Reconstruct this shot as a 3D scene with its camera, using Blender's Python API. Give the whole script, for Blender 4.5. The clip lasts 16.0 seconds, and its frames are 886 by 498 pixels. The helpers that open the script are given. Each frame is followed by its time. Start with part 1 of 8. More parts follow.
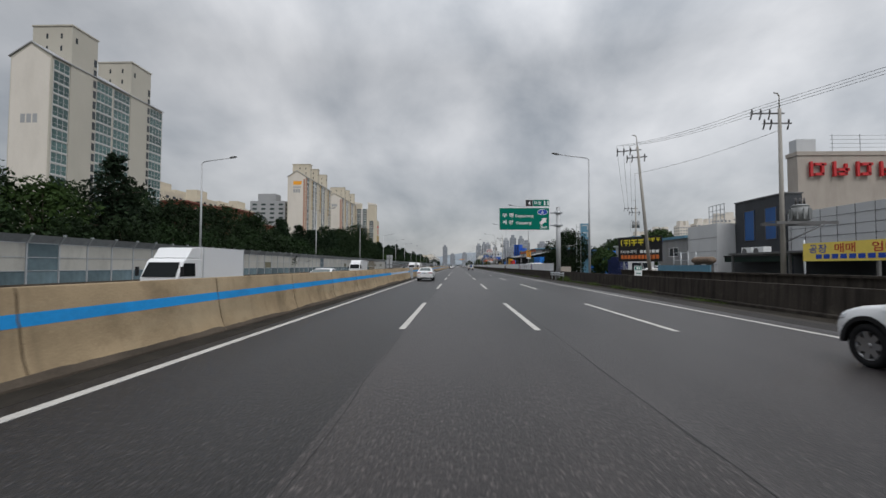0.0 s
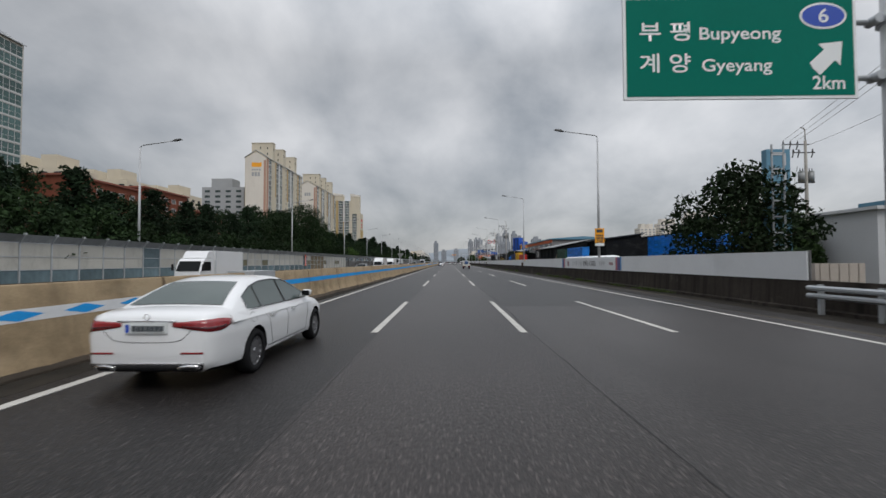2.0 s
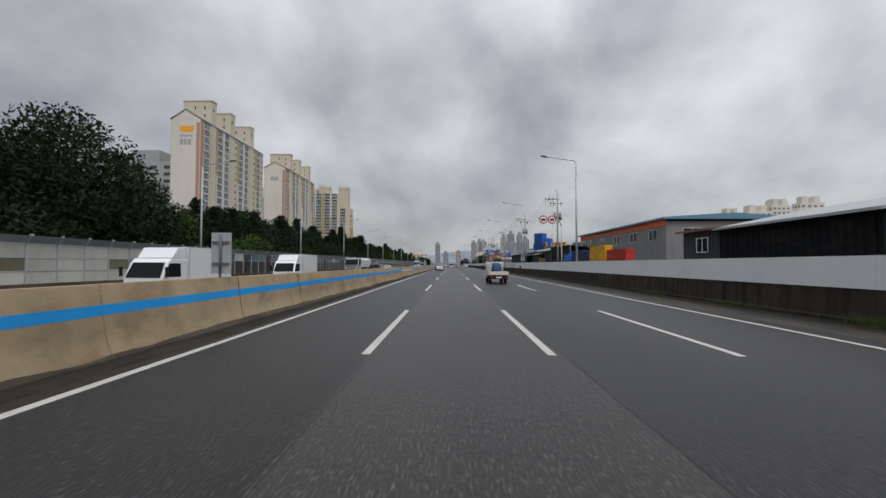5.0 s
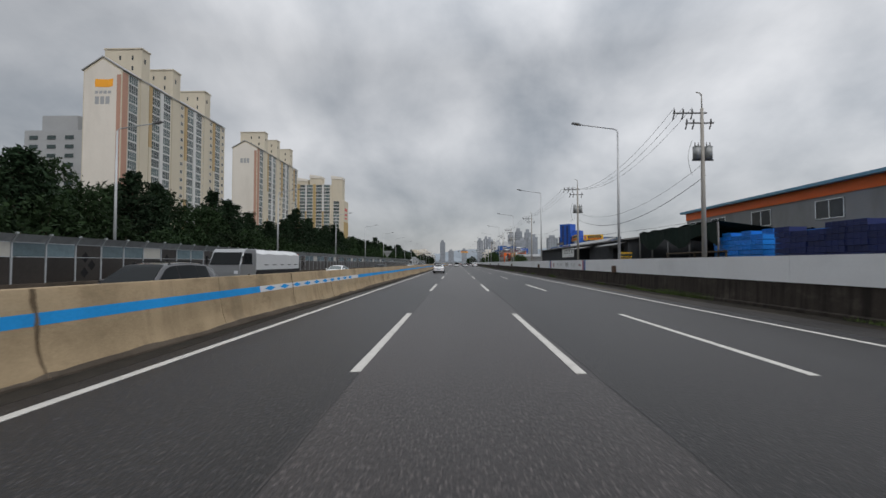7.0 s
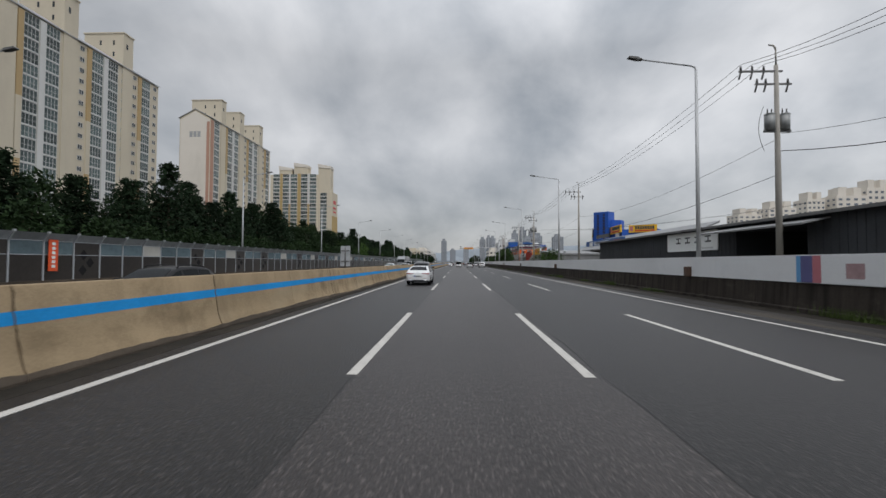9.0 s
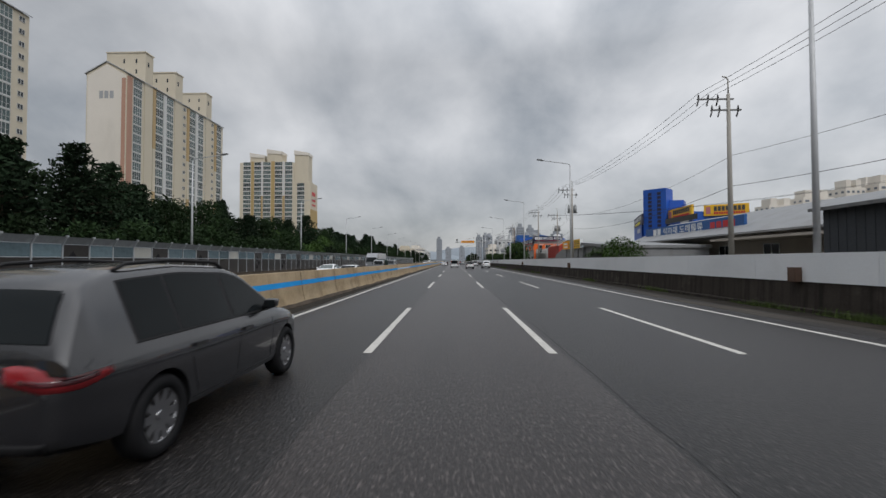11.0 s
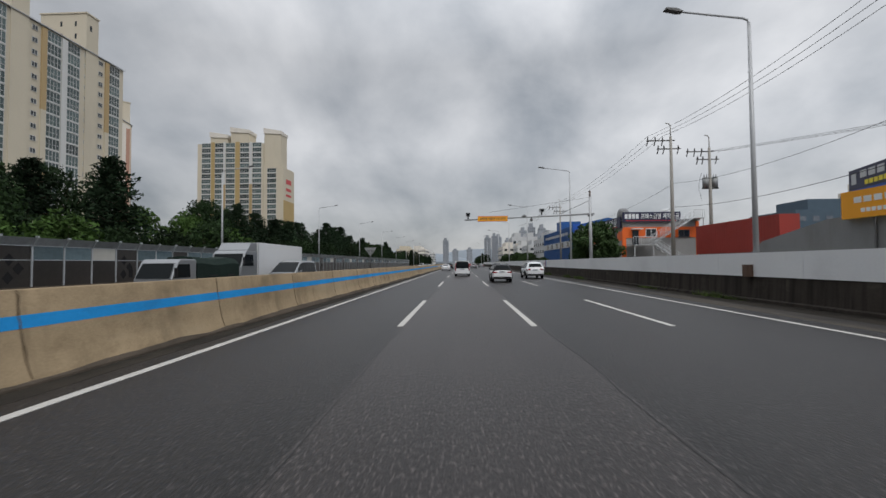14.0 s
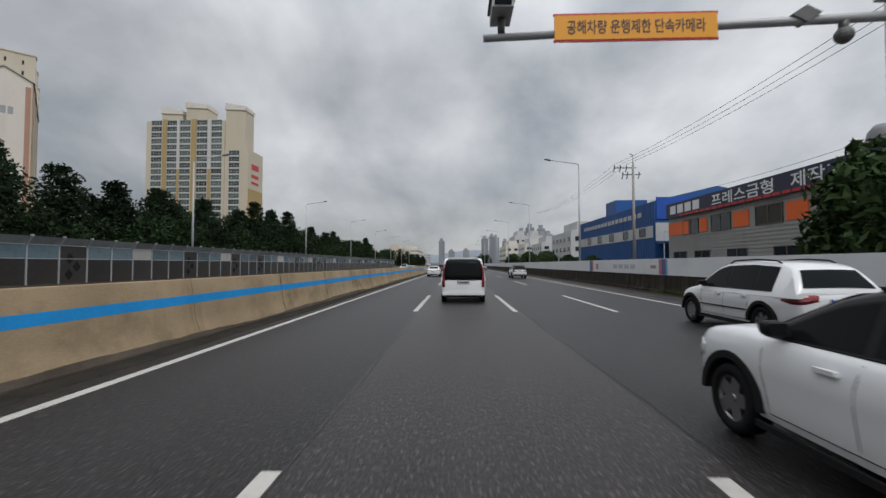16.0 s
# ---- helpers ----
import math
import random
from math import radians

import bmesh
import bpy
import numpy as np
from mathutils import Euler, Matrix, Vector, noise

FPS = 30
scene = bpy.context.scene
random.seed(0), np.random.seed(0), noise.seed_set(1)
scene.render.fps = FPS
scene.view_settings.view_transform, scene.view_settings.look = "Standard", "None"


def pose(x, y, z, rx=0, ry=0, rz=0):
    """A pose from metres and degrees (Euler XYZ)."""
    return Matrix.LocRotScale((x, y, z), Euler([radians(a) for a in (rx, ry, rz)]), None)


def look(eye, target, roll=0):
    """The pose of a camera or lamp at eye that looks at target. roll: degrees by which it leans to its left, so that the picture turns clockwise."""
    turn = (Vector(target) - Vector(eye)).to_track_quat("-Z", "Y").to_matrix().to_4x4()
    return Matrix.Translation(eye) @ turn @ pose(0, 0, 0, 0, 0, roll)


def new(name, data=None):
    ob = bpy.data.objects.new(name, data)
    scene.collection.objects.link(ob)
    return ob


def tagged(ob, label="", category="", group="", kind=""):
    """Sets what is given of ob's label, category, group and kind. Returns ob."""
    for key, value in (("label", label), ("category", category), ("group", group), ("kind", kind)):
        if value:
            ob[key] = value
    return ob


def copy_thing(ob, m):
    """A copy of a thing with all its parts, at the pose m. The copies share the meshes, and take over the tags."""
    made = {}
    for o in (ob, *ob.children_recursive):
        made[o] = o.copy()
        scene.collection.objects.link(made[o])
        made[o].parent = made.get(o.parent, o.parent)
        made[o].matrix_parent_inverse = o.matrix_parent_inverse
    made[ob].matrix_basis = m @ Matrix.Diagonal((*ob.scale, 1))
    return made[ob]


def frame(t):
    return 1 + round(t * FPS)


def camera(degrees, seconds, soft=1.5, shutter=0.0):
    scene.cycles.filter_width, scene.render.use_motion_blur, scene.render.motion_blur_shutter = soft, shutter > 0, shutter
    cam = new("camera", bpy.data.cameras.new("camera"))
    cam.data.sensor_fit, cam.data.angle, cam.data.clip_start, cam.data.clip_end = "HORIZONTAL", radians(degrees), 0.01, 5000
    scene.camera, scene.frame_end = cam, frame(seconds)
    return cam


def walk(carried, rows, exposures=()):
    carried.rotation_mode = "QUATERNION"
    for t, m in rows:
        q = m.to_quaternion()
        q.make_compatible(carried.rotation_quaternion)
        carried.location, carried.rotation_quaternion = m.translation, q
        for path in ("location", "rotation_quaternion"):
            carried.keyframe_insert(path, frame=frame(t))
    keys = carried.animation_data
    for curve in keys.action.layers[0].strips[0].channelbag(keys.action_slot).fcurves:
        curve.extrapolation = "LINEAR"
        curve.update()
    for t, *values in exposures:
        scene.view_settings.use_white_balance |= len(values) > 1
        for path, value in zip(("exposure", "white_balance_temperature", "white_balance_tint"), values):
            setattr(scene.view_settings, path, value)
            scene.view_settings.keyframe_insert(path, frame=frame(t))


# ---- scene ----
cam = camera(91.7, 16.0, shutter=0.08)
PATH = [
    (0, (-0.322, -11.5, 1.702), (-0.39, -9.503, 1.778), 0.2),
    (0.5, (-0.21, -1.283, 1.709), (-0.273, 0.715, 1.781), 0.2),
    (1, (-0.096, 8.959, 1.698), (-0.155, 10.957, 1.762), 0.1),
    (1.5, (-0.022, 19.255, 1.691), (-0.083, 21.253, 1.751), -0.1),
    (2, (0.009, 29.614, 1.696), (-0.019, 31.613, 1.756), -0.2),
    (2.5, (0.004, 40.07, 1.726), (-0.065, 42.067, 1.792), -0.3),
    (3, (-0.042, 50.525, 1.76), (-0.12, 52.523, 1.836), -0.2),
    (3.5, (-0.063, 60.776, 1.759), (-0.136, 62.773, 1.834), -0.1),
    (4, (-0.065, 70.898, 1.742), (-0.11, 72.896, 1.819), 0.1),
    (4.5, (-0.059, 81.102, 1.737), (-0.126, 83.1, 1.808), 0.1),
    (5, (-0.145, 91.642, 1.749), (-0.183, 93.64, 1.819), 0.1),
    (7.5, (-0.189, 143.327, 1.755), (-0.255, 145.325, 1.817), 0.0),
    (8, (-0.21, 153.559, 1.743), (-0.271, 155.557, 1.804), 0.1),
    (8.5, (-0.199, 163.613, 1.722), (-0.259, 165.611, 1.784), 0.2),
    (9, (-0.182, 173.434, 1.721), (-0.253, 175.431, 1.782), 0.2),
    (11.5, (-0.08, 221.229, 1.802), (-0.129, 223.228, 1.854), -0.2),
    (12, (-0.032, 230.88, 1.799), (-0.095, 232.879, 1.849), -0.4),
    (12.5, (0.064, 240.257, 1.762), (-0.002, 242.255, 1.817), -0.5),
    (13, (0.021, 249.752, 1.746), (-0.045, 251.75, 1.807), -0.5),
    (13.5, (-0.05, 259.208, 1.723), (-0.127, 261.205, 1.789), -0.5),
    (14, (-0.125, 268.4, 1.699), (-0.21, 270.398, 1.765), -0.5),
    (14.5, (-0.187, 277.465, 1.682), (-0.251, 279.463, 1.753), -0.4),
    (15, (-0.239, 286.589, 1.691), (-0.31, 288.586, 1.759), -0.3),
    (15.5, (-0.258, 295.634, 1.684), (-0.333, 297.631, 1.752), -0.1),
    (16, (-0.265, 304.452, 1.704), (-0.333, 306.449, 1.775), -0.1),
]
walk(cam, [(t, look(eye, target, roll)) for t, eye, target, roll in PATH])

# ---- world, sun, exposure ----
def node(nt, kind, **kw):
    n = nt.nodes.new(kind)
    for k, v in kw.items():
        n.inputs[k].default_value = v
    return n


world = bpy.data.worlds.new("overcast_sky")
scene.world = world
world.use_nodes = True
wt = world.node_tree
wt.nodes.clear()
w_out = wt.nodes.new("ShaderNodeOutputWorld")
w_bg = wt.nodes.new("ShaderNodeBackground")
w_sky = wt.nodes.new("ShaderNodeTexSky")
w_sky.sky_type, w_sky.sun_disc = "NISHITA", False
w_sky.sun_elevation, w_sky.sun_rotation = radians(51), radians(153)
w_tc = wt.nodes.new("ShaderNodeTexCoord")
w_sep = wt.nodes.new("ShaderNodeSeparateXYZ")
wt.links.new(w_tc.outputs["Generated"], w_sep.inputs[0])


def w_math(op, a, b):
    n = wt.nodes.new("ShaderNodeMath")
    n.operation = op
    for i, v in enumerate((a, b)):
        if isinstance(v, (int, float)):
            n.inputs[i].default_value = v
        else:
            wt.links.new(v, n.inputs[i])
    return n.outputs[0]


# the cloud deck is a flat sheet overhead: directions are laid out on it
w_h = w_math("ADD", w_math("MAXIMUM", w_sep.outputs[2], 0.0), 0.46)
w_xy = wt.nodes.new("ShaderNodeCombineXYZ")
wt.links.new(w_math("DIVIDE", w_sep.outputs[0], w_h), w_xy.inputs[0])
wt.links.new(w_math("DIVIDE", w_sep.outputs[1], w_h), w_xy.inputs[1])
w_n1 = node(wt, "ShaderNodeTexNoise", Scale=2.2, Detail=9.0, Roughness=0.53, Distortion=0.2)
w_n2 = node(wt, "ShaderNodeTexNoise", Scale=1.25, Detail=3.0, Roughness=0.5)
w_map = wt.nodes.new("ShaderNodeMapping")
w_map.inputs["Location"].default_value = (3.1, 1.4, 0.0)
w_map.inputs["Scale"].default_value = (1.0, 0.75, 1.0)
wt.links.new(w_xy.outputs[0], w_map.inputs[0])
wt.links.new(w_map.outputs[0], w_n1.inputs["Vector"])
wt.links.new(w_map.outputs[0], w_n2.inputs["Vector"])
w_mix = w_math("ADD", w_math("MULTIPLY", w_n1.outputs[0], 0.62), w_math("MULTIPLY", w_n2.outputs[0], 0.38))
w_ramp = wt.nodes.new("ShaderNodeValToRGB")
w_ramp.color_ramp.elements[0].position, w_ramp.color_ramp.elements[0].color = 0.37, (0.285, 0.308, 0.336, 1)
w_ramp.color_ramp.elements[1].position, w_ramp.color_ramp.elements[1].color = 0.62, (0.70, 0.705, 0.72, 1)
wt.links.new(w_mix, w_ramp.inputs[0])
w_fac = node(wt, "ShaderNodeMixRGB", Fac=0.012)
wt.links.new(w_ramp.outputs[0], w_fac.inputs[1])
wt.links.new(w_sky.outputs[0], w_fac.inputs[2])
wt.links.new(w_fac.outputs[0], w_bg.inputs[0])
# an overcast sky is brighter overhead than near the horizon
w_zen = w_math("MULTIPLY", w_math("MAXIMUM", w_math("SUBTRACT", w_sep.outputs[2], 0.42), 0.0), 3.2)
# the cloud is thinner, and so brighter, to the right of the road
w_side = w_math("ADD", w_math("MULTIPLY", w_sep.outputs[0], 0.21), 0.98)
w_low = w_math("ADD", w_math("MULTIPLY", w_math("MINIMUM", w_math("MAXIMUM", w_sep.outputs[2], 0.0), 0.26), 1.2), 0.69)
wt.links.new(w_math("MULTIPLY", w_math("MULTIPLY", w_math("ADD", w_zen, 0.99), w_side), w_low), w_bg.inputs[1])
wt.links.new(w_bg.outputs[0], w_out.inputs[0])

sun_data = bpy.data.lights.new("sun", "SUN")
sun_data.energy, sun_data.angle, sun_data.color = 1.1, radians(25), (1.0, 0.97, 0.93)
sun = new("sun", sun_data)
sun.matrix_world = look((25, -50, 70), (0, 0, 0))
scene.view_settings.exposure = 0.0


# ---- materials ----
def mat(name, col, rough=0.6, metal=0.0, var=0.12, scale=1.5, fine=40.0, bump=0.1, rand=0.0, coat=0.0, stretch=(1, 1, 1), world_space=False, spec=0.5):
    m = bpy.data.materials.new(name)
    m.use_nodes = True
    nt = m.node_tree
    b = nt.nodes["Principled BSDF"]
    b.inputs["Roughness"].default_value = rough
    b.inputs["Metallic"].default_value = metal
    b.inputs["Coat Weight"].default_value = coat
    b.inputs["Specular IOR Level"].default_value = min(spec, 0.12) if rough >= 0.8 else spec
    if world_space:
        src = nt.nodes.new("ShaderNodeNewGeometry").outputs["Position"]
    else:
        src = nt.nodes.new("ShaderNodeTexCoord").outputs["Object"]
    mp = nt.nodes.new("ShaderNodeMapping")
    mp.inputs["Scale"].default_value = stretch
    nt.links.new(src, mp.inputs[0])
    n1 = node(nt, "ShaderNodeTexNoise", Scale=scale, Detail=4.0, Roughness=0.6)
    n2 = node(nt, "ShaderNodeTexNoise", Scale=fine, Detail=3.0, Roughness=0.6)
    for n in (n1, n2):
        nt.links.new(mp.outputs[0], n.inputs["Vector"])
    mx = node(nt, "ShaderNodeMixRGB", Fac=0.4)
    nt.links.new(n1.outputs[0], mx.inputs[1])
    nt.links.new(n2.outputs[0], mx.inputs[2])
    rp = nt.nodes.new("ShaderNodeValToRGB")
    rp.color_ramp.elements[0].position, rp.color_ramp.elements[1].position = 0.3, 0.7
    rp.color_ramp.elements[0].color = (*[c * (1 - var) for c in col], 1)
    rp.color_ramp.elements[1].color = (*[min(1, c * (1 + var)) for c in col], 1)
    nt.links.new(mx.outputs[0], rp.inputs[0])
    out = rp.outputs[0]
    if rand:
        oi = nt.nodes.new("ShaderNodeObjectInfo")
        mr = node(nt, "ShaderNodeMapRange", **{"To Min": 1 - rand, "To Max": 1 + rand})
        nt.links.new(oi.outputs["Random"], mr.inputs[0])
        hs = nt.nodes.new("ShaderNodeHueSaturation")
        nt.links.new(mr.outputs[0], hs.inputs["Value"])
        nt.links.new(out, hs.inputs["Color"])
        out = hs.outputs[0]
    nt.links.new(out, b.inputs["Base Color"])
    if bump:
        bp = node(nt, "ShaderNodeBump", Strength=bump, Distance=0.02)
        nt.links.new(n2.outputs[0], bp.inputs["Height"])
        nt.links.new(bp.outputs[0], b.inputs["Normal"])
    return m


def glass(name, col, rough=0.04, rand=0.0, var=0.3, scale=0.5):
    """Tinted window glass seen from outside: dark behind, glossy in front."""
    m = mat(name, col, rough, 0.0, var, scale, 3.0, 0.0, rand, 0.0, spec=0.45)
    return m


def stained(m, col, amount=0.5, scale=0.8, stretch=(1, 1, 0.25), low=0.45, high=0.62, world_space=True):
    """Lays irregular stains of a second colour over a material."""
    nt = m.node_tree
    b = nt.nodes["Principled BSDF"]
    old = b.inputs["Base Color"].links[0].from_socket
    src = nt.nodes.new("ShaderNodeNewGeometry").outputs["Position"] if world_space else nt.nodes.new("ShaderNodeTexCoord").outputs["Object"]
    mp = nt.nodes.new("ShaderNodeMapping")
    mp.inputs["Scale"].default_value = stretch
    nt.links.new(src, mp.inputs[0])
    n = node(nt, "ShaderNodeTexNoise", Scale=scale, Detail=6.0, Roughness=0.65)
    nt.links.new(mp.outputs[0], n.inputs["Vector"])
    rp = nt.nodes.new("ShaderNodeValToRGB")
    rp.color_ramp.elements[0].position, rp.color_ramp.elements[1].position = low, high
    rp.color_ramp.elements[0].color, rp.color_ramp.elements[1].color = (0, 0, 0, 1), (amount, amount, amount, 1)
    nt.links.new(n.outputs[0], rp.inputs[0])
    mx = nt.nodes.new("ShaderNodeMixRGB")
    mx.inputs[2].default_value = (*col, 1)
    nt.links.new(rp.outputs[0], mx.inputs[0])
    nt.links.new(old, mx.inputs[1])
    nt.links.new(mx.outputs[0], b.inputs["Base Color"])
    return m


M = {}
def road_surface(name, col, fleck, amount, rough=0.40, spec=0.30):
    """Worn damp asphalt: pale stone flecks, darker wheel tracks, long pale wear and a dull sheen."""
    m = mat(name, col, rough, 0, 0.7, 0.12, 30, 0.8, stretch=(1, 0.45, 1), world_space=True, spec=spec)
    stained(m, tuple(c * 0.55 for c in col), 0.6, 0.55, (1, 0.03, 1), 0.46, 0.64)
    stained(m, tuple(c * 1.5 for c in col), 0.4, 0.3, (2.2, 0.02, 1), 0.5, 0.66)
    stained(m, tuple(c * 1.35 for c in col), 0.35, 0.22, (1, 0.5, 1), 0.48, 0.66)
    stained(m, tuple(c * 0.3 for c in col), 0.75, 36.0, (1, 0.45, 1), 0.5, 0.64)
    return stained(m, fleck, amount, 34.0, (1, 0.26, 1), 0.53, 0.66)


M["asphalt"] = road_surface("dark_asphalt", (0.0115, 0.0104, 0.0102), (0.095, 0.085, 0.083), 0.62, 0.42, 0.31)
M["asphalt_grey"] = road_surface("grey_asphalt", (0.032, 0.0287, 0.0281), (0.13, 0.114, 0.111), 0.6)
M["asphalt_old"] = road_surface("old_asphalt", (0.0270, 0.0232, 0.0225), (0.150, 0.130, 0.124), 0.62)
M["tar"] = mat("tar_seam", (0.008, 0.008, 0.008), 0.6, 0, 0.4, 2, 20, 0.2, world_space=True)
M["shoulder"] = stained(mat("shoulder_asphalt", (0.036, 0.034, 0.033), 0.8, 0, 0.4, 0.3, 30, 0.5, world_space=True), (0.10, 0.085, 0.065), 0.6, 0.5, (1.5, 0.12, 1), 0.48, 0.66)
M["line"] = stained(mat("road_paint", (0.43, 0.415, 0.385), 0.6, 0, 0.12, 2, 50, 0.2, world_space=True), (0.2, 0.19, 0.18), 0.5, 6.0, (1, 0.4, 1), 0.52, 0.72)
M["ground"] = mat("waste_ground", (0.10, 0.095, 0.08), 0.95, 0, 0.35, 0.05, 3, 0.3, world_space=True)
M["concrete"] = stained(stained(mat("barrier_concrete", (0.305, 0.232, 0.145), 0.85, 0, 0.28, 0.8, 30, 0.25, rand=0.05, world_space=True),
                                (0.13, 0.095, 0.058), 0.65, 1.3, (1, 0.5, 0.7), 0.52, 0.70), (0.15, 0.112, 0.072), 0.55, 0.7, (1, 1.6, 0.15), 0.53, 0.68)
stained(M["concrete"], (0.37, 0.31, 0.215), 0.5, 0.45, (1, 0.35, 1.2), 0.50, 0.68)
M["dirt"] = stained(mat("gutter_dirt", (0.026, 0.023, 0.019), 0.95, 0, 0.5, 1.5, 30, 0.5, world_space=True), (0.05, 0.042, 0.032), 0.5, 1.1, (1, 0.4, 1), 0.5, 0.68)
M["banner_yellow"] = mat("pale_yellow_vinyl", (0.80, 0.62, 0.12), 0.5, 0, 0.06, 1.2, 12, 0.05)
M["roof_weathered"] = stained(mat("weathered_sheet_roof", (0.17, 0.17, 0.17), 0.8, 0, 0.25, 0.6, 12, 0.2, world_space=True), (0.07, 0.068, 0.065), 0.6, 0.7, (0.3, 1.5, 1), 0.48, 0.66)
M["joint_run"] = mat("joint_grime", (0.115, 0.085, 0.055), 0.9, 0, 0.4, 3, 20, 0.2, world_space=True)
M["soot_run"] = mat("soot_grime", (0.055, 0.046, 0.038), 0.9, 0, 0.4, 3, 20, 0.2, world_space=True)
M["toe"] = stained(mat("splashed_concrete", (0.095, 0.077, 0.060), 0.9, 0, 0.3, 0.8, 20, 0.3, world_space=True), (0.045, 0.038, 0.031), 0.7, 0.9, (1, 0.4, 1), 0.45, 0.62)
M["blue_paint"] = stained(mat("blue_stripe_paint", (0.020, 0.255, 0.60), 0.8, 0, 0.15, 0.8, 20, 0.1, world_space=True), (0.03, 0.17, 0.38), 0.5, 1.2, (1, 0.6, 1), 0.55, 0.75)
M["white_paint"] = mat("white_stripe_paint", (0.55, 0.56, 0.57), 0.6, 0, 0.12, 0.9, 20, 0.1, world_space=True)
M["dark_wall"] = stained(stained(mat("sooty_concrete", (0.047, 0.040, 0.034), 0.9, 0, 0.3, 0.7, 20, 0.4, world_space=True), (0.12, 0.105, 0.088), 0.55, 0.9, (1, 0.6, 1), 0.55, 0.72), (0.016, 0.014, 0.013), 0.75, 1.6, (1, 1.4, 0.08), 0.46, 0.62)
M["white_panel"] = stained(mat("white_panel_steel", (0.72, 0.735, 0.75), 0.45, 0, 0.05, 0.4, 12, 0.05, rand=0.02, world_space=True), (0.48, 0.49, 0.50), 0.35, 0.5, (1, 0.4, 0.5), 0.52, 0.72)
M["steel"] = mat("galvanised_steel", (0.42, 0.44, 0.46), 0.45, 0.4, 0.12, 2, 30, 0.05)
M["pole_grey"] = mat("grey_pole_paint", (0.40, 0.41, 0.42), 0.5, 0.2, 0.08, 2, 30, 0.03)
M["post_dark"] = mat("weathered_steel_post", (0.13, 0.13, 0.13), 0.6, 0.3, 0.2, 2, 30, 0.1)
M["panel_beige"] = stained(mat("beige_noise_panel", (0.43, 0.42, 0.38), 0.7, 0, 0.08, 0.8, 14, 0.08, rand=0.10), (0.20, 0.19, 0.17), 0.4, 0.8, (1, 1, 0.4), 0.52, 0.7)
M["panel_olive"] = mat("olive_noise_panel", (0.13, 0.12, 0.07), 0.6, 0, 0.2, 0.8, 14, 0.08, rand=0.15)
M["panel_blue"] = glass("blue_clear_panel", (0.12, 0.17, 0.19), 0.2, 0.25)
M["panel_dark"] = mat("dark_clear_panel", (0.026, 0.022, 0.019), 0.35, 0, 0.5, 0.9, 8, 0.02, rand=0.25)
M["panel_brown"] = mat("brown_mesh_panel", (0.13, 0.10, 0.055), 0.7, 0, 0.2, 0.9, 14, 0.1, rand=0.1)
M["cap"] = glass("grey_cap_panel", (0.28, 0.30, 0.31), 0.3, 0.2)
M["orange_sign"] = mat("orange_red_sign", (0.70, 0.09, 0.02), 0.5, 0, 0.06)
M["green_sign"] = mat("green_road_sign", (0.001, 0.155, 0.112), 0.8, 0, 0.06, 0.6, 10, 0.02)
M["white_sign"] = mat("white_sign_film", (0.75, 0.77, 0.77), 0.45, 0, 0.03)
M["blue_sign"] = mat("blue_sign_film", (0.01, 0.06, 0.42), 0.45, 0, 0.05)
M["black_sign"] = mat("black_sign_board", (0.008, 0.008, 0.009), 0.35, 0, 0.2, 0.8, 20, 0.03)
M["yellow_text"] = mat("yellow_lettering", (0.75, 0.62, 0.03), 0.5, 0, 0.05)
M["orange_text"] = mat("orange_lettering", (0.65, 0.16, 0.03), 0.5, 0, 0.05)
M["yellow_sign"] = mat("yellow_sign_board", (0.78, 0.45, 0.02), 0.5, 0, 0.06, 0.8)
M["amber_sign"] = mat("amber_sign_board", (0.85, 0.36, 0.015), 0.5, 0, 0.05, 0.8)
M["navy_sign"] = mat("navy_sign_board", (0.018, 0.020, 0.055), 0.5, 0, 0.12, 0.8)
M["red_text"] = mat("red_lettering", (0.50, 0.02, 0.025), 0.45, 0, 0.08)
M["rubber"] = mat("tyre_rubber", (0.012, 0.012, 0.013), 0.8, 0, 0.2, 4, 60, 0.15)
M["alloy"] = mat("alloy_rim", (0.30, 0.30, 0.31), 0.32, 0.9, 0.06)
M["car_white"] = mat("white_car_paint", (0.68, 0.69, 0.70), 0.28, 0, 0.02, 0.8, 6, 0, coat=0.6)
M["car_black"] = mat("black_car_paint", (0.012, 0.012, 0.014), 0.25, 0, 0.05, 0.8, 6, 0, coat=0.6)
M["car_grey"] = mat("silver_grey_car_paint", (0.22, 0.23, 0.24), 0.3, 0.3, 0.03, 0.8, 6, 0, coat=0.6)
M["car_red"] = mat("red_car_paint", (0.35, 0.02, 0.02), 0.3, 0, 0.03, 0.8, 6, 0, coat=0.6)
M["car_cream"] = mat("cream_truck_paint", (0.62, 0.60, 0.54), 0.35, 0, 0.04, 0.8, 6, 0, coat=0.4)
M["car_glass"] = mat("tinted_car_glass", (0.010, 0.012, 0.013), 0.12, 0, 0.1, 0.5, 3, 0.0, spec=0.06)
M["roof_black"] = mat("gloss_black_roof", (0.010, 0.010, 0.011), 0.3, 0, 0.05, 0.8, 6, 0, spec=0.15)
M["car_glass_grey"] = glass("grey_rear_glass", (0.075, 0.095, 0.092), 0.08, 0, 0.1)
M["trim"] = mat("black_plastic_trim", (0.012, 0.012, 0.013), 0.6, 0, 0.1, 4, 60, 0.02, spec=0.2)
M["chrome"] = mat("chrome", (0.65, 0.65, 0.66), 0.12, 1.0, 0.03, bump=0)
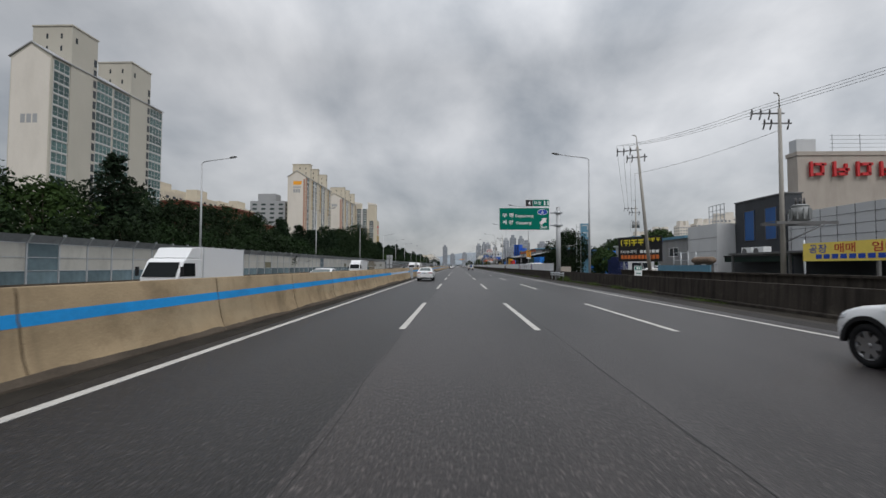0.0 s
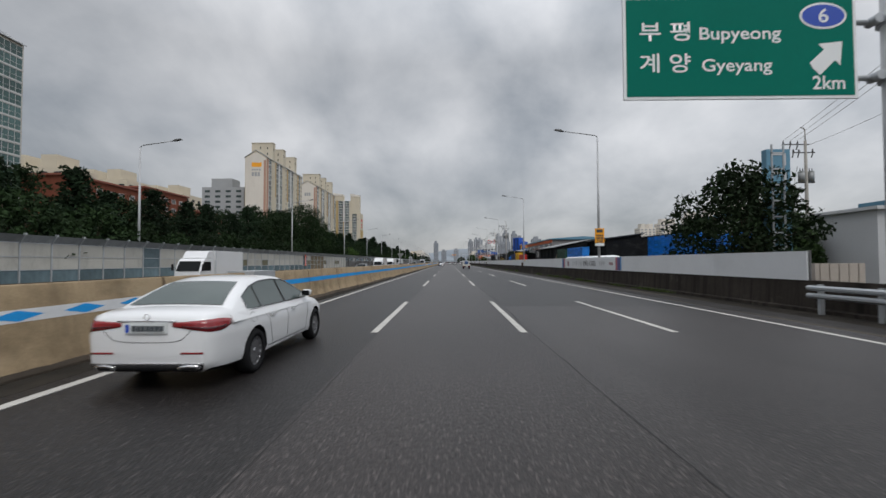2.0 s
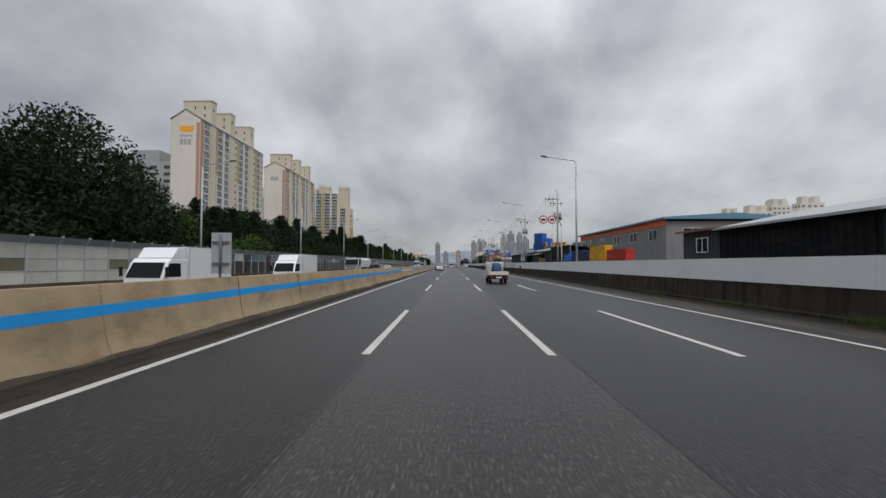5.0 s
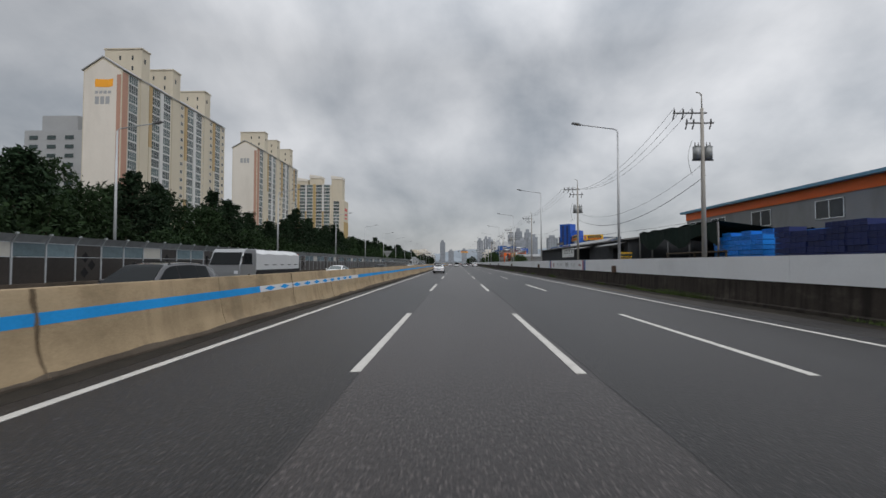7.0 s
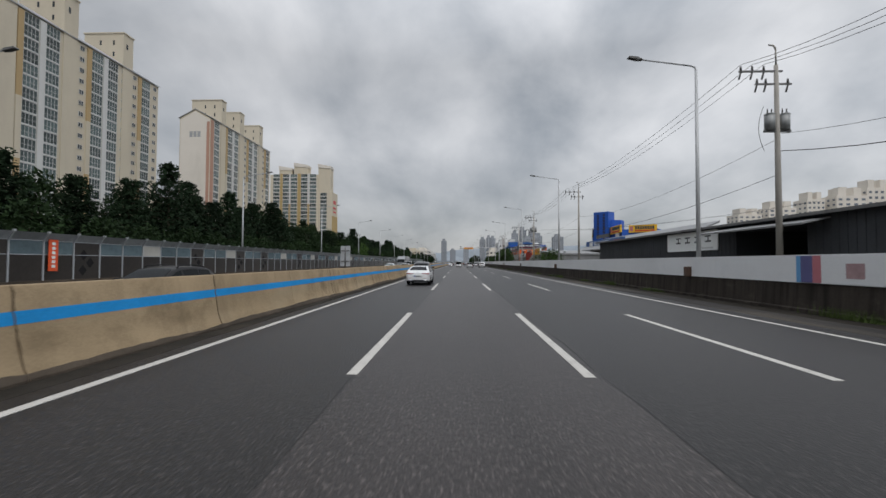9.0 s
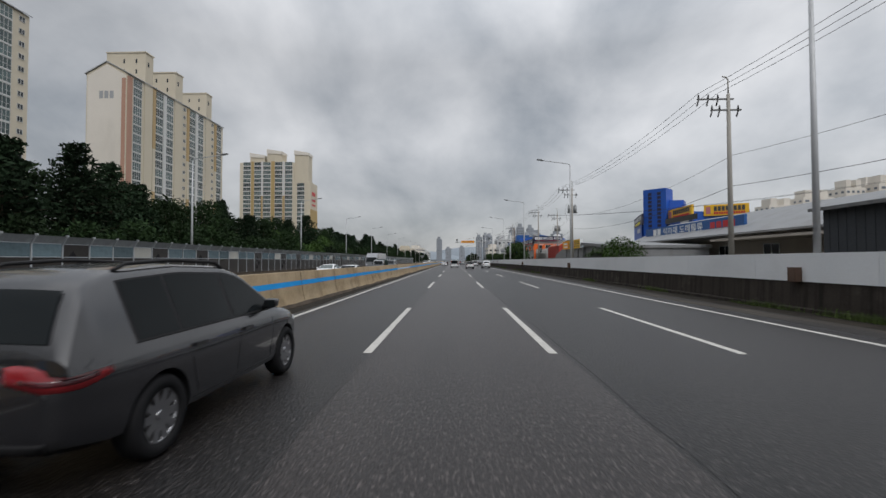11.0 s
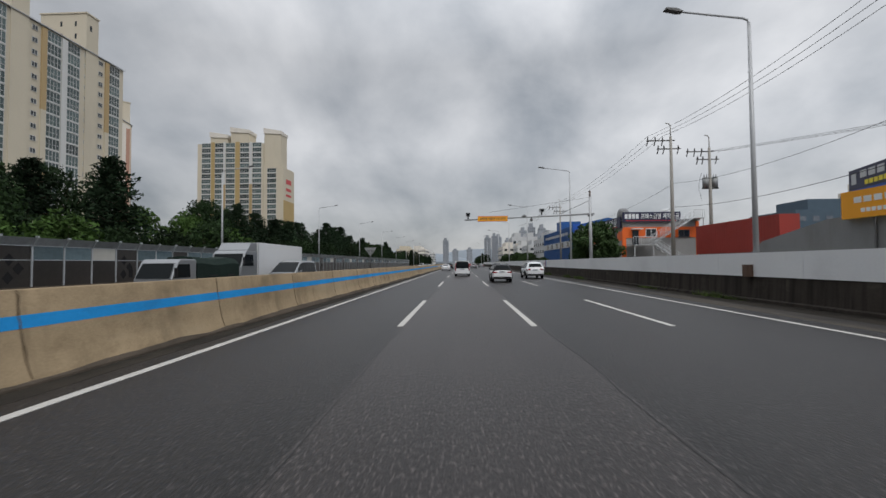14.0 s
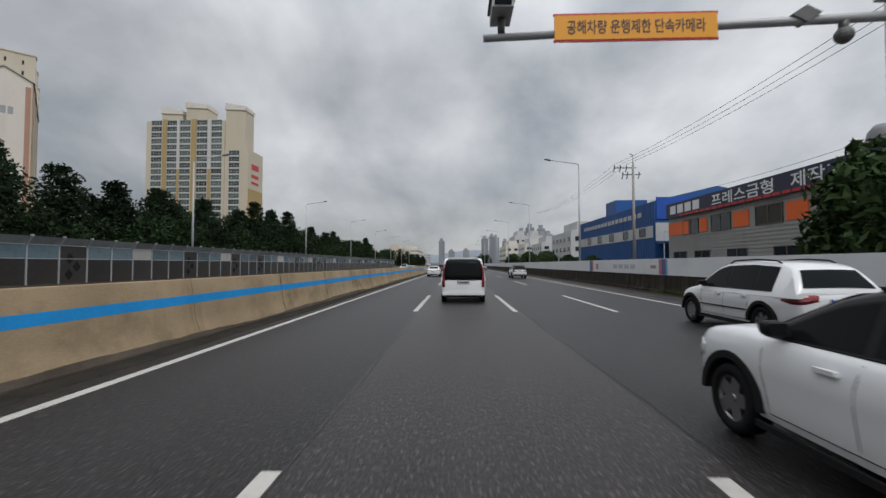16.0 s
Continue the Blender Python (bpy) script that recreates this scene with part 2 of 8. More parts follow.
M["lamp_red"] = mat("red_tail_lamp", (0.22, 0.010, 0.014), 0.15, 0, 0.25, 9, 40, 0.05, coat=0.5)
M["lamp_dark"] = mat("dark_red_lamp_chamber", (0.07, 0.006, 0.010), 0.2, 0, 0.2, 9, 40, 0.05, coat=0.5)
M["lamp_clear"] = mat("clear_head_lamp", (0.55, 0.57, 0.60), 0.12, 0, 0.15, 9, 40, 0.05, coat=0.5)
M["plate"] = mat("number_plate", (0.60, 0.63, 0.63), 0.45, 0, 0.03)
M["plate_bar"] = mat("plate_bars", (0.05, 0.06, 0.07), 0.5, 0, 0.05)
M["tarp_blue"] = mat("blue_tarp", (0.02, 0.06, 0.16), 0.6, 0, 0.25, 3, 30, 0.3)
M["tarp_green"] = mat("dark_green_tarp", (0.012, 0.022, 0.018), 0.8, 0, 0.3, 1.5, 20, 0.4)
M["apt_cream"] = stained(mat("cream_facade_paint", (0.55, 0.495, 0.395), 0.85, 0, 0.05, 0.1, 3, 0.03, world_space=True), (0.36, 0.32, 0.26), 0.3, 0.12, (1, 1, 0.3), 0.52, 0.72)
M["apt_pale"] = stained(mat("pale_gable_paint", (0.66, 0.62, 0.56), 0.85, 0, 0.05, 0.1, 3, 0.03, world_space=True), (0.42, 0.39, 0.34), 0.3, 0.10, (1, 1, 0.3), 0.52, 0.72)
M["apt_tan"] = mat("tan_pilaster_paint", (0.42, 0.31, 0.17), 0.85, 0, 0.06, 0.3, 3, 0.03, world_space=True)
M["apt_pink"] = mat("dusty_pink_paint", (0.42, 0.25, 0.19), 0.85, 0, 0.06, 0.3, 3, 0.03, world_space=True)
M["apt_white"] = mat("white_slab_paint", (0.56, 0.56, 0.55), 0.8, 0, 0.05, 0.3, 3, 0.03, world_space=True)
M["apt_stone"] = stained(mat("pale_stone_paint", (0.47, 0.445, 0.385), 0.85, 0, 0.06, 0.1, 3, 0.03, world_space=True), (0.36, 0.34, 0.30), 0.3, 0.12, (1, 1, 0.3), 0.52, 0.72)
M["apt_grey"] = mat("grey_facade_paint", (0.34, 0.35, 0.36), 0.85, 0, 0.08, 0.2, 3, 0.03, world_space=True)
M["apt_ochre"] = mat("ochre_facade_paint", (0.42, 0.31, 0.15), 0.85, 0, 0.06, 0.1, 3, 0.03, world_space=True)
# pale bluish grey for far towers, with distance haze put into the colour
M["far_grey"] = mat("haze_grey_facade", (0.30, 0.32, 0.35), 0.9, 0, 0.08, 0.05, 1, 0.0, rand=0.12, world_space=True)
M["far_window"] = glass("far_window_glass", (0.15, 0.17, 0.20), 0.2, 0.2)
M["win"] = glass("facade_window_glass", (0.060, 0.085, 0.085), 0.08, 0.55, 0.4, 0.9)
M["win_dark"] = glass("dark_window_glass", (0.03, 0.036, 0.042), 0.08, 0.3, 0.3, 0.9)
M["brick"] = stained(mat("red_brick_wall", (0.17, 0.058, 0.036), 0.9, 0, 0.2, 0.6, 9, 0.1, world_space=True), (0.14, 0.05, 0.035), 0.5, 0.3, (1, 1, 0.6), 0.5, 0.7)
M["shed_grey"] = mat("dark_grey_sheet_metal", (0.050, 0.054, 0.060), 0.7, 0.05, 0.25, 0.4, 12, 0.1, world_space=True, spec=0.2)
M["shed_mid"] = stained(mat("grey_sheet_metal", (0.22, 0.225, 0.23), 0.6, 0.1, 0.1, 0.4, 12, 0.06, world_space=True), (0.12, 0.11, 0.10), 0.4, 0.5, (1, 1, 0.25), 0.5, 0.7)
M["shed_pale"] = stained(mat("pale_grey_siding", (0.31, 0.305, 0.295), 0.6, 0.05, 0.1, 0.4, 12, 0.05, world_space=True), (0.19, 0.18, 0.17), 0.4, 0.5, (1, 1, 0.25), 0.5, 0.7)
M["shed_roof"] = mat("light_roof_sheet", (0.34, 0.35, 0.36), 0.5, 0.2, 0.12, 0.3, 6, 0.05, stretch=(1, 4, 1), world_space=True)
M["net"] = stained(mat("black_shade_net", (0.010, 0.011, 0.012), 0.95, 0, 0.4, 0.8, 30, 0.4, world_space=True), (0.035, 0.035, 0.035), 0.6, 0.6, (1, 0.5, 2), 0.5, 0.7)
M["beige_wall"] = stained(mat("beige_plaster", (0.40, 0.36, 0.32), 0.85, 0, 0.08, 0.3, 8, 0.05, world_space=True), (0.25, 0.22, 0.19), 0.35, 0.3, (1, 1, 0.25), 0.5, 0.7)
M["white_wall"] = stained(mat("white_sandwich_panel", (0.50, 0.51, 0.52), 0.6, 0, 0.06, 0.3, 8, 0.03, world_space=True), (0.3, 0.3, 0.3), 0.3, 0.4, (1, 1, 0.25), 0.52, 0.7)
M["blue_wall"] = stained(mat("blue_sheet_metal", (0.012, 0.085, 0.27), 0.5, 0.05, 0.12, 0.4, 12, 0.05, world_space=True), (0.02, 0.05, 0.15), 0.4, 0.5, (1, 1, 0.25), 0.5, 0.7)
M["blue_bright"] = mat("bright_blue_cladding", (0.010, 0.082, 0.40), 0.45, 0.05, 0.08, 0.4, 12, 0.03, world_space=True)
M["sign_blue_pale"] = mat("faded_blue_sign", (0.10, 0.24, 0.34), 0.5, 0, 0.12, 0.8, 12, 0.03)
M["works_slate"] = mat("slate_blue_panels", (0.060, 0.095, 0.13), 0.5, 0.05, 0.15, 0.4, 12, 0.04, world_space=True)
M["orange_wall"] = mat("orange_sheet_metal", (0.75, 0.13, 0.015), 0.5, 0, 0.1, 0.6, 12, 0.04, world_space=True)
M["red_wall"] = stained(mat("red_sheet_metal", (0.32, 0.035, 0.025), 0.55, 0.05, 0.12, 0.4, 12, 0.05, world_space=True), (0.18, 0.03, 0.02), 0.4, 0.5, (1, 1, 0.25), 0.5, 0.7)
M["roof_red"] = mat("rust_red_roof", (0.22, 0.07, 0.045), 0.7, 0, 0.2, 0.6, 9, 0.1, world_space=True)
M["crate_blue"] = mat("blue_plastic_crate", (0.009, 0.20, 0.66), 0.45, 0, 0.12, 2, 20, 0.05, rand=0.25)
M["crate_navy"] = mat("navy_plastic_crate", (0.010, 0.02, 0.10), 0.5, 0, 0.12, 2, 20, 0.05, rand=0.25)
M["crate_yellow"] = mat("yellow_plastic_crate", (0.70, 0.42, 0.01), 0.45, 0, 0.1, 2, 20, 0.05, rand=0.15)
M["crate_red"] = mat("red_plastic_crate", (0.50, 0.03, 0.02), 0.45, 0, 0.1, 2, 20, 0.05, rand=0.2)
M["crate_green"] = mat("dark_green_plastic_crate", (0.012, 0.06, 0.036), 0.5, 0, 0.1, 2, 20, 0.05, rand=0.3)
M["bark"] = mat("bark", (0.07, 0.055, 0.04), 0.95, 0, 0.3, 6, 30, 0.5)
M["win_green"] = glass("green_window_glass", (0.060, 0.115, 0.110), 0.08, 0.35, 0.4, 0.9)
M["leaf"] = mat("broad_leaf", (0.0135, 0.027, 0.009), 0.8, 0, 0.5, 0.5, 5, 0.0, rand=0.35, world_space=True, spec=0.15)
M["leaf_mid"] = mat("mid_green_leaf", (0.027, 0.050, 0.015), 0.75, 0, 0.5, 0.5, 5, 0.0, rand=0.3, world_space=True, spec=0.2)
M["leaf_light"] = mat("bright_leaf", (0.036, 0.068, 0.016), 0.8, 0, 0.5, 0.5, 5, 0.0, rand=0.3, world_space=True, spec=0.15)
M["needle"] = mat("pine_needle", (0.013, 0.025, 0.012), 0.85, 0, 0.5, 0.5, 5, 0.0, rand=0.35, world_space=True, spec=0.1)
M["grass"] = mat("verge_grass", (0.07, 0.10, 0.03), 0.8, 0, 0.4, 1, 9, 0.0, world_space=True)
# grey-blue base colour holds the distance haze, as there is no fog
M["hill"] = mat("hazy_hill", (0.22, 0.25, 0.28), 1.0, 0, 0.1, 0.01, 0.1, 0.0, world_space=True)
M["conc_pole"] = mat("concrete_pole", (0.30, 0.285, 0.26), 0.85, 0, 0.1, 1.5, 25, 0.1)
M["wood_pole"] = mat("weathered_brown_pole", (0.13, 0.10, 0.08), 0.85, 0, 0.25, 1.5, 25, 0.2, stretch=(3, 3, 0.3))
M["wire"] = mat("black_cable", (0.02, 0.02, 0.02), 0.6, 0, 0.1)
M["insul"] = mat("dark_insulator", (0.03, 0.028, 0.028), 0.4, 0, 0.2)
M["transf"] = mat("grey_transformer", (0.24, 0.25, 0.25), 0.5, 0.2, 0.12)
M["brown_wrap"] = stained(mat("brown_tarpaulin", (0.16, 0.115, 0.085), 0.8, 0, 0.3, 2, 20, 0.4), (0.30, 0.26, 0.22), 0.5, 1.5, (1, 1, 1), 0.5, 0.7)
M["brown_box"] = mat("rusty_brown_box", (0.11, 0.065, 0.045), 0.7, 0.1, 0.25)
M["pink_art"] = mat("faded_pink_print", (0.36, 0.24, 0.25), 0.6, 0, 0.25, 4)
M["grey_text"] = mat("faded_grey_lettering", (0.47, 0.48, 0.49), 0.6, 0, 0.05)
M["dark_text"] = mat("dark_lettering", (0.05, 0.05, 0.055), 0.6, 0, 0.05)
M["sky_strip"] = mat("pale_blue_print", (0.12, 0.33, 0.60), 0.5, 0, 0.1)
M["purple_strip"] = mat("navy_violet_print", (0.10, 0.10, 0.24), 0.5, 0, 0.1)
M["salmon_strip"] = mat("red_print", (0.46, 0.16, 0.19), 0.5, 0, 0.1)


# ---- building blocks ----
def bx(bm, x0, x1, y0, y1, z0, z1):
    vs = [bm.verts.new(p) for p in ((x0, y0, z0), (x1, y0, z0), (x1, y1, z0), (x0, y1, z0), (x0, y0, z1), (x1, y0, z1), (x1, y1, z1), (x0, y1, z1))]
    for f in ((3, 2, 1, 0), (4, 5, 6, 7), (0, 1, 5, 4), (1, 2, 6, 5), (2, 3, 7, 6), (3, 0, 4, 7)):
        bm.faces.new([vs[i] for i in f])
    return vs


def rod(bm, p0, p1, r0, r1=None, seg=10):
    p0, p1 = Vector(p0), Vector(p1)
    r1 = r0 if r1 is None else r1
    q = (p1 - p0).to_track_quat("Z", "Y")
    rings = []
    for p, r in ((p0, r0), (p1, r1)):
        rings.append([bm.verts.new(p + q @ Vector((r * math.cos(a), r * math.sin(a), 0))) for a in [2 * math.pi * i / seg for i in range(seg)]])
    for i in range(seg):
        f = bm.faces.new((rings[0][i], rings[0][(i + 1) % seg], rings[1][(i + 1) % seg], rings[1][i]))
        f.smooth = True
    bm.faces.new(rings[0][::-1])
    bm.faces.new(rings[1])


def prism(bm, poly, axis, a, b):
    """A flat outline drawn out along an axis: 'x' takes (y, z), 'y' takes (x, z), 'z' takes (x, y)."""
    def at(p, v):
        return {"x": (v, p[0], p[1]), "y": (p[0], v, p[1]), "z": (p[0], p[1], v)}[axis]
    r0 = [bm.verts.new(at(p, a)) for p in poly]
    r1 = [bm.verts.new(at(p, b)) for p in poly]
    n = len(poly)
    for i in range(n):
        bm.faces.new((r0[i], r0[(i + 1) % n], r1[(i + 1) % n], r1[i]))
    bm.faces.new(r0[::-1])
    bm.faces.new(r1)
    bmesh.ops.recalc_face_normals(bm, faces=bm.faces)


def loft(bm, rings, smooth=True, caps=True):
    vs = [[bm.verts.new(p) for p in r] for r in rings]
    n = len(vs[0])
    for a, b in zip(vs, vs[1:]):
        for i in range(n):
            f = bm.faces.new((a[i], a[(i + 1) % n], b[(i + 1) % n], b[i]))
            f.smooth = smooth
    if caps:
        bm.faces.new(vs[0][::-1])
        bm.faces.new(vs[-1])
    bmesh.ops.recalc_face_normals(bm, faces=bm.faces)


def tube(bm, pts, r, seg=6):
    """One continuous bent tube through points that run mainly along y or x."""
    pts = [Vector(p) for p in pts]
    rings = []
    for i, p in enumerate(pts):
        d = (pts[min(i + 1, len(pts) - 1)] - pts[max(i - 1, 0)]).normalized()
        u = d.cross(Vector((0, 0, 1))).normalized()
        v = u.cross(d)
        rings.append([tuple(p + u * (r * math.cos(a)) + v * (r * math.sin(a))) for a in [2 * math.pi * k / seg for k in range(seg)]])
    loft(bm, rings)


def soften(bm, width, seg=2):
    bmesh.ops.bevel(bm, geom=[e for e in bm.edges if len(e.link_faces) == 2 and e.calc_face_angle(0) > 0.6], offset=width, segments=seg, affect="EDGES", profile=0.6)


def mesh_of(name, bm, *materials):
    me = bpy.data.meshes.new(name)
    bm.to_mesh(me)
    bm.free()
    for m in materials:
        me.materials.append(m)
    return me


def part(name, bm, material=None, parent=None, label=""):
    me = bm if isinstance(bm, bpy.types.Mesh) else mesh_of(name, bm, material)
    ob = new(name, me)
    if parent is not None:
        ob.parent = parent
    return tagged(ob, label) if label else ob


def at(ob, x, y, z, rz=0.0):
    ob.matrix_basis = pose(x, y, z, 0, 0, rz)
    return ob


def empty(name, label, category, x=0, y=0, z=0, rz=0, group="", kind=""):
    e = new(name)
    e.empty_display_size = 0.2
    e.matrix_basis = pose(x, y, z, 0, 0, rz)
    return tagged(e, label, category, group, kind)


def B():
    return bmesh.new()


def evaluated(data, cutters=()):
    """The finished mesh of a text or of a mesh with holes cut into it, made in a scene of its own."""
    side = bpy.data.scenes.new("workbench")
    ob = bpy.data.objects.new("blank", data)
    side.collection.objects.link(ob)
    made = [ob]
    for c in cutters:
        k = bpy.data.objects.new("cutter", c)
        side.collection.objects.link(k)
        made.append(k)
        m = ob.modifiers.new("cut", "BOOLEAN")
        m.operation, m.object, m.solver = "DIFFERENCE", k, "EXACT"
    layer = side.view_layers[0]
    layer.update()
    me = bpy.data.meshes.new_from_object(ob.evaluated_get(layer.depsgraph))
    for o in made:
        bpy.data.objects.remove(o)
    bpy.data.scenes.remove(side)
    return me


def text_mesh(words, height, material, width=None, depth=0.01):
    """Lettering as a mesh in the xz plane, facing -y, centred on its origin."""
    cu = bpy.data.curves.new("lettering", "FONT")
    cu.body, cu.size, cu.align_x, cu.align_y, cu.extrude = words, 1.0, "CENTER", "CENTER", 0.0
    cu.offset = 0.012
    me = evaluated(cu)
    co = np.array([v.co[:] for v in me.vertices])
    lo, hi = co.min(0), co.max(0)
    s = height / (hi[1] - lo[1])
    sx = s if width is None else width / (hi[0] - lo[0])
    for v, c in zip(me.vertices, co):
        v.co = ((c[0] - (lo[0] + hi[0]) / 2) * sx, 0.0, (c[1] - (lo[1] + hi[1]) / 2) * s)
    me.materials.clear()
    me.materials.append(material)
    return me


def lettering(words, height, material, parent, x, y, z, rz=0, width=None, label=""):
    ob = part("lettering", text_mesh(words, height, material, width), None, parent, label or "painted lettering")
    ob.matrix_basis = pose(x, y, z, 0, 0, rz)
    return ob


def bars(parent, material, x0, x1, z, h, n, y, axis="x", name="lettering_bar"):
    """Unreadable or withheld writing: n plain bars of its size, on a face looking to -y (axis x) or -x (axis y)."""
    w = (x1 - x0) / n
    bm = B()
    for i in range(n):
        a, b = x0 + w * (i + 0.12), x0 + w * (i + 0.88)
        if axis == "x":
            bx(bm, a, b, y - 0.012, y, z - h / 2, z + h / 2)
        else:
            bx(bm, y - 0.012, y, a, b, z - h / 2, z + h / 2)
    return part(name, bm, material, parent)


# ---- ground and road ----
bm = B()
for x0, x1, y0, y1 in ((-4500, 4500, -600, 4500),):
    bx(bm, x0, x1, y0, y1, -0.6, -0.08)
tagged(part("ground", bm, M["ground"]), "bare grey-brown waste ground reaching the horizon", "ground", kind="stuff")
Y0, Y1 = -60.0, 900.0
road = tagged(part("road", mesh_of("road", (lambda b: (bx(b, -23.6, -1.72, Y0, Y1, -0.3, 0.0), bx(b, 2.0, 9.6, 46.0, Y1, -0.3, 0.0), b)[2])(B()), M["asphalt"])), "dark grey worn asphalt expressway with white lane lines", "road", kind="structure")
bm = B()
bx(bm, -1.72, 2.0, Y0, Y1, -0.3, 0.0)
part("old_lane", bm, M["asphalt_old"], road, "paler worn asphalt lane with open grain")
bm = B()
bx(bm, 2.0, 9.6, Y0, 46.0, -0.3, 0.0)
part("grey_lane", bm, M["asphalt_grey"], road, "evenly grey outer lanes")


def tar_seam(x, seed, w):
    """A wandering dark joint between two strips of asphalt."""
    r = random.Random(seed)
    b = B()
    prev, off, y = None, 0.0, -20.0
    while y < 420:
        off = off * 0.8 + r.uniform(-0.035, 0.035)
        ww = w * r.uniform(0.25, 1.0)
        row = (b.verts.new((x + off - ww, y, 0.003)), b.verts.new((x + off + ww, y, 0.003)))
        if prev:
            b.faces.new((prev[0], prev[1], row[1], row[0]))
        prev = row
        y += r.uniform(0.5, 1.4)
    part("tar_seam", b, M["tar"], road, "dark wandering tar joint")


tar_seam(2.02, 3, 0.016)
tar_seam(-1.70, 4, 0.008)
bm = B()
bx(bm, 9.6, 11.95, Y0, Y1, -0.3, 0.0)
tagged(part("shoulder", bm, M["shoulder"]), "dusty asphalt hard shoulder beside a sooty wall", "shoulder", kind="structure")


def edge_line(x, w=0.17):
    b = B()
    bx(b, x - w / 2, x + w / 2, Y0, Y1, 0.0, 0.006)
    part("edge_line", b, M["line"], road, "solid white painted edge line")


for x in (-5.27, 8.82, -7.9, -22.2):
    edge_line(x)
bm = B()
bx(bm, -0.085, 0.085, 0, 8, 0, 0.006)
dash = mesh_of("lane_dash", bm, M["line"])
for x, off in ((-1.8, 0), (1.8, 0), (5.4, 0), (-11.5, 7), (-15.1, 7), (-18.7, 7)):
    for k in range(-3, 30):
        at(part("lane_dash", dash, None, road), x, 20 * k + off, 0.0)

# ---- median barrier ----
barrier = empty("median_barrier", "stained tan concrete median barrier with a blue stripe", "barrier", -6.6, 0, 0, kind="structure")
prof = [(0.40, 0.0), (0.40, 0.06), (0.345, 0.18), (0.30, 0.30), (0.268, 0.40), (0.245, 0.50), (0.225, 0.62), (0.12, 1.33), (0.10, 1.37)]
ring = [(x, z) for x, z in prof] + [(-x, z) for x, z in prof[::-1]]
SEG = 5.0
bm = B()
prism(bm, [(x, z) for x, z in ring], "y", 0.012, SEG - 0.012)
for f in bm.faces:
    f.smooth = True
seg_mesh = mesh_of("concrete_block", bm, M["concrete"])
seg_mesh.set_sharp_from_angle(angle=radians(30))
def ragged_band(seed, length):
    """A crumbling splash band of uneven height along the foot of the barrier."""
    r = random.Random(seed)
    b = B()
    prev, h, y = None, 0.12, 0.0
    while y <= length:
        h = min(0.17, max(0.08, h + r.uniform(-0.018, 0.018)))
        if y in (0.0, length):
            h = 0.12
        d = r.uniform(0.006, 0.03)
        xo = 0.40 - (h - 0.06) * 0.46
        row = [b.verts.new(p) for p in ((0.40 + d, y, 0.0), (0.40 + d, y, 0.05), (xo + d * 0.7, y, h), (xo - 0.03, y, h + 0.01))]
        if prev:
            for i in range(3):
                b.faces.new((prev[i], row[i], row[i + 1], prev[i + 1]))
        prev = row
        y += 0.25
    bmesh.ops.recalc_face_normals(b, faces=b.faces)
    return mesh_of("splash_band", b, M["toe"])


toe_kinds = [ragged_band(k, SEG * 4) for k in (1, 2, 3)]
k0 = int(Y0 / SEG)
for i in range(k0, 96):
    at(part("concrete_block", seg_mesh, None, barrier), 0, i * SEG - 0.7, 0)
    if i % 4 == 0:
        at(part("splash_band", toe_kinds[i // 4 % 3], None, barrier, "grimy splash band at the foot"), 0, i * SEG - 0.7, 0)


def joint_stain(seed, w, soot=False):
    """A ragged dark run down the traffic face of the barrier."""
    r = random.Random(seed)
    b = B()
    rows, off = [], 0.0
    zs = np.linspace(1.365, 0.10, 15)
    for k, z in enumerate(zs):
        z = float(z)
        xo = np.interp(z, [p[1] for p in prof], [p[0] for p in prof]) + 0.009
        off = off * 0.7 + r.uniform(-0.02, 0.02)
        ww = w * r.uniform(0.5, 1.2) * (1.0 if soot else 1.0 - 0.5 * k / 14)
        rows.append((b.verts.new((xo, off - ww, z)), b.verts.new((xo, off + ww, z))))
    for p, q in zip(rows, rows[1:]):
        b.faces.new((p[0], q[0], q[1], p[1]))
    bmesh.ops.recalc_face_normals(b, faces=b.faces)
    return mesh_of("joint_stain", b, M["soot_run"] if soot else M["joint_run"])


stain_kinds = [joint_stain(k, w) for k, w in ((61, 0.022), (62, 0.034), (63, 0.016), (64, 0.045))]
stain_rnd = random.Random(65)
for i in range(k0, 90):
    if stain_rnd.random() < 0.8:
        at(part("joint_stain", stain_rnd.choice(stain_kinds), None, barrier, "dark run at a joint"), 0, i * SEG - 0.7, 0)
for y in (87.7, 172.4, 298.5):
    at(part("joint_stain", joint_stain(int(y), 0.045, True), None, barrier, "sooty run below a sign post"), 0, y, 0)


def dirt_strip(x0, x1, edge, seed, label):
    """Grit lying along a foot of wall, with a ragged edge towards the lane."""
    r = random.Random(seed)
    b = B()
    prev, off, y = None, 0.0, -30.0
    while y < 420:
        off = min(edge, max(-edge, off * 0.93 + r.uniform(-0.05, 0.05)))
        xe = x1 + off
        row = [b.verts.new((x0, y, 0.012)), b.verts.new((x0 + (xe - x0) * 0.5, y, 0.012)), b.verts.new((xe, y, 0.002))]
        if prev:
            for i in range(2):
                b.faces.new((prev[i], prev[i + 1], row[i + 1], row[i]))
        prev = row
        y += r.uniform(0.8, 2.0)
    bmesh.ops.recalc_face_normals(b, faces=b.faces)
    tagged(part("grit_strip", b, M["dirt"]), label, "dirt", kind="stuff")


dirt_strip(-6.2, -5.72, 0.2, 6, "dark gutter grit along the median barrier")
dirt_strip(11.8, 10.9, 0.45, 7, "brown grit and litter along the roadside wall")


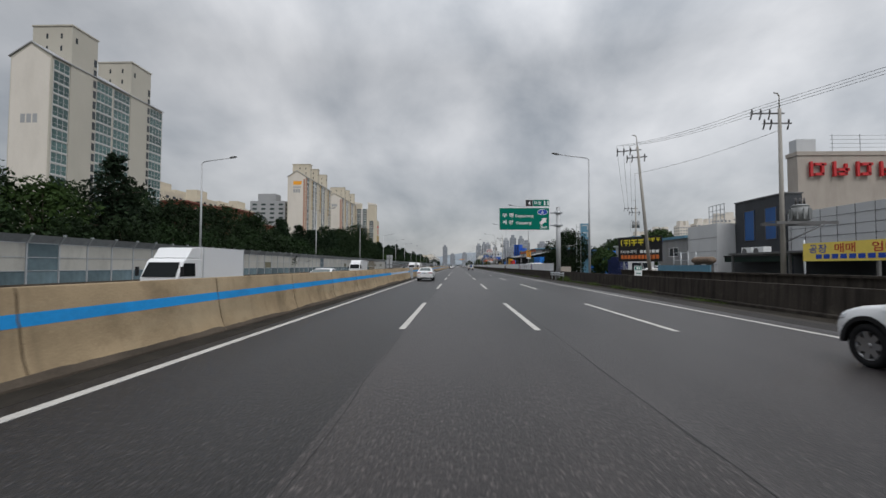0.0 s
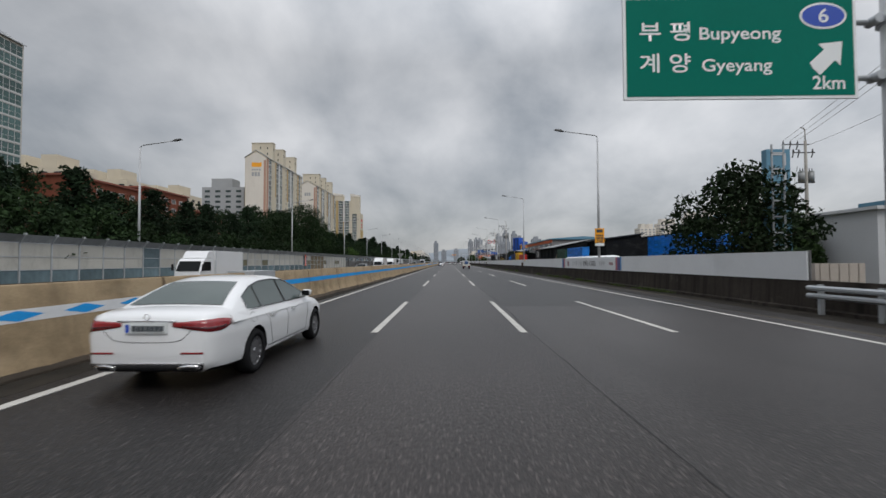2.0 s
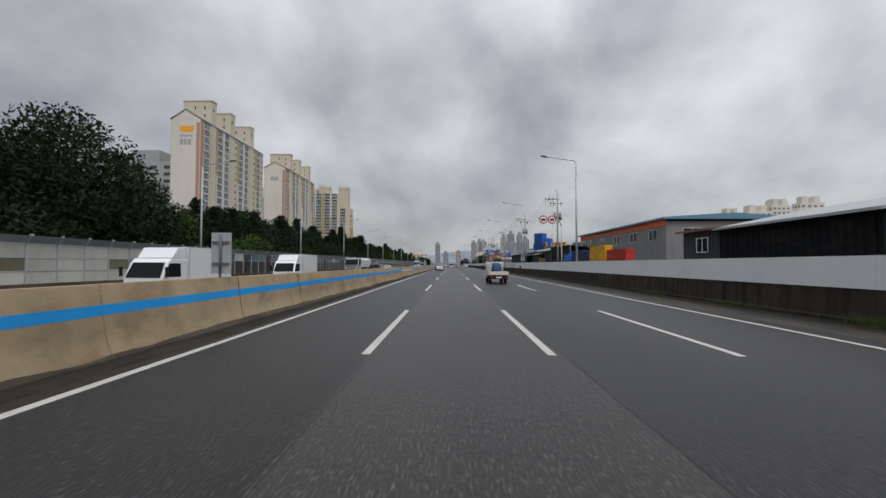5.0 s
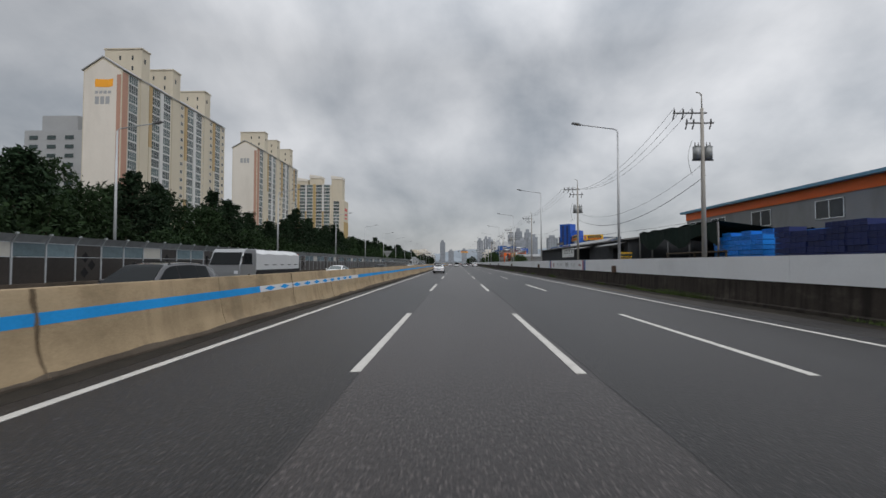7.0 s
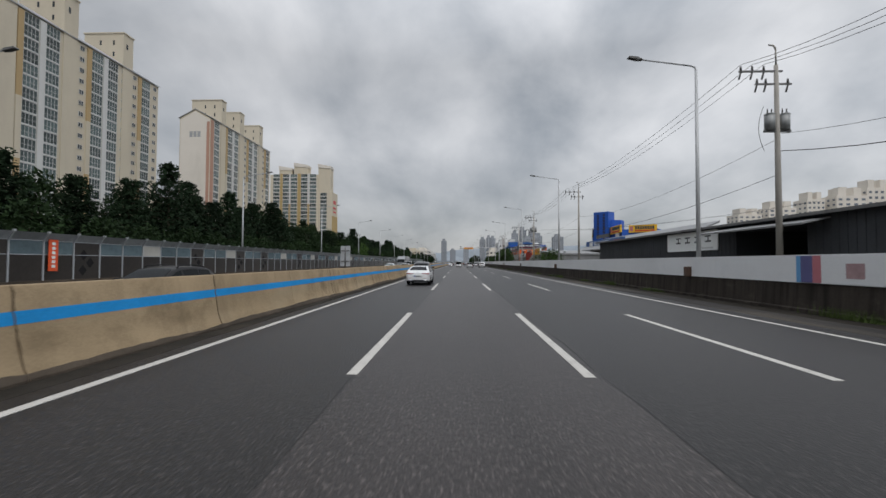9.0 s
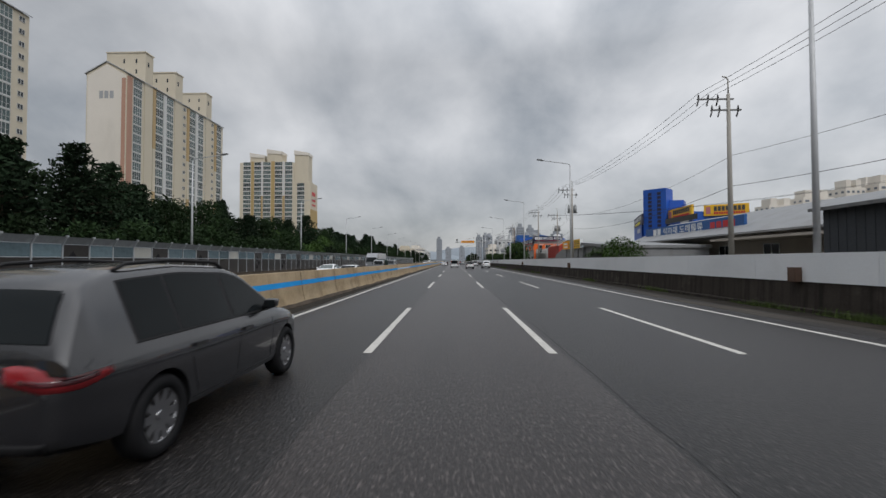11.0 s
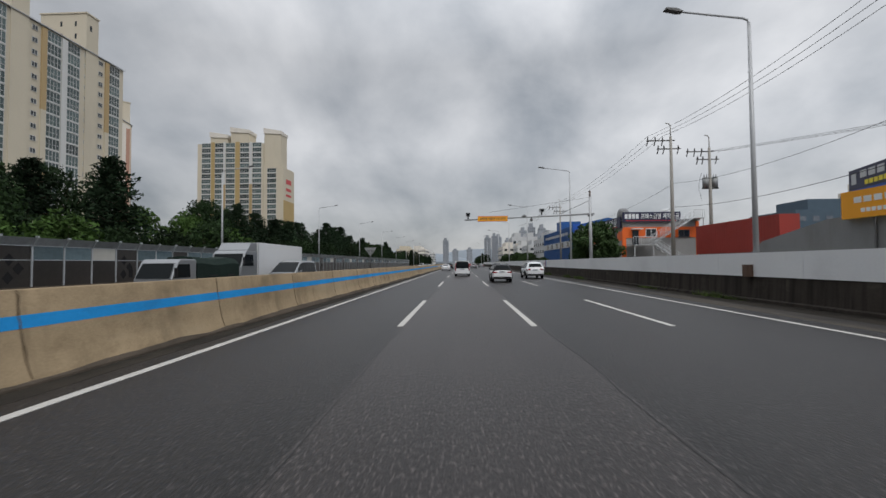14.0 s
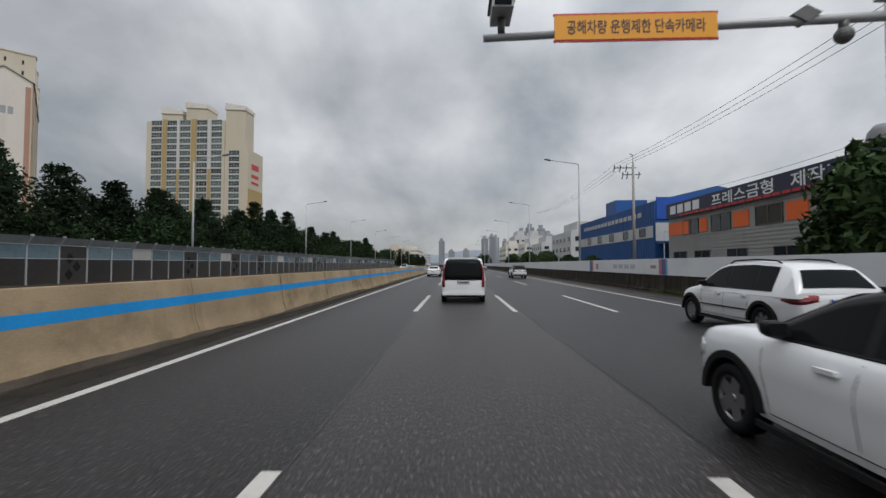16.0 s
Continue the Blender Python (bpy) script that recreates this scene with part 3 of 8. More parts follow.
def stripe_piece(y0, y1, z0, z1, material, name, proud=0.006):
    def fx(z):
        return 0.24 - (z - 0.46) / (1.37 - 0.46) * 0.12 + proud
    b = B()
    prism(b, [(fx(z0), z0), (fx(z1), z1), (fx(z1) - 0.02, z1), (fx(z0) - 0.02, z0)], "y", y0, y1)
    return part(name, b, material, barrier)


diamond_runs = [(28.0, 41.2), (146.6, 160.2), (259.9, 272.6), (384.0, 397.0)]
edges = [Y0] + [v for r in diamond_runs for v in r] + [520.0]
for a, b in zip(edges[0::2], edges[1::2]):
    stripe_piece(a, b, 0.815, 1.005, M["blue_paint"], "blue_stripe")
for a, b in diamond_runs:
    stripe_piece(a, b, 0.815, 1.005, M["white_paint"], "white_stripe")
    n = int((b - a - 0.4) / 1.2)
    for i in range(n):
        yc = a + 0.75 + 1.2 * i
        bm = B()
        def fx(z):
            return 0.24 - (z - 0.46) / 0.91 * 0.12 + 0.010
        pts = [(yc - 0.42, 0.91), (yc, 0.83), (yc + 0.42, 0.91), (yc, 0.99)]
        vo = [bm.verts.new((fx(z), y, z)) for y, z in pts]
        vi = [bm.verts.new((fx(z) - 0.012, y, z)) for y, z in pts]
        bm.faces.new(vo)
        for j in range(4):
            bm.faces.new((vo[j], vi[j], vi[(j + 1) % 4], vo[(j + 1) % 4]))
        part("blue_diamond", bm, M["blue_paint"], barrier)

# grey cabinets and the backs of road signs on the median
def median_plate(y, w=0.55, h=1.25):
    e = empty("sign_plate", "grey metal sign back on posts above the median barrier", "road sign", -6.6, y, 1.37, group="median sign backs")
    b = B()
    bx(b, -w / 2, w / 2, -0.02, 0.02, 0.1, h)
    part("plate", b, M["steel"], e)
    for z in (0.35, 0.95):
        b = B()
        bx(b, -w / 2 + 0.04, w / 2 - 0.04, -0.07, -0.02, z, z + 0.06)
        part("stiffener", b, M["post_dark"], e)
    b = B()
    rod(b, (0, -0.05, 0), (0, -0.05, h - 0.05), 0.035)
    part("post", b, M["post_dark"], e)


def median_triangle(y):
    e = empty("triangle_sign", "grey back of a triangular yield sign on a post", "road sign", -6.6, y, 1.37, group="median triangles")
    b = B()
    prism(b, [(-0.40, 1.49), (0.40, 1.49), (0.42, 1.45), (0.05, 0.92), (-0.05, 0.92), (-0.42, 1.45)], "y", -0.012, 0.012)
    part("plate", b, M["transf"], e)
    b = B()
    rod(b, (0, -0.05, 0), (0, -0.05, 1.42), 0.04)
    part("post", b, M["post_dark"], e)
    b = B()
    bx(b, -0.22, 0.22, -0.06, -0.012, 1.22, 1.28)
    part("bracket", b, M["post_dark"], e)


for y in (28.0, 103.6, 197.7):
    median_plate(y)
for y in (88.0, 172.8, 298.8):
    median_triangle(y)
e = empty("median_cabinet", "grey steel cover box set into the median barrier", "cabinet", -6.6, 43.2, 0, group="")
bm = B()
bx(bm, -0.44, 0.44, 0, 1.6, 0.0, 1.42)
soften(bm, 0.03)
part("body", bm, M["steel"], e)
bm = B()
bx(bm, 0.44, 0.455, 0.15, 1.45, 0.25, 1.2)
part("door", bm, M["pole_grey"], e)

# ---- noise barrier beyond the far carriageway ----
WX = -24.75
kerb = B()
bx(kerb, WX - 0.3, WX + 0.35, Y0, 520, -0.1, 0.55)
tagged(part("wall_kerb", kerb, M["toe"]), "low dirty concrete footing under the noise barrier", "kerb", kind="structure")


def pane(w, z0, z1, material, name):
    b = B()
    bx(b, 0.0, 0.05, 0.06, w - 0.06, z0, z1)
    return mesh_of(name, b, material)


BAY = 2.0
bm = B()
bx(bm, -0.08, 0.09, -0.045, 0.045, 0.5, 2.92)
prism(bm, [(-0.02, 2.85), (0.09, 2.85), (0.42, 3.36), (0.34, 3.40)], "y", -0.045, 0.045)
bx(bm, 0.32, 0.44, -0.07, 0.07, 3.34, 3.45)
for z in (0.5, 1.28, 2.06, 2.88):
    bx(bm, 0.01, 0.075, 0.03, BAY - 0.03, z, z + 0.045)
post_mesh = mesh_of("bay_frame", bm, M["steel"])
bm = B()
bx(bm, -0.08, 0.09, -0.045, 0.045, 0.5, 2.92)
prism(bm, [(-0.02, 2.85), (0.09, 2.85), (0.42, 3.36), (0.34, 3.40)], "y", -0.045, 0.045)
bx(bm, 0.32, 0.44, -0.07, 0.07, 3.34, 3.45)
for z in (0.5, 2.06, 2.88):
    bx(bm, 0.01, 0.075, 0.03, BAY - 0.03, z, z + 0.045)
open_frame = mesh_of("bay_frame", bm, M["steel"])
deep_pane = pane(BAY, 0.55, 2.06, M["panel_dark"], "panel")
tall_pane = pane(BAY, 0.55, 2.88, M["panel_dark"], "panel")
bm = B()
for k, (y, z) in enumerate(((0.7, 1.1), (1.25, 1.6), (0.75, 2.1))):
    prism(bm, [(y - 0.3, z), (y, z - 0.35), (y + 0.3, z), (y, z + 0.35)], "x", 0.05, 0.062)
diamond_pane = mesh_of("diamond_print", bm, M["trim"])
bm = B()
prism(bm, [(0.03, 2.93), (0.05, 2.93), (0.37, 3.36), (0.35, 3.36)], "y", 0.05, BAY - 0.05)
cap_mesh = mesh_of("cap_panel", bm, M["cap"])
pane_kinds = {}
for key, m in (("e", "panel_beige"), ("o", "panel_olive"), ("u", "panel_blue"), ("d", "panel_dark"), ("n", "panel_brown")):
    pane_kinds[key] = [pane(BAY, a, b, M[m], "panel") for a, b in ((0.55, 1.28), (1.325, 2.06), (2.105, 2.88))]
rng = random.Random(5)
bays = int((470 - (-10)) / BAY)
wall_thing = None
for i in range(bays):
    y = -10 + i * BAY
    if i % 20 == 0:
        wall_thing = empty("noise_barrier", "grey steel noise barrier of beige and clear panels" if y < 110 else "steel noise barrier with dark clear lower panels", "noise barrier", WX, y, 0, group="noise barrier sections")
        base_y = y
    ly = y - base_y
    if y < 108:
        lo, mi, hi = "u", "e", "e"
        r = rng.random()
        if r < 0.10:
            mi = "o"
        if 62 < y < 66 or 100 < y < 103 or 10 < y < 13:
            lo = mi = hi = "u"
        if 105 < y < 113:
            lo = mi = hi = "n"
    elif y < 132:
        lo, mi, hi = ("e", "e", "e")
        if 104 < y < 114:
            lo = mi = hi = "n"
        if rng.random() < 0.15:
            mi = "o"
    else:
        at(part("bay_frame", open_frame, None, wall_thing), 0, ly, 0)
        at(part("cap_panel", cap_mesh, None, wall_thing), 0, ly, 0)
        j = "uduueuuduuedu"[i % 13]
        if j == "d":
            at(part("panel", tall_pane, None, wall_thing), 0, ly, 0)
            at(part("diamond_print", diamond_pane, None, wall_thing), 0, ly, 0)
        else:
            at(part("panel", deep_pane, None, wall_thing), 0, ly, 0)
            at(part("panel", pane_kinds[j][2], None, wall_thing), 0, ly, 0)
        continue
    at(part("bay_frame", post_mesh, None, wall_thing), 0, ly, 0)
    for row, key in enumerate((lo, mi, hi)):
        at(part("panel", pane_kinds[key][row], None, wall_thing), 0, ly, 0)
    at(part("cap_panel", cap_mesh, None, wall_thing), 0, ly, 0)
for y, z in ((102.7, 2.1), (198.2, 2.1)):
    e = empty("orange_notice", "narrow orange-red notice board fixed on the noise barrier", "sign", WX + 0.16, y, 0)
    bm = B()
    bx(bm, 0, 0.03, 0, 0.6, 1.1, 3.0)
    part("board", bm, M["orange_sign"], e)
    bm = B()
    for k in range(6):
        bx(bm, 0.03, 0.04, 0.2, 0.42, 1.3 + k * 0.27, 1.48 + k * 0.27)
    part("lettering_bar", bm, M["white_sign"], e)

# ---- right-hand wall with white screen panels ----
wall_r = empty("roadside_wall", "soot-black concrete retaining wall along the shoulder", "wall", 12.0, 0, 0, kind="structure")
bm = B()
prism(bm, [(-0.22, 0.0), (-0.22, 0.12), (-0.10, 0.16), (-0.05, 1.04), (0.22, 1.04), (0.22, 0.0)], "y", 0.01, 9.99)
wseg = mesh_of("wall_block", bm, M["dark_wall"])
for i in range(-6, 60):
    at(part("wall_block", wseg, None, wall_r), 0, i * 10.0, 0)
screen = empty("white_screen", "long white steel panel screen on the wall", "screen", 11.94, 44.1, 1.02, kind="structure")
bm = B()
bx(bm, -0.03, 0.03, 0.006, 4.994, 0.02, 1.0)
soften(bm, 0.006, 1)
pn = mesh_of("panel", bm, M["white_panel"])
bm = B()
bx(bm, 0.03, 0.09, -0.04, 0.04, -0.3, 1.02)
sp = mesh_of("post", bm, M["post_dark"])
for i in range(92):
    at(part("panel", pn, None, screen), 0, i * 5.0, 0)
    at(part("post", sp, None, screen), 0, i * 5.0, 0)


def wall_banner(y0, y1, words, z=1.52, last=0.285):
    e = empty("printed_banner", "faded printed safety banner on the white screen", "banner", 11.895, 0, 0, group="safety banners")
    b = B()
    bx(b, -0.008, 0.010, y0, y1, 1.06, 1.99)
    part("sheet", b, M["white_panel"], e)
    for ya, sg in ((y0, 1), (y1, -1)):
        for nm, m, u0, u1 in (("sky_band", "sky_strip", 0.05, 0.24), ("violet_band", "purple_strip", 0.25, 0.75), ("salmon_band", "salmon_strip", 0.76, 1.1)):
            b = B()
            bx(b, -0.014, -0.008, min(ya + sg * u0, ya + sg * u1), max(ya + sg * u0, ya + sg * u1), 1.06, 1.99)
            part(nm, b, M[m], e)
    L = y1 - y0
    b = B()
    bx(b, -0.014, -0.008, y0 + 0.10 * L, y0 + 0.15 * L, 1.42, 1.62)
    part("lettering_bar", b, M["pink_art"], e)
    if words:
        ob = lettering(words[0], 0.42, M["grey_text"], e, -0.014, y0 + last * L, z, -90)
        ob = lettering(words[1], 0.46, M["dark_text"], e, -0.014, y0 + 0.44 * L, z, -90)
        ob = lettering(words[2], 0.40, M["grey_text"], e, -0.014, y0 + 0.66 * L, z, -90)
    else:
        bars(e, M["grey_text"], y0 + 0.3 * L, y0 + 0.6 * L, z, 0.3, 4, -0.008, "y")
    b = B()
    bx(b, -0.014, -0.008, y1 - 0.17 * L, y1 - 0.13 * L, 1.25, 1.72)
    part("lettering_bar", b, M["pink_art"], e)


wall_banner(59.4, 75.0, ("치명적!", "경미한 사고에도", "안전띠를 안 매면"), last=0.245)
wall_banner(173.7, 189.3, ("착용 필수!", "전좌석", "안전띠 = 생명띠"))
wall_banner(329.8, 344.6, None)

e = empty("screen_plate", "small yellow notice plate clipped on the white screen", "sign", 11.89, 97.3, 1.72)
b = B()
bx(b, -0.012, 0.012, -0.2, 0.2, 0.0, 0.26)
soften(b, 0.004, 1)
pl = part("plate", b, M["yellow_sign"], e)
for z in (0.05, 0.12, 0.19):
    b = B()
    bx(b, -0.016, -0.012, -0.15, 0.15 - z * 0.5, z, z + 0.03)
    part("lettering_bar", b, M["dark_text"], pl)

for i, y in enumerate((99.1, 166.3, 196.4, 227.0, 256.6, 286.9)):
    e = empty("junction_box", "small rusty brown junction box on the wall", "box", 11.84, y, 1.03, group="wall boxes")
    bm = B()
    bx(bm, -0.13, 0.08, -0.2, 0.2, 0.0, 0.5)
    soften(bm, 0.02, 1)
    part("body", bm, M["brown_box"], e)
    bm = B()
    bx(bm, -0.15, -0.13, -0.16, 0.16, 0.04, 0.46)
    part("lid", bm, M["brown_box"], e)

# weeds along the wall foot
def tuft_mesh(n, w, h, seed, spread):
    r = random.Random(seed)
    vs, fs = [], []
    for i in range(n):
        x, y = r.gauss(0, spread[0]), r.gauss(0, spread[1])
        a, l, t = r.uniform(0, 6.28), h * r.uniform(0.5, 1.2), r.uniform(0.1, 0.6)
        dx, dy = math.cos(a) * w, math.sin(a) * w
        k = len(vs)
        vs += [(x - dx, y - dy, 0), (x + dx, y + dy, 0), (x + math.sin(a) * t * l, y - math.cos(a) * t * l, l)]
        fs.append((k, k + 1, k + 2))
    me = bpy.data.meshes.new("weeds")
    me.from_pydata(vs, [], fs)
    me.materials.append(M["grass"])
    return me


tm = [tuft_mesh(260, 0.012, 0.28, s, (0.10, 0.7)) for s in range(3)]
r = random.Random(8)
for y in [37.5, 36.2, 38.6] + [r.uniform(-12, 330) for _ in range(58)]:
    ob = tagged(part("weeds", tm[r.randrange(3)], None), "green weeds in the dirt at the wall foot", "weeds", "wall weeds", "stuff")
    at(ob, 11.66, y, 0.0)
    ob.scale = (1, 1, r.uniform(0.4, 1.3) if y > 39 or y < 36 else 1.9)


# ---- street lamps ----
def street_lamp(side, x, y):
    s = -1 if side == "r" else 1
    e = empty("street_lamp", "tall grey steel street lamp with one long arm", "street lamp", x, y, 0, group="street lamps")
    b = B()
    rod(b, (0, 0, 0.0), (0, 0, 11.75), 0.12, 0.065, 12)
    part("pole", b, M["pole_grey"], e)
    b = B()
    pts = [(0, 0, 11.7), (0.05 * s, 0, 11.86), (0.25 * s, 0, 11.95), (2.9 * s, 0, 12.32)]
    for p, q in zip(pts, pts[1:]):
        rod(b, p, q, 0.045, 0.04, 8)
    part("arm", b, M["pole_grey"], e)
    b = B()
    prism(b, [(2.75 * s, 12.28), (3.0 * s, 12.42), (3.45 * s, 12.47), (3.5 * s, 12.40), (3.0 * s, 12.28)], "y", -0.13, 0.13)
    part("lamp_head", b, M["post_dark"], e, "dark lamp head")
    b = B()
    rod(b, (0, 0, 0.0), (0, 0, 0.06), 0.15, 0.15, 12)
    part("base", b, M["pole_grey"], e)
    return e


lamp_r = street_lamp("r", 12.12, 29.5)
for y in (-5.5, 64.5, 99.3, 133.9, 166.0, 195.9, 226.4, 256.9, 286.8, 317.0, 348.5, 379, 409.5, 440, 471, 502, 533):
    copy_thing(lamp_r, pose(12.12, y, 0))
lamp_l = street_lamp("l", -25.8, 30.2)
for y in (-4.6, 65.0, 99.9, 135.2, 164.5, 193.9, 223.6, 253.1, 283.2, 313.5, 345, 376, 406.5, 437, 468, 499, 530):
    copy_thing(lamp_l, pose(-25.8, y, -0.40 if y < 110 else -0.06))


# ---- utility poles and wires ----
def utility_pole(x, y, h=14.0, arms=2, transformers=True, lamp=True, rz=0):
    e = empty("utility_pole", "concrete utility pole with crossarms, insulators and cables", "utility pole", x, y, 0, rz, group="utility poles")
    b = B()
    rod(b, (0, 0, 0), (0, 0, h - 1.2), 0.19, 0.11, 12)
    part("pole", b, M["conc_pole"], e)
    if lamp:
        b = B()
        pts = [(0, 0, h - 1.3), (0, 0, h - 0.25), (-0.12, 0, h - 0.05), (-0.4, 0, h)]
        for p, q in zip(pts, pts[1:]):
            rod(b, p, q, 0.05, 0.04, 8)
        part("top_pipe", b, M["conc_pole"], e)
    for k in range(arms):
        z = h - 1.6 - 0.75 * k
        a = B()
        bx(a, -2.1 + 0.9 * k, 0.35 + 0.5 * k, -0.05, 0.05, z, z + 0.09)
        arm = part("crossarm", a, M["post_dark"], e)
        for xx in ((-2.0, -1.35, -0.7) if k == 0 else (-1.1, -0.6, 0.65)):
            a = B()
            rod(a, (xx, 0, z + 0.09), (xx, 0, z + 0.36), 0.07, 0.045, 8)
            part("insulator", a, M["insul"], arm)
            a = B()
            rod(a, (xx, 0, z), (xx - 0.12, 0, z - 0.42), 0.05, 0.05, 8)
            part("insulator", a, M["insul"], arm)
    if transformers:
        for xx in (-0.42, 0.42):
            b = B()
            rod(b, (xx, 0, h - 5.0), (xx, 0, h - 4.1), 0.27, 0.27, 14)
            rod(b, (xx, 0, h - 4.1), (xx, 0, h - 4.02), 0.29, 0.2, 14)
            t = part("transformer", b, M["transf"], e)
            for dx in (-0.12, 0.12):
                b = B()
                rod(b, (xx + dx, 0, h - 4.02), (xx + dx, 0, h - 3.75), 0.045, 0.03, 6)
                part("bushing", b, M["insul"], t)
        b = B()
        bx(b, -0.75, 0.75, -0.06, 0.06, h - 5.12, h - 5.0)
        part("bracket", b, M["post_dark"], e)
        b = B()
        for k in range(10):
            a0, a1 = k * 0.31, (k + 1) * 0.31
            rod(b, (-0.75 - 0.5 * math.sin(a0) * 0.6, 0, h - 3.6 - 0.26 * k), (-0.75 - 0.5 * math.sin(a1) * 0.6, 0, h - 3.6 - 0.26 * (k + 1)), 0.014, 0.014, 5)
        part("drop_cable", b, M["wire"], e)
    return e


poles = [(17.5, 32.1, 15.0, 2, False), (32.7, 69.2, 13.9, 2, True), (18.0, 165.2, 14.4, 2, True), (18.2, 198.7, 14.4, 2, True), (18.6, 241.1, 14.3, 2, False),
         (18.15, 278.3, 14.2, 2, True), (18.6, 307.2, 14.0, 2, False), (23.4, 309.8, 13.6, 2, True), (23.5, 20.8, 14.6, 2, False), (19.0, 352, 13.8, 2, False)]
for x, y, h, a, tr in poles:
    u = utility_pole(x, y, h, a, tr)
    if y == 32.1:
        u.matrix_basis = pose(18.95, y, 0, 0, -4.9, 0)
    if y == 20.8:
        b = B()
        for dy in (-0.75, 0.75):
            bx(b, -1.0, 3.3, dy - 0.08, dy + 0.08, 4.75, 4.95)
        for dx in (-0.9, 0.2, 1.3, 2.4, 3.2):
            bx(b, dx - 0.04, dx + 0.04, -0.75, 0.75, 4.95, 5.0)
        rod(b, (0, 0, 3.4), (3.0, 0, 4.8), 0.05, 0.05, 6)
        part("platform", b, M["post_dark"], u, "steel transformer platform")
        b = B()
        rod(b, (1.3, 0, 5.0), (1.3, 0, 6.1), 0.55, 0.55, 20)
        rod(b, (1.3, 0, 6.1), (1.3, 0, 6.25), 0.58, 0.4, 20)
        t = part("transformer", b, M["transf"], u)
        b = B()
        for k in range(10):
            a = 2 * math.pi * k / 10
            bx(b, 1.3 + 0.62 * math.cos(a) - 0.04, 1.3 + 0.62 * math.cos(a) + 0.04, 0.62 * math.sin(a) - 0.04, 0.62 * math.sin(a) + 0.04, 5.15, 5.95)
        part("cooling_fin", b, M["transf"], t)
        for dx in (-0.3, 0, 0.3):
            b = B()
            rod(b, (1.3 + dx, 0, 6.2), (1.3 + dx, 0, 6.75), 0.09, 0.05, 8)
            part("bushing", b, M["insul"], t)


def cable(pts, r=0.014, sag=0.6, n=14):
    b = B()
    way = [Vector(pts[0])]
    for (p, q) in zip(pts, pts[1:]):
        p, q = Vector(p), Vector(q)
        for i in range(1, n + 1):
            t = i / n
            way.append(p.lerp(q, t) - Vector((0, 0, sag * 4 * t * (1 - t))))
    tube(b, way, r, 5)
    tagged(part("overhead_cable", b, M["wire"]), "thin black overhead power cable between poles", "cable", "overhead cables")


line = [(23.5, 20.8, 14.6), (17.7, 32.1, 15.0), (18.0, 165.2, 14.4), (18.2, 198.7, 14.4), (18.6, 241.1, 14.3), (18.15, 278.3, 14.2), (18.6, 307.2, 14.0), (19.0, 352, 13.8)]
for dx in (-2.0, -1.35, -0.7):
    cable([(44 + dx, -26, 14.0), (23.5 + dx, 20.8, 13.4), (17.7 + dx, 32.1, 13.8), (32.7 + dx, 69.2, 12.7)], sag=0.35)
    cable([(x + dx, y, h - 1.15) for x, y, h in line[2:4]], sag=2.3)
    cable([(x + dx, y, h - 1.15) for x, y, h in line[3:]] + [(19 + dx, 400, 13)], sag=0.9)
cable([(x + 0.2, y, h - 5.2) for x, y, h in line[2:4]], r=0.012, sag=1.9)
cable([(x + 0.2, y, h - 5.4) for x, y, h in line[3:]], r=0.012, sag=1.1)
cable([(x + 0.2, y, h - 6.2) for x, y, h in line[2:4]], r=0.024, sag=2.0)
cable([(x + 0.2, y, h - 7.5) for x, y, h in line[3:]], r=0.016, sag=0.9)
cable([(17.5, 32.1, 11), (32.7, 69.2, 12.2)], sag=0.8)
cable([(23.5, 20.8, 11.8), (17.5, 32.1, 11)], sag=0.3)
for dx in (-0.6, 0.1, 0.7):
    cable([(23.4 + dx, 309.8, 12), (62 + dx, 250, 12.5)], sag=1.5)


# ---- green direction sign ----
e = empty("direction_sign", "large green expressway direction sign on a grey steel mast", "road sign", 11.9, 41.1, 0)
bm = B()
rod(bm, (0, 0, 0), (0, 0, 8.85), 0.27, 0.25, 20)
mast = part("mast", bm, M["pole_grey"], e, "thick round grey steel mast")
for z in (8.15, 6.62):
    bm = B()
    rod(bm, (-7.1, 0.16, z), (0.6, 0.16, z), 0.075, 0.075, 10)
    part("arm", bm, M["steel"], e)
    bm = B()
    rod(bm, (0, 0, z - 0.16), (0, 0, z + 0.16), 0.34, 0.34, 16)
    part("clamp", bm, M["steel"], e)
    for dx in (-0.42, 0.42):
        bm = B()
        rod(bm, (dx, -0.1, z), (dx, 0.25, z), 0.13, 0.13, 10)
        part("clamp_bolt", bm, M["steel"], e)
bm = B()
bx(bm, -7.2, -1.03, -0.06, 0.0, 6.0, 8.8)
board = part("board", bm, M["white_sign"], e)
bm = B()
bx(bm, -7.12, -1.11, -0.068, -0.06, 6.08, 8.72)
part("face", bm, M["green_sign"], board, "green reflective face")
bm = B()
bx(bm, -3.98, -1.03, -0.06, 0.0, 8.9, 9.78)
sub = part("exit_board", bm, M["white_sign"], e, "small exit number board on top")
bm = B()
bx(bm, -3.06, -1.08, -0.068, -0.06, 8.95, 9.73)
part("face", bm, M["green_sign"], sub)
bm = B()
bx(bm, -3.93, -3.10, -0.068, -0.06, 8.95, 9.73)
part("number_face", bm, M["black_sign"], sub)
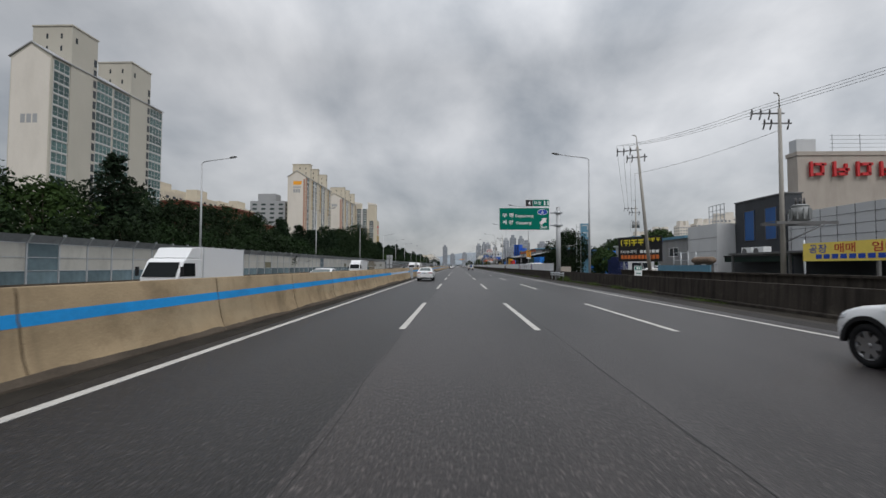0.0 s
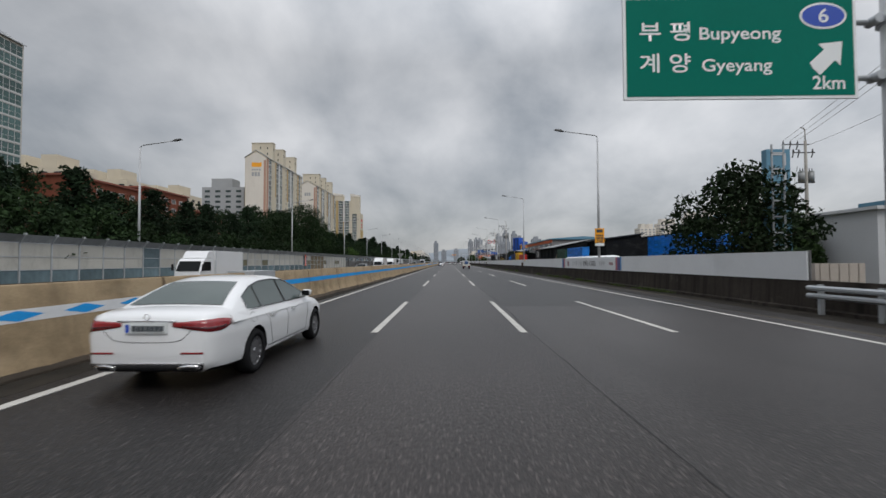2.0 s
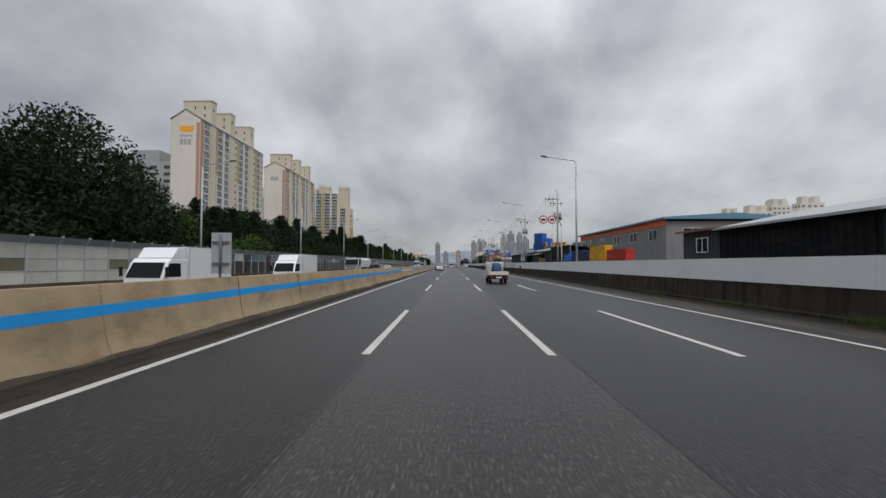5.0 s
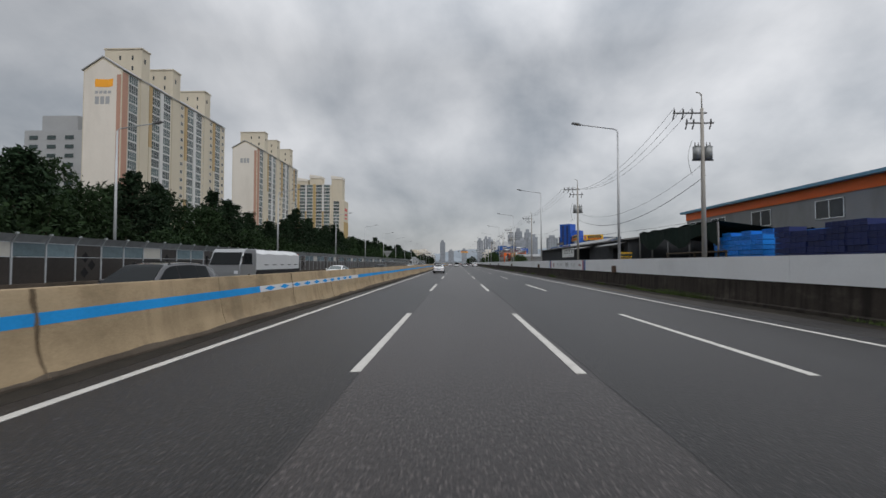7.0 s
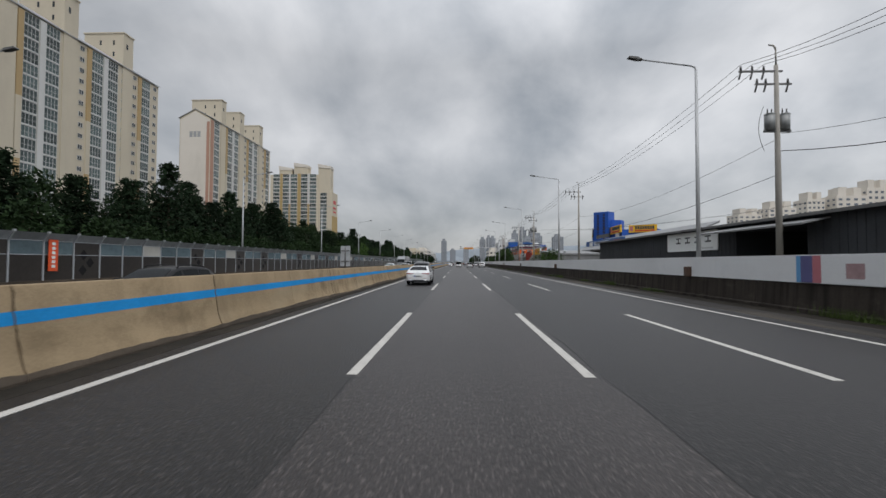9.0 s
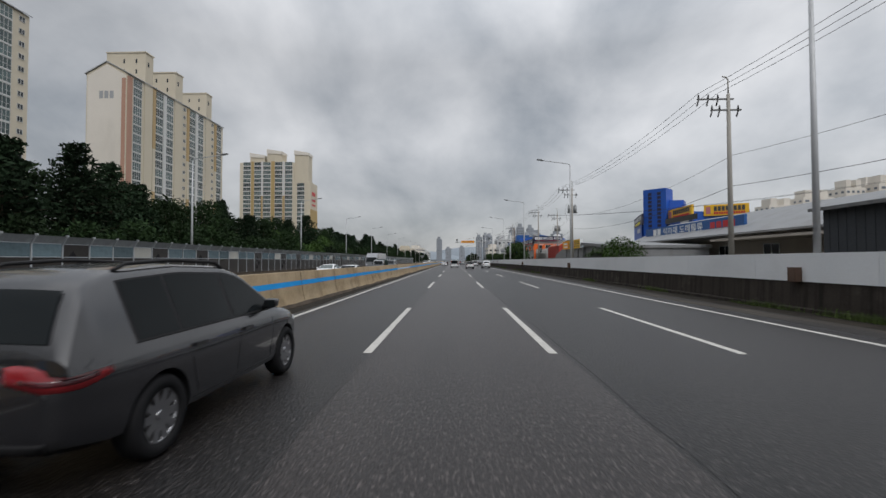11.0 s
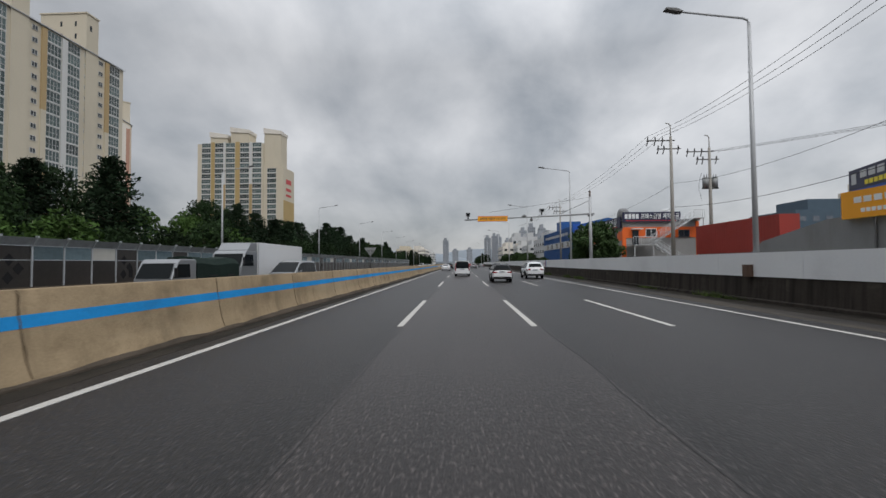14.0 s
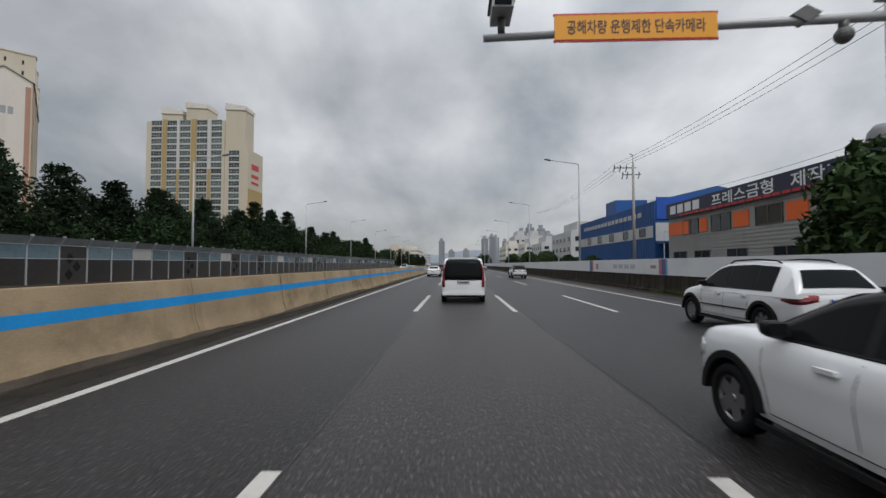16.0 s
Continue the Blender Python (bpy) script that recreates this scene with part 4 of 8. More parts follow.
for w, h, x, z, wd in (("부 평", 0.52, -6.1, 7.84, 1.35), ("Bupyeong", 0.44, -4.1, 7.72, 2.15), ("계 양", 0.52, -6.1, 6.98, 1.35), ("Gyeyang", 0.44, -4.2, 6.86, 1.85), ("2km", 0.36, -1.8, 6.42, 0.85)):
    lettering(w, h, M["white_sign"], board, x, -0.075, z, 0, wd, "white road sign lettering")
lettering("4", 0.46, M["white_sign"], sub, -3.5, -0.075, 9.34, 0, 0.3, "white numeral")
lettering("부평", 0.42, M["white_sign"], sub, -2.5, -0.075, 9.34, 0, 0.85, "white road sign lettering")
bm = B()
for x in (-1.75, -1.33):
    prism(bm, [(x, 9.08), (x + 0.22, 9.08), (x + 0.16, 9.62), (x + 0.04, 9.62)], "y", -0.076, -0.068)
part("exit_symbol", bm, M["white_sign"], sub)
for rx, rz2, m, yy in ((0.62, 0.36, "white_sign", -0.074), (0.56, 0.30, "blue_sign", -0.080)):
    bm = B()
    prism(bm, [(-1.9 + rx * math.cos(a), 8.22 + rz2 * math.sin(a)) for a in [2 * math.pi * i / 28 for i in range(28)]], "y", yy, -0.066)
    part("route_shield", bm, M[m], board)
lettering("6", 0.38, M["white_sign"], board, -1.9, -0.086, 8.22, 0, 0.26, "white numeral")
bm = B()
prism(bm, [(-2.2, 6.80), (-2.02, 6.62), (-1.62, 7.02), (-1.48, 6.88), (-1.42, 7.52), (-2.05, 7.46), (-1.90, 7.31), (-2.28, 6.95)], "y", -0.076, -0.068)
part("arrow", bm, M["white_sign"], board)

e = empty("guard_rail", "short corrugated steel guard rail round the sign mast", "guard rail", 11.5, 37.0, 0)
bm = B()
for z in (0.62, 0.86):
    prism(bm, [(0.0, z - 0.11), (-0.06, z - 0.06), (-0.06, z + 0.0), (0.0, z + 0.05), (0.02, z + 0.05), (-0.03, z), (-0.03, z - 0.05), (0.02, z - 0.11)], "y", 0.0, 6.6)
part("rail", bm, M["steel"], e)
for y in (0.4, 2.3, 4.3, 6.2):
    bm = B()
    bx(bm, 0.02, 0.14, y - 0.06, y + 0.06, 0, 0.95)
    part("post", bm, M["steel"], e)

# speed-camera notice on a lamp post
e = empty("camera_notice", "yellow enforcement notice plate on a lamp post", "road sign", 12.12, 64.5, -0.2)
bm = B()
bx(bm, -0.37, 0.37, -0.20, -0.16, 3.40, 4.55)
pl = part("plate", bm, M["amber_sign"], e)
bm = B()
bx(bm, -0.36, 0.36, -0.20, -0.165, 3.14, 3.36)
part("sub_plate", bm, M["white_sign"], e)
bm = B()
bx(bm, -0.24, 0.24, -0.212, -0.20, 4.22, 4.46)
part("pictogram", bm, M["dark_text"], pl)
bars(pl, M["dark_text"], -0.28, 0.28, 3.97, 0.14, 4, -0.20)
bars(pl, M["dark_text"], -0.28, 0.28, 3.76, 0.12, 5, -0.20)
bm = B()
for z in (3.25, 3.7, 4.3):
    bx(bm, -0.13, 0.13, -0.16, 0.12, z, z + 0.06)
part("clamp", bm, M["steel"], e)
lettering("단속중", 0.28, M["dark_text"], pl, 0, -0.212, 3.54, 0, 0.5)

# round speed signs on a curved post
e = empty("speed_sign", "two round red-rimmed speed signs on a bent post", "road sign", 12.6, 141.5, 0)
bm = B()
pts = [(0, 0, 0), (0, 0, 6.2), (-0.2, 0, 6.7), (-0.8, 0, 7.0), (-2.6, 0, 7.05)]
for p, q in zip(pts, pts[1:]):
    rod(bm, p, q, 0.08, 0.07, 10)
part("post", bm, M["pole_grey"], e)
for x in (-1.1, -2.1):
    bm = B()
    rod(bm, (x, -0.06, 6.9), (x, -0.10, 6.9), 0.48, 0.48, 24)
    d = part("disc", bm, M["red_text"], e)
    bm = B()
    rod(bm, (x, -0.10, 6.9), (x, -0.108, 6.9), 0.36, 0.36, 24)
    part("face", bm, M["white_sign"], d)
    bm = B()
    bx(bm, x - 0.22, x + 0.22, -0.118, -0.108, 6.76, 7.04)
    part("lettering_bar", bm, M["dark_text"], d)

# ---- enforcement camera gantry ----
e = empty("camera_gantry", "grey cantilever gantry with cameras and an amber sign", "gantry", 13.05, 312.75, 0)
bm = B()
rod(bm, (0, 0, 0), (0, 0, 8.35), 0.17, 0.13, 16)
part("mast", bm, M["pole_grey"], e)
bm = B()
rod(bm, (0.4, 0, 6.62), (-12.8, 0, 6.12), 0.11, 0.07, 12)
part("arm", bm, M["pole_grey"], e)
bm = B()
rod(bm, (0, 0, 8.0), (-3.2, 0, 6.55), 0.025, 0.025, 6)
rod(bm, (0, 0, 8.3), (-10.2, 0, 6.9), 0.012, 0.012, 5)
part("stay", bm, M["wire"], e)
bm = B()
rod(bm, (0, 0, 8.3), (0.0, 0, 9.6), 0.03, 0.008, 6)
part("lightning_rod", bm, M["steel"], e)
for x in (-6.7, 0.0):
    bm = B()
    prism(bm, [(x - 0.28, 6.42), (x, 6.6), (x + 0.28, 6.45), (x, 6.27)], "y", -0.12, 0.12)
    part("coupling", bm, M["post_dark"], e)
for x, z, big in ((-12.45, 6.22, 1), (-4.9, 6.55, 1)):
    cb = B()
    bx(cb, x - 0.2, x + 0.2, -0.4, 0.3, z + 0.30, z + 0.55)
    soften(cb, 0.04, 2)
    c = part("camera", cb, M["pole_grey"], e, "grey boxed enforcement camera")
    cb = B()
    rod(cb, (x, 0, z), (x, 0, z + 0.32), 0.07, 0.07, 10)
    part("bracket", cb, M["post_dark"], c)
    cb = B()
    bx(cb, x - 0.16, x + 0.16, -0.42, -0.4, z + 0.33, z + 0.52)
    part("lens_window", cb, M["car_glass"], c)
    cb = B()
    prism(cb, [(x - 0.25, z + 0.54), (x + 0.25, z + 0.54), (x + 0.21, z + 0.59), (x - 0.21, z + 0.59)], "y", -0.48, 0.33)
    part("hood", cb, M["post_dark"], c)
cb = B()
rod(cb, (-5.95, 0, 6.1), (-5.95, 0, 6.35), 0.08, 0.08, 10)
bmesh.ops.create_uvsphere(cb, u_segments=14, v_segments=8, radius=0.16, matrix=Matrix.Translation((-5.95, 0, 6.05)))
part("dome_camera", cb, M["post_dark"], e, "small dark dome camera")
bm = B()
bx(bm, -11.45, -8.4, -0.17, -0.12, 5.98, 6.45)
bd = part("board", bm, M["amber_sign"], e, "amber notice board")
lettering("공해차량 운행제한 단속카메라", 0.27, M["dark_text"], bd, -9.92, -0.176, 6.215, 0, 2.6)
bm = B()
bx(bm, -11.47, -8.38, -0.16, -0.13, 5.94, 5.98)
bx(bm, -11.47, -8.38, -0.16, -0.13, 6.45, 6.49)
part("frame", bm, M["red_text"], bd)
e = empty("concrete_post", "slender brown weathered pole by the gantry", "pole", 14.9, 319, 0)
bm = B()
rod(bm, (0, 0, 0), (0, 0, 10.0), 0.17, 0.12, 12)
part("pole", bm, M["wood_pole"], e)


# ---- trees ----
def leaf_mesh(name, clumps, per, size, material, seed, flat=0.0):
    """Many small bent leaves gathered in clumps; clumps: (x, y, z, radius, height)."""
    r = np.random.default_rng(seed)
    vs, fs = [], []
    for (cx, cy, cz, rad, hz) in clumps:
        d = r.normal(size=(per, 3))
        d /= np.linalg.norm(d, axis=1)[:, None]
        p = d * (r.uniform(0.35, 1.0, (per, 1)) ** 0.6) * np.array([rad, rad, hz]) + np.array([cx, cy, cz])
        a = r.normal(size=(per, 3))
        if flat:
            a[:, 2] *= 1 - flat
        a /= np.linalg.norm(a, axis=1)[:, None]
        b = np.cross(a, r.normal(size=(per, 3)))
        b /= np.linalg.norm(b, axis=1)[:, None]
        s = size * r.uniform(0.6, 1.4, (per, 1))
        q = np.stack([p - a * s, p + b * s * 0.42, p + a * s, p - b * s * 0.42], 1).reshape(-1, 3)
        k = len(vs)
        vs += q.tolist()
        fs += [(k + 4 * i, k + 4 * i + 1, k + 4 * i + 2, k + 4 * i + 3) for i in range(per)]
    me = bpy.data.meshes.new(name)
    me.from_pydata(vs, [], fs)
    me.materials.append(material)
    return me


def broad_tree(seed, h, rad, material, per=105, n=36, size=0.20, label="dense dark green broadleaf tree beside the road", low=0.22):
    r = random.Random(seed)
    e = empty("tree", label, "tree", 0, 0, 0, group="roadside trees")
    b = B()
    rod(b, (0, 0, 0), (0.1, 0, h * 0.45), 0.17 * h / 9, 0.11 * h / 9, 8)
    clumps = []
    for i in range(n):
        t = i / (n - 1)
        z = h * (low + (0.96 - low) * t)
        prof = math.sin(math.pi * min(1, 0.18 + 0.80 * t)) ** 0.7
        a = i * 2.399 + r.uniform(-0.4, 0.4)
        d = rad * prof * r.uniform(0.45, 1.0)
        cr = rad * r.uniform(0.24, 0.44)
        clumps.append((d * math.cos(a), d * math.sin(a), z, cr, cr * 0.75))
        if i % 3 == 0:
            rod(b, (0.05, 0, h * (0.2 + 0.28 * t)), (d * 0.8 * math.cos(a), d * 0.8 * math.sin(a), z - 0.1), 0.055 * h / 9, 0.02, 5)
    part("trunk", b, M["bark"], e)
    part("crown", leaf_mesh("crown", clumps, per, size, material, seed), None, e)
    return e


def pine_tree(seed, h, rad, per=80, size=0.19, label="dark pine tree with layered ragged branches"):
    r = random.Random(seed)
    e = empty("tree", label, "tree", 0, 0, 0, group="roadside trees")
    b = B()
    rod(b, (0, 0, 0), (0, 0, h * 0.96), 0.15 * h / 9, 0.03, 8)
    clumps = []
    levels = 14
    for k in range(levels):
        t = k / (levels - 1)
        z = h * (0.10 + 0.86 * t)
        reach = rad * (1 - 0.74 * t ** 1.7) * r.uniform(0.75, 1.15)
        m = 6 if t < 0.7 else 4
        for j in range(m):
            a = k * 1.1 + j * 2 * math.pi / m + r.uniform(-0.35, 0.35)
            L = reach * r.uniform(0.5, 1.15)
            for f in (0.95, 0.5):
                clumps.append((L * f * math.cos(a), L * f * math.sin(a), z + 0.16 * L * f + r.uniform(-.1, .1), 0.36 * reach + 0.12, 0.17 * reach + 0.24))
            rod(b, (0, 0, z - 0.1), (L * 0.9 * math.cos(a), L * 0.9 * math.sin(a), z + 0.12 * L), 0.045, 0.015, 5)
    clumps.append((0, 0, h * 0.97, 0.45, 0.6))
    clumps.append((0.2, 0, h * 0.9, 0.8, 0.7))
    part("trunk", b, M["bark"], e)
    part("crown", leaf_mesh("crown", clumps, per // 2, size, M["needle"], seed, 0.3), None, e)
    return e


def scatter(protos, spots):
    """Places the first use of each prototype and copies for the rest."""
    used = set()
    for (kind, x, y, rz, s) in spots:
        src = protos[kind]
        m = pose(x, y, -0.05, 0, 0, rz) @ Matrix.Diagonal((s, s, s, 1))
        if kind in used:
            c = copy_thing(src, m)
            c.matrix_basis = m
        else:
            used.add(kind)
            first = (src, m)
            pending.append(first)


protos = [broad_tree(11, 9.6, 3.6, M["leaf"]), broad_tree(12, 8.6, 3.4, M["leaf"]), broad_tree(13, 7.4, 3.3, M["leaf_light"]),
          pine_tree(21, 10.4, 3.2), pine_tree(22, 9.4, 3.0), pine_tree(23, 11.0, 3.3)]
bush = [broad_tree(31, 5.4, 2.9, M["leaf"], 110, 26, 0.19, "dark green shrub thicket behind the noise barrier", 0.08),
        broad_tree(32, 5.0, 2.8, M["leaf_light"], 110, 26, 0.19, "bright green shrub thicket behind the noise barrier", 0.08)]
allp = protos + bush
r = random.Random(77)
pending, spots = [], []
y = -14.0
while y < 470:
    pine_zone = 190 < y < 262 or 328 < y < 400 or 150 < y < 170 or 58 < y < 104
    light_zone = 140 < y < 152 or 288 < y < 328
    hs = 1.0 if 70 < y < 105 else (1.28 if 104 < y < 136 else 1.05 if 255 < y < 300 else (1.06 if y > 312 else 1.12))
    kind = r.choice((3, 4, 5)) if (pine_zone and r.random() < 0.93) or r.random() < (0.06 if y < 110 else 0.2) else (2 if light_zone and r.random() < 0.7 else r.choice((0, 1, 1, 2) if y < 30 else (0, 1, 1)))
    spots.append((kind, -34.5 + r.uniform(-1.5, 1.5), y, r.uniform(0, 360), hs * r.uniform(0.86, 1.06)))
    spots.append((r.choice((6,) if not light_zone else (6, 7)), -28.6 + r.uniform(-0.5, 0.5), y + 1.5, r.uniform(0, 360), r.uniform(0.85, 1.15)))
    if r.random() < 0.9:
        spots.append((r.choice((0, 1, 0, 1, 5) if y > 120 else (0, 1)), -40.5 + r.uniform(-2, 2), y + 2.4, r.uniform(0, 360), hs * r.uniform(0.98, 1.12)))
    y += r.uniform(4.9, 6.0)
y = 474.0
while y < 720:
    spots.append((r.choice((0, 1, 3, 4)), -33 + r.uniform(-3, 3), y, r.uniform(0, 360), r.uniform(0.8, 1.0)))
    if y > 560:
        spots.append((r.choice((0, 1, 3)), 17 + r.uniform(-2, 3), y, r.uniform(0, 360), r.uniform(0.7, 0.9)))
    y += 11
scatter(allp, spots)
for src, m in pending:
    src.matrix_basis = m
    bpy.context.view_layer.update()

big = broad_tree(51, 14.4, 6.0, M["leaf"], 170, 56, 0.21, "tall open-crowned dark broadleaf tree above the thicket", 0.3)
big.matrix_basis = pose(-33.5, 127.5, 0)
copy_thing(big, pose(-36.5, 140.5, 0, 0, 0, 110) @ Matrix.Diagonal((0.78, 0.78, 0.78, 1))).scale = (0.78,) * 3
side_tree = broad_tree(52, 8.2, 4.4, M["leaf"], 190, 44, 0.20, "large-leaved dark green tree beside the sign tower", 0.18)
side_tree.matrix_basis = pose(16.6, 54.0, -0.05) @ Matrix.Diagonal((0.78, 0.78, 0.82, 1))
t2 = broad_tree(53, 6.1, 3.1, M["leaf_mid"], 190, 48, 0.22, "bushy green tree leaning over the white screen", 0.2)
t2.matrix_basis = pose(15.6, 319.6, -0.05)
t3 = broad_tree(54, 3.9, 3.1, M["leaf_light"], 150, 30, 0.13, "rounded light green feathery shrub by the yard", 0.1)
t3.matrix_basis = pose(18.2, 259.5, -0.05)
for (x, y, s) in ((24, 61, 0.75), (40, 99, 1.35), (49.5, 97, 1.7), (30, 236, 0.6), (17.5, 362, 0.45), (17, 372, 0.5), (18, 395, 0.6), (20, 404, 0.75), (24, 420, 0.8), (22, 440, 0.9), (21, 470, 0.9), (33, 245, 0.9)):
    c = copy_thing(t2, pose(x, y, -0.05, 0, 0, x * 37))
    c.scale = (s,) * 3


# ---- apartment blocks ----
def relief(bm, ys, zs, depth):
    """A solid relief over a grid of cells that looks to +x; depth(i, j) gives each cell's face, one joined piece."""
    n, m = len(ys) - 1, len(zs) - 1
    d = [[depth(i, j) for j in range(m)] for i in range(n)]
    for i in range(n):
        for j in range(m):
            x = d[i][j]
            bm.faces.new([bm.verts.new(p) for p in ((x, ys[i], zs[j]), (x, ys[i + 1], zs[j]), (x, ys[i + 1], zs[j + 1]), (x, ys[i], zs[j + 1]))])
    for i in range(n + 1):
        for j in range(m):
            x0, x1 = d[i - 1][j] if i else 0.0, d[i][j] if i < n else 0.0
            if abs(x0 - x1) > 1e-6:
                bm.faces.new([bm.verts.new(p) for p in ((x0, ys[i], zs[j]), (x1, ys[i], zs[j]), (x1, ys[i], zs[j + 1]), (x0, ys[i], zs[j + 1]))])
    for i in range(n):
        for j in range(m + 1):
            x0, x1 = d[i][j - 1] if j else 0.0, d[i][j] if j < m else 0.0
            if abs(x0 - x1) > 1e-6:
                bm.faces.new([bm.verts.new(p) for p in ((x0, ys[i], zs[j]), (x1, ys[i], zs[j]), (x1, ys[i + 1], zs[j]), (x0, ys[i + 1], zs[j]))])
    bmesh.ops.remove_doubles(bm, verts=bm.verts, dist=1e-4)
    bmesh.ops.recalc_face_normals(bm, faces=bm.faces)


def window_mesh(w, h, panes, dark=False, slab=0.0, name="window", glazing="win"):
    """A window for a face that looks to +x: recessed glass, frame bars and, for a balcony, the white slab edge below it."""
    t = 0.07
    ys = [0.0]
    for k in range(panes):
        ys += [ys[-1] + t, (w - t) * (k + 1) / panes]
    ys.append(w)
    zs = ([-slab] if slab else []) + [0.0, t] + ([h * 0.42, h * 0.42 + 0.05] if slab else []) + [h - t, h]
    first = 1 if slab else 0
    glazed = {first + 1, first + 3} if slab else {1}
    b = B()
    relief(b, ys, zs, lambda i, j: 0.16 if slab and j == 0 else (0.055 if i % 2 and j in glazed else 0.11))
    for f in b.faces:
        f.material_index = 0 if abs(f.normal.x) > 0.5 and f.calc_center_median().x < 0.06 else 1
    return mesh_of(name, b, M["win_dark"] if dark else M[glazing], M["apt_white"])


BALC = window_mesh(3.4, 2.42, 4, False, 0.28)
SMALL = window_mesh(1.3, 1.15, 2, True)
BALC_T3 = window_mesh(5.0, 2.3, 4, False, 0.45)


def apartment(name_label, xf, depth, y0, y1, eaves, ridge, cols, towers, floors, fh, gable_mark, pink=True, ztop=65.5, wall_m="apt_cream", balcony=None):
    """A slab block whose long windowed side looks to +x and whose gable looks to -y."""
    e = empty("apartment_block", name_label, "apartment building", xf, y0, 0, group="apartment blocks")
    L = y1 - y0
    b = B()
    prism(b, [(0, 0), (0, eaves), (-depth / 2, ridge), (-depth, eaves), (-depth, 0)], "y", 0, L)
    part("wall", b, M[wall_m], e)
    b = B()
    prism(b, [(-0.35, 0), (-0.35, eaves - 0.6), (-depth / 2, ridge - 0.75), (-depth + 0.35, eaves - 0.6), (-depth + 0.35, 0)], "y", -0.12, 0.05)
    part("gable", b, M["apt_pale"], e, "pale painted gable wall")
    b = B()
    prism(b, [(0.45, eaves - 0.1), (0.45, eaves + 0.15), (-depth / 2, ridge + 0.3), (-depth - 0.45, eaves + 0.15), (-depth - 0.45, eaves - 0.1), (-depth / 2, ridge)], "y", -0.3, L + 0.3)
    part("roof", b, M["apt_grey"], e)
    for (a, c) in towers:
        b = B()
        bx(b, -depth + 0.2, 0.25, a, c, 0, ztop)
        t = part("stair_tower", b, M[wall_m], e)
        b = B()
        bx(b, -depth, 0.45, a - 0.2, c + 0.2, ztop, ztop + 0.35)
        part("parapet", b, M[wall_m], t)
        for zz in (ztop - 3.2, ztop - 6.4):
            for xx in (-2.8, -6.6):
                b = B()
                bx(b, xx, xx + 0.5, a - 0.05, a, zz, zz + 1.3)
                part("slot_window", b, M["win_dark"], t)
        b = B()
        bx(b, 0.25, 0.30, a + 1.0, a + 1.6, ztop - 4, ztop - 2.6)
        part("slot_window", b, M["win_dark"], t)
    if pink:
        b = B()
        bx(b, -0.02, 0.12, 0.0, 1.9, 0, eaves - 0.6)
        part("pilaster", b, M["apt_pink"], e, "dusty pink corner strip")
        b = B()
        bx(b, -1.5, -0.35, -0.18, -0.12, 0, eaves - 1.4)
        part("pilaster", b, M["apt_pink"], e, "dusty pink corner strip")
    for kind, a, c in cols:
        if kind in "wt":
            m = {"w": "apt_white", "t": "apt_tan"}[kind]
            if kind == "t":
                zs = [(0, eaves * 0.42), (eaves * 0.42, eaves * 0.66), (eaves * 0.66, eaves - 0.4)]
                for (z0, z1), mm in zip(zs, ("apt_tan", "apt_cream", "apt_tan")):
                    b = B()
                    bx(b, 0, 0.35, a, c, z0, z1 - 0.01)
                    part("pilaster", b, M[mm], e)
            else:
                b = B()
                bx(b, 0, 0.35, a, c, 0, eaves - 0.4)
                part("pilaster", b, M[m], e, "white painted pilaster")
        else:
            for f in range(3, floors):
                z = 1.2 + f * fh
                if kind == "b":
                    at(part("window", balcony or BALC, None, e), 0.02, a, z)
                else:
                    at(part("window", SMALL, None, e), 0.02, a, z + 0.75)
    if gable_mark:
        bars(e, M["apt_grey"], -depth / 2 - 2.3, -depth / 2 + 2.3, gable_mark, 2.2, 3, -0.12, "x", "number_bar")
    return e


COLS = [("b", 2.3, 0), ("s", 8.2, 0), ("t", 10.4, 11.6), ("b", 11.8, 0), ("w", 15.3, 16.7), ("b", 16.8, 0), ("s", 21.4, 0), ("s", 25.6, 0), ("t", 27.7, 28.9), ("b", 29.1, 0), ("w", 32.6, 34.0),
        ("b", 34.1, 0), ("s", 38.8, 0), ("s", 43.0, 0), ("t", 45.0, 46.2), ("b", 46.4, 0), ("s", 51.2, 0)]
TOW = [(6.8, 10.2), (21.0, 24.8), (39.0, 42.6)]
a104 = apartment("tall cream apartment slab with glazed balconies and stair towers", -94.3, 11.3, 249.9, 303.4, 56.2, 60.0, COLS, TOW, 20, 2.75, 47.5)
bm = B()
prism(bm, [(-7.9, 52.6), (-7.7, 53.6), (-4.0, 53.4), (-2.6, 53.7), (-2.7, 51.5), (-4.2, 51.2), (-7.8, 51.4)], "y", -0.16, -0.12)
part("logo_shape", bm, M["amber_sign"], a104, "plain orange painted mark")
bars(a104, M["apt_grey"], -8.0, -3.0, 49.8, 0.8, 4, -0.12, "x", "lettering_bar")
apartment("tall cream apartment slab with a numbered pale gable", -94.2, 12.0, 332.0, 383.2, 56.2, 59.6, [c for c in COLS if c[1] < 49], TOW, 20, 2.75, 50.0)
far_slab = apartment("pale apartment slab standing end-on beyond the trees", -125.0, 12.0, 425.0, 470.0, 55.0, 58.5, [], TOW, 20, 2.75, 46.0)
far_slab.matrix_basis = pose(-125.0, 425.0, 0, 0, 0, 44)
def glazing_column(w):
    return window_mesh(w, 2.45, max(2, round(w / 1.5)), False, 0.3, "window", "win_green")


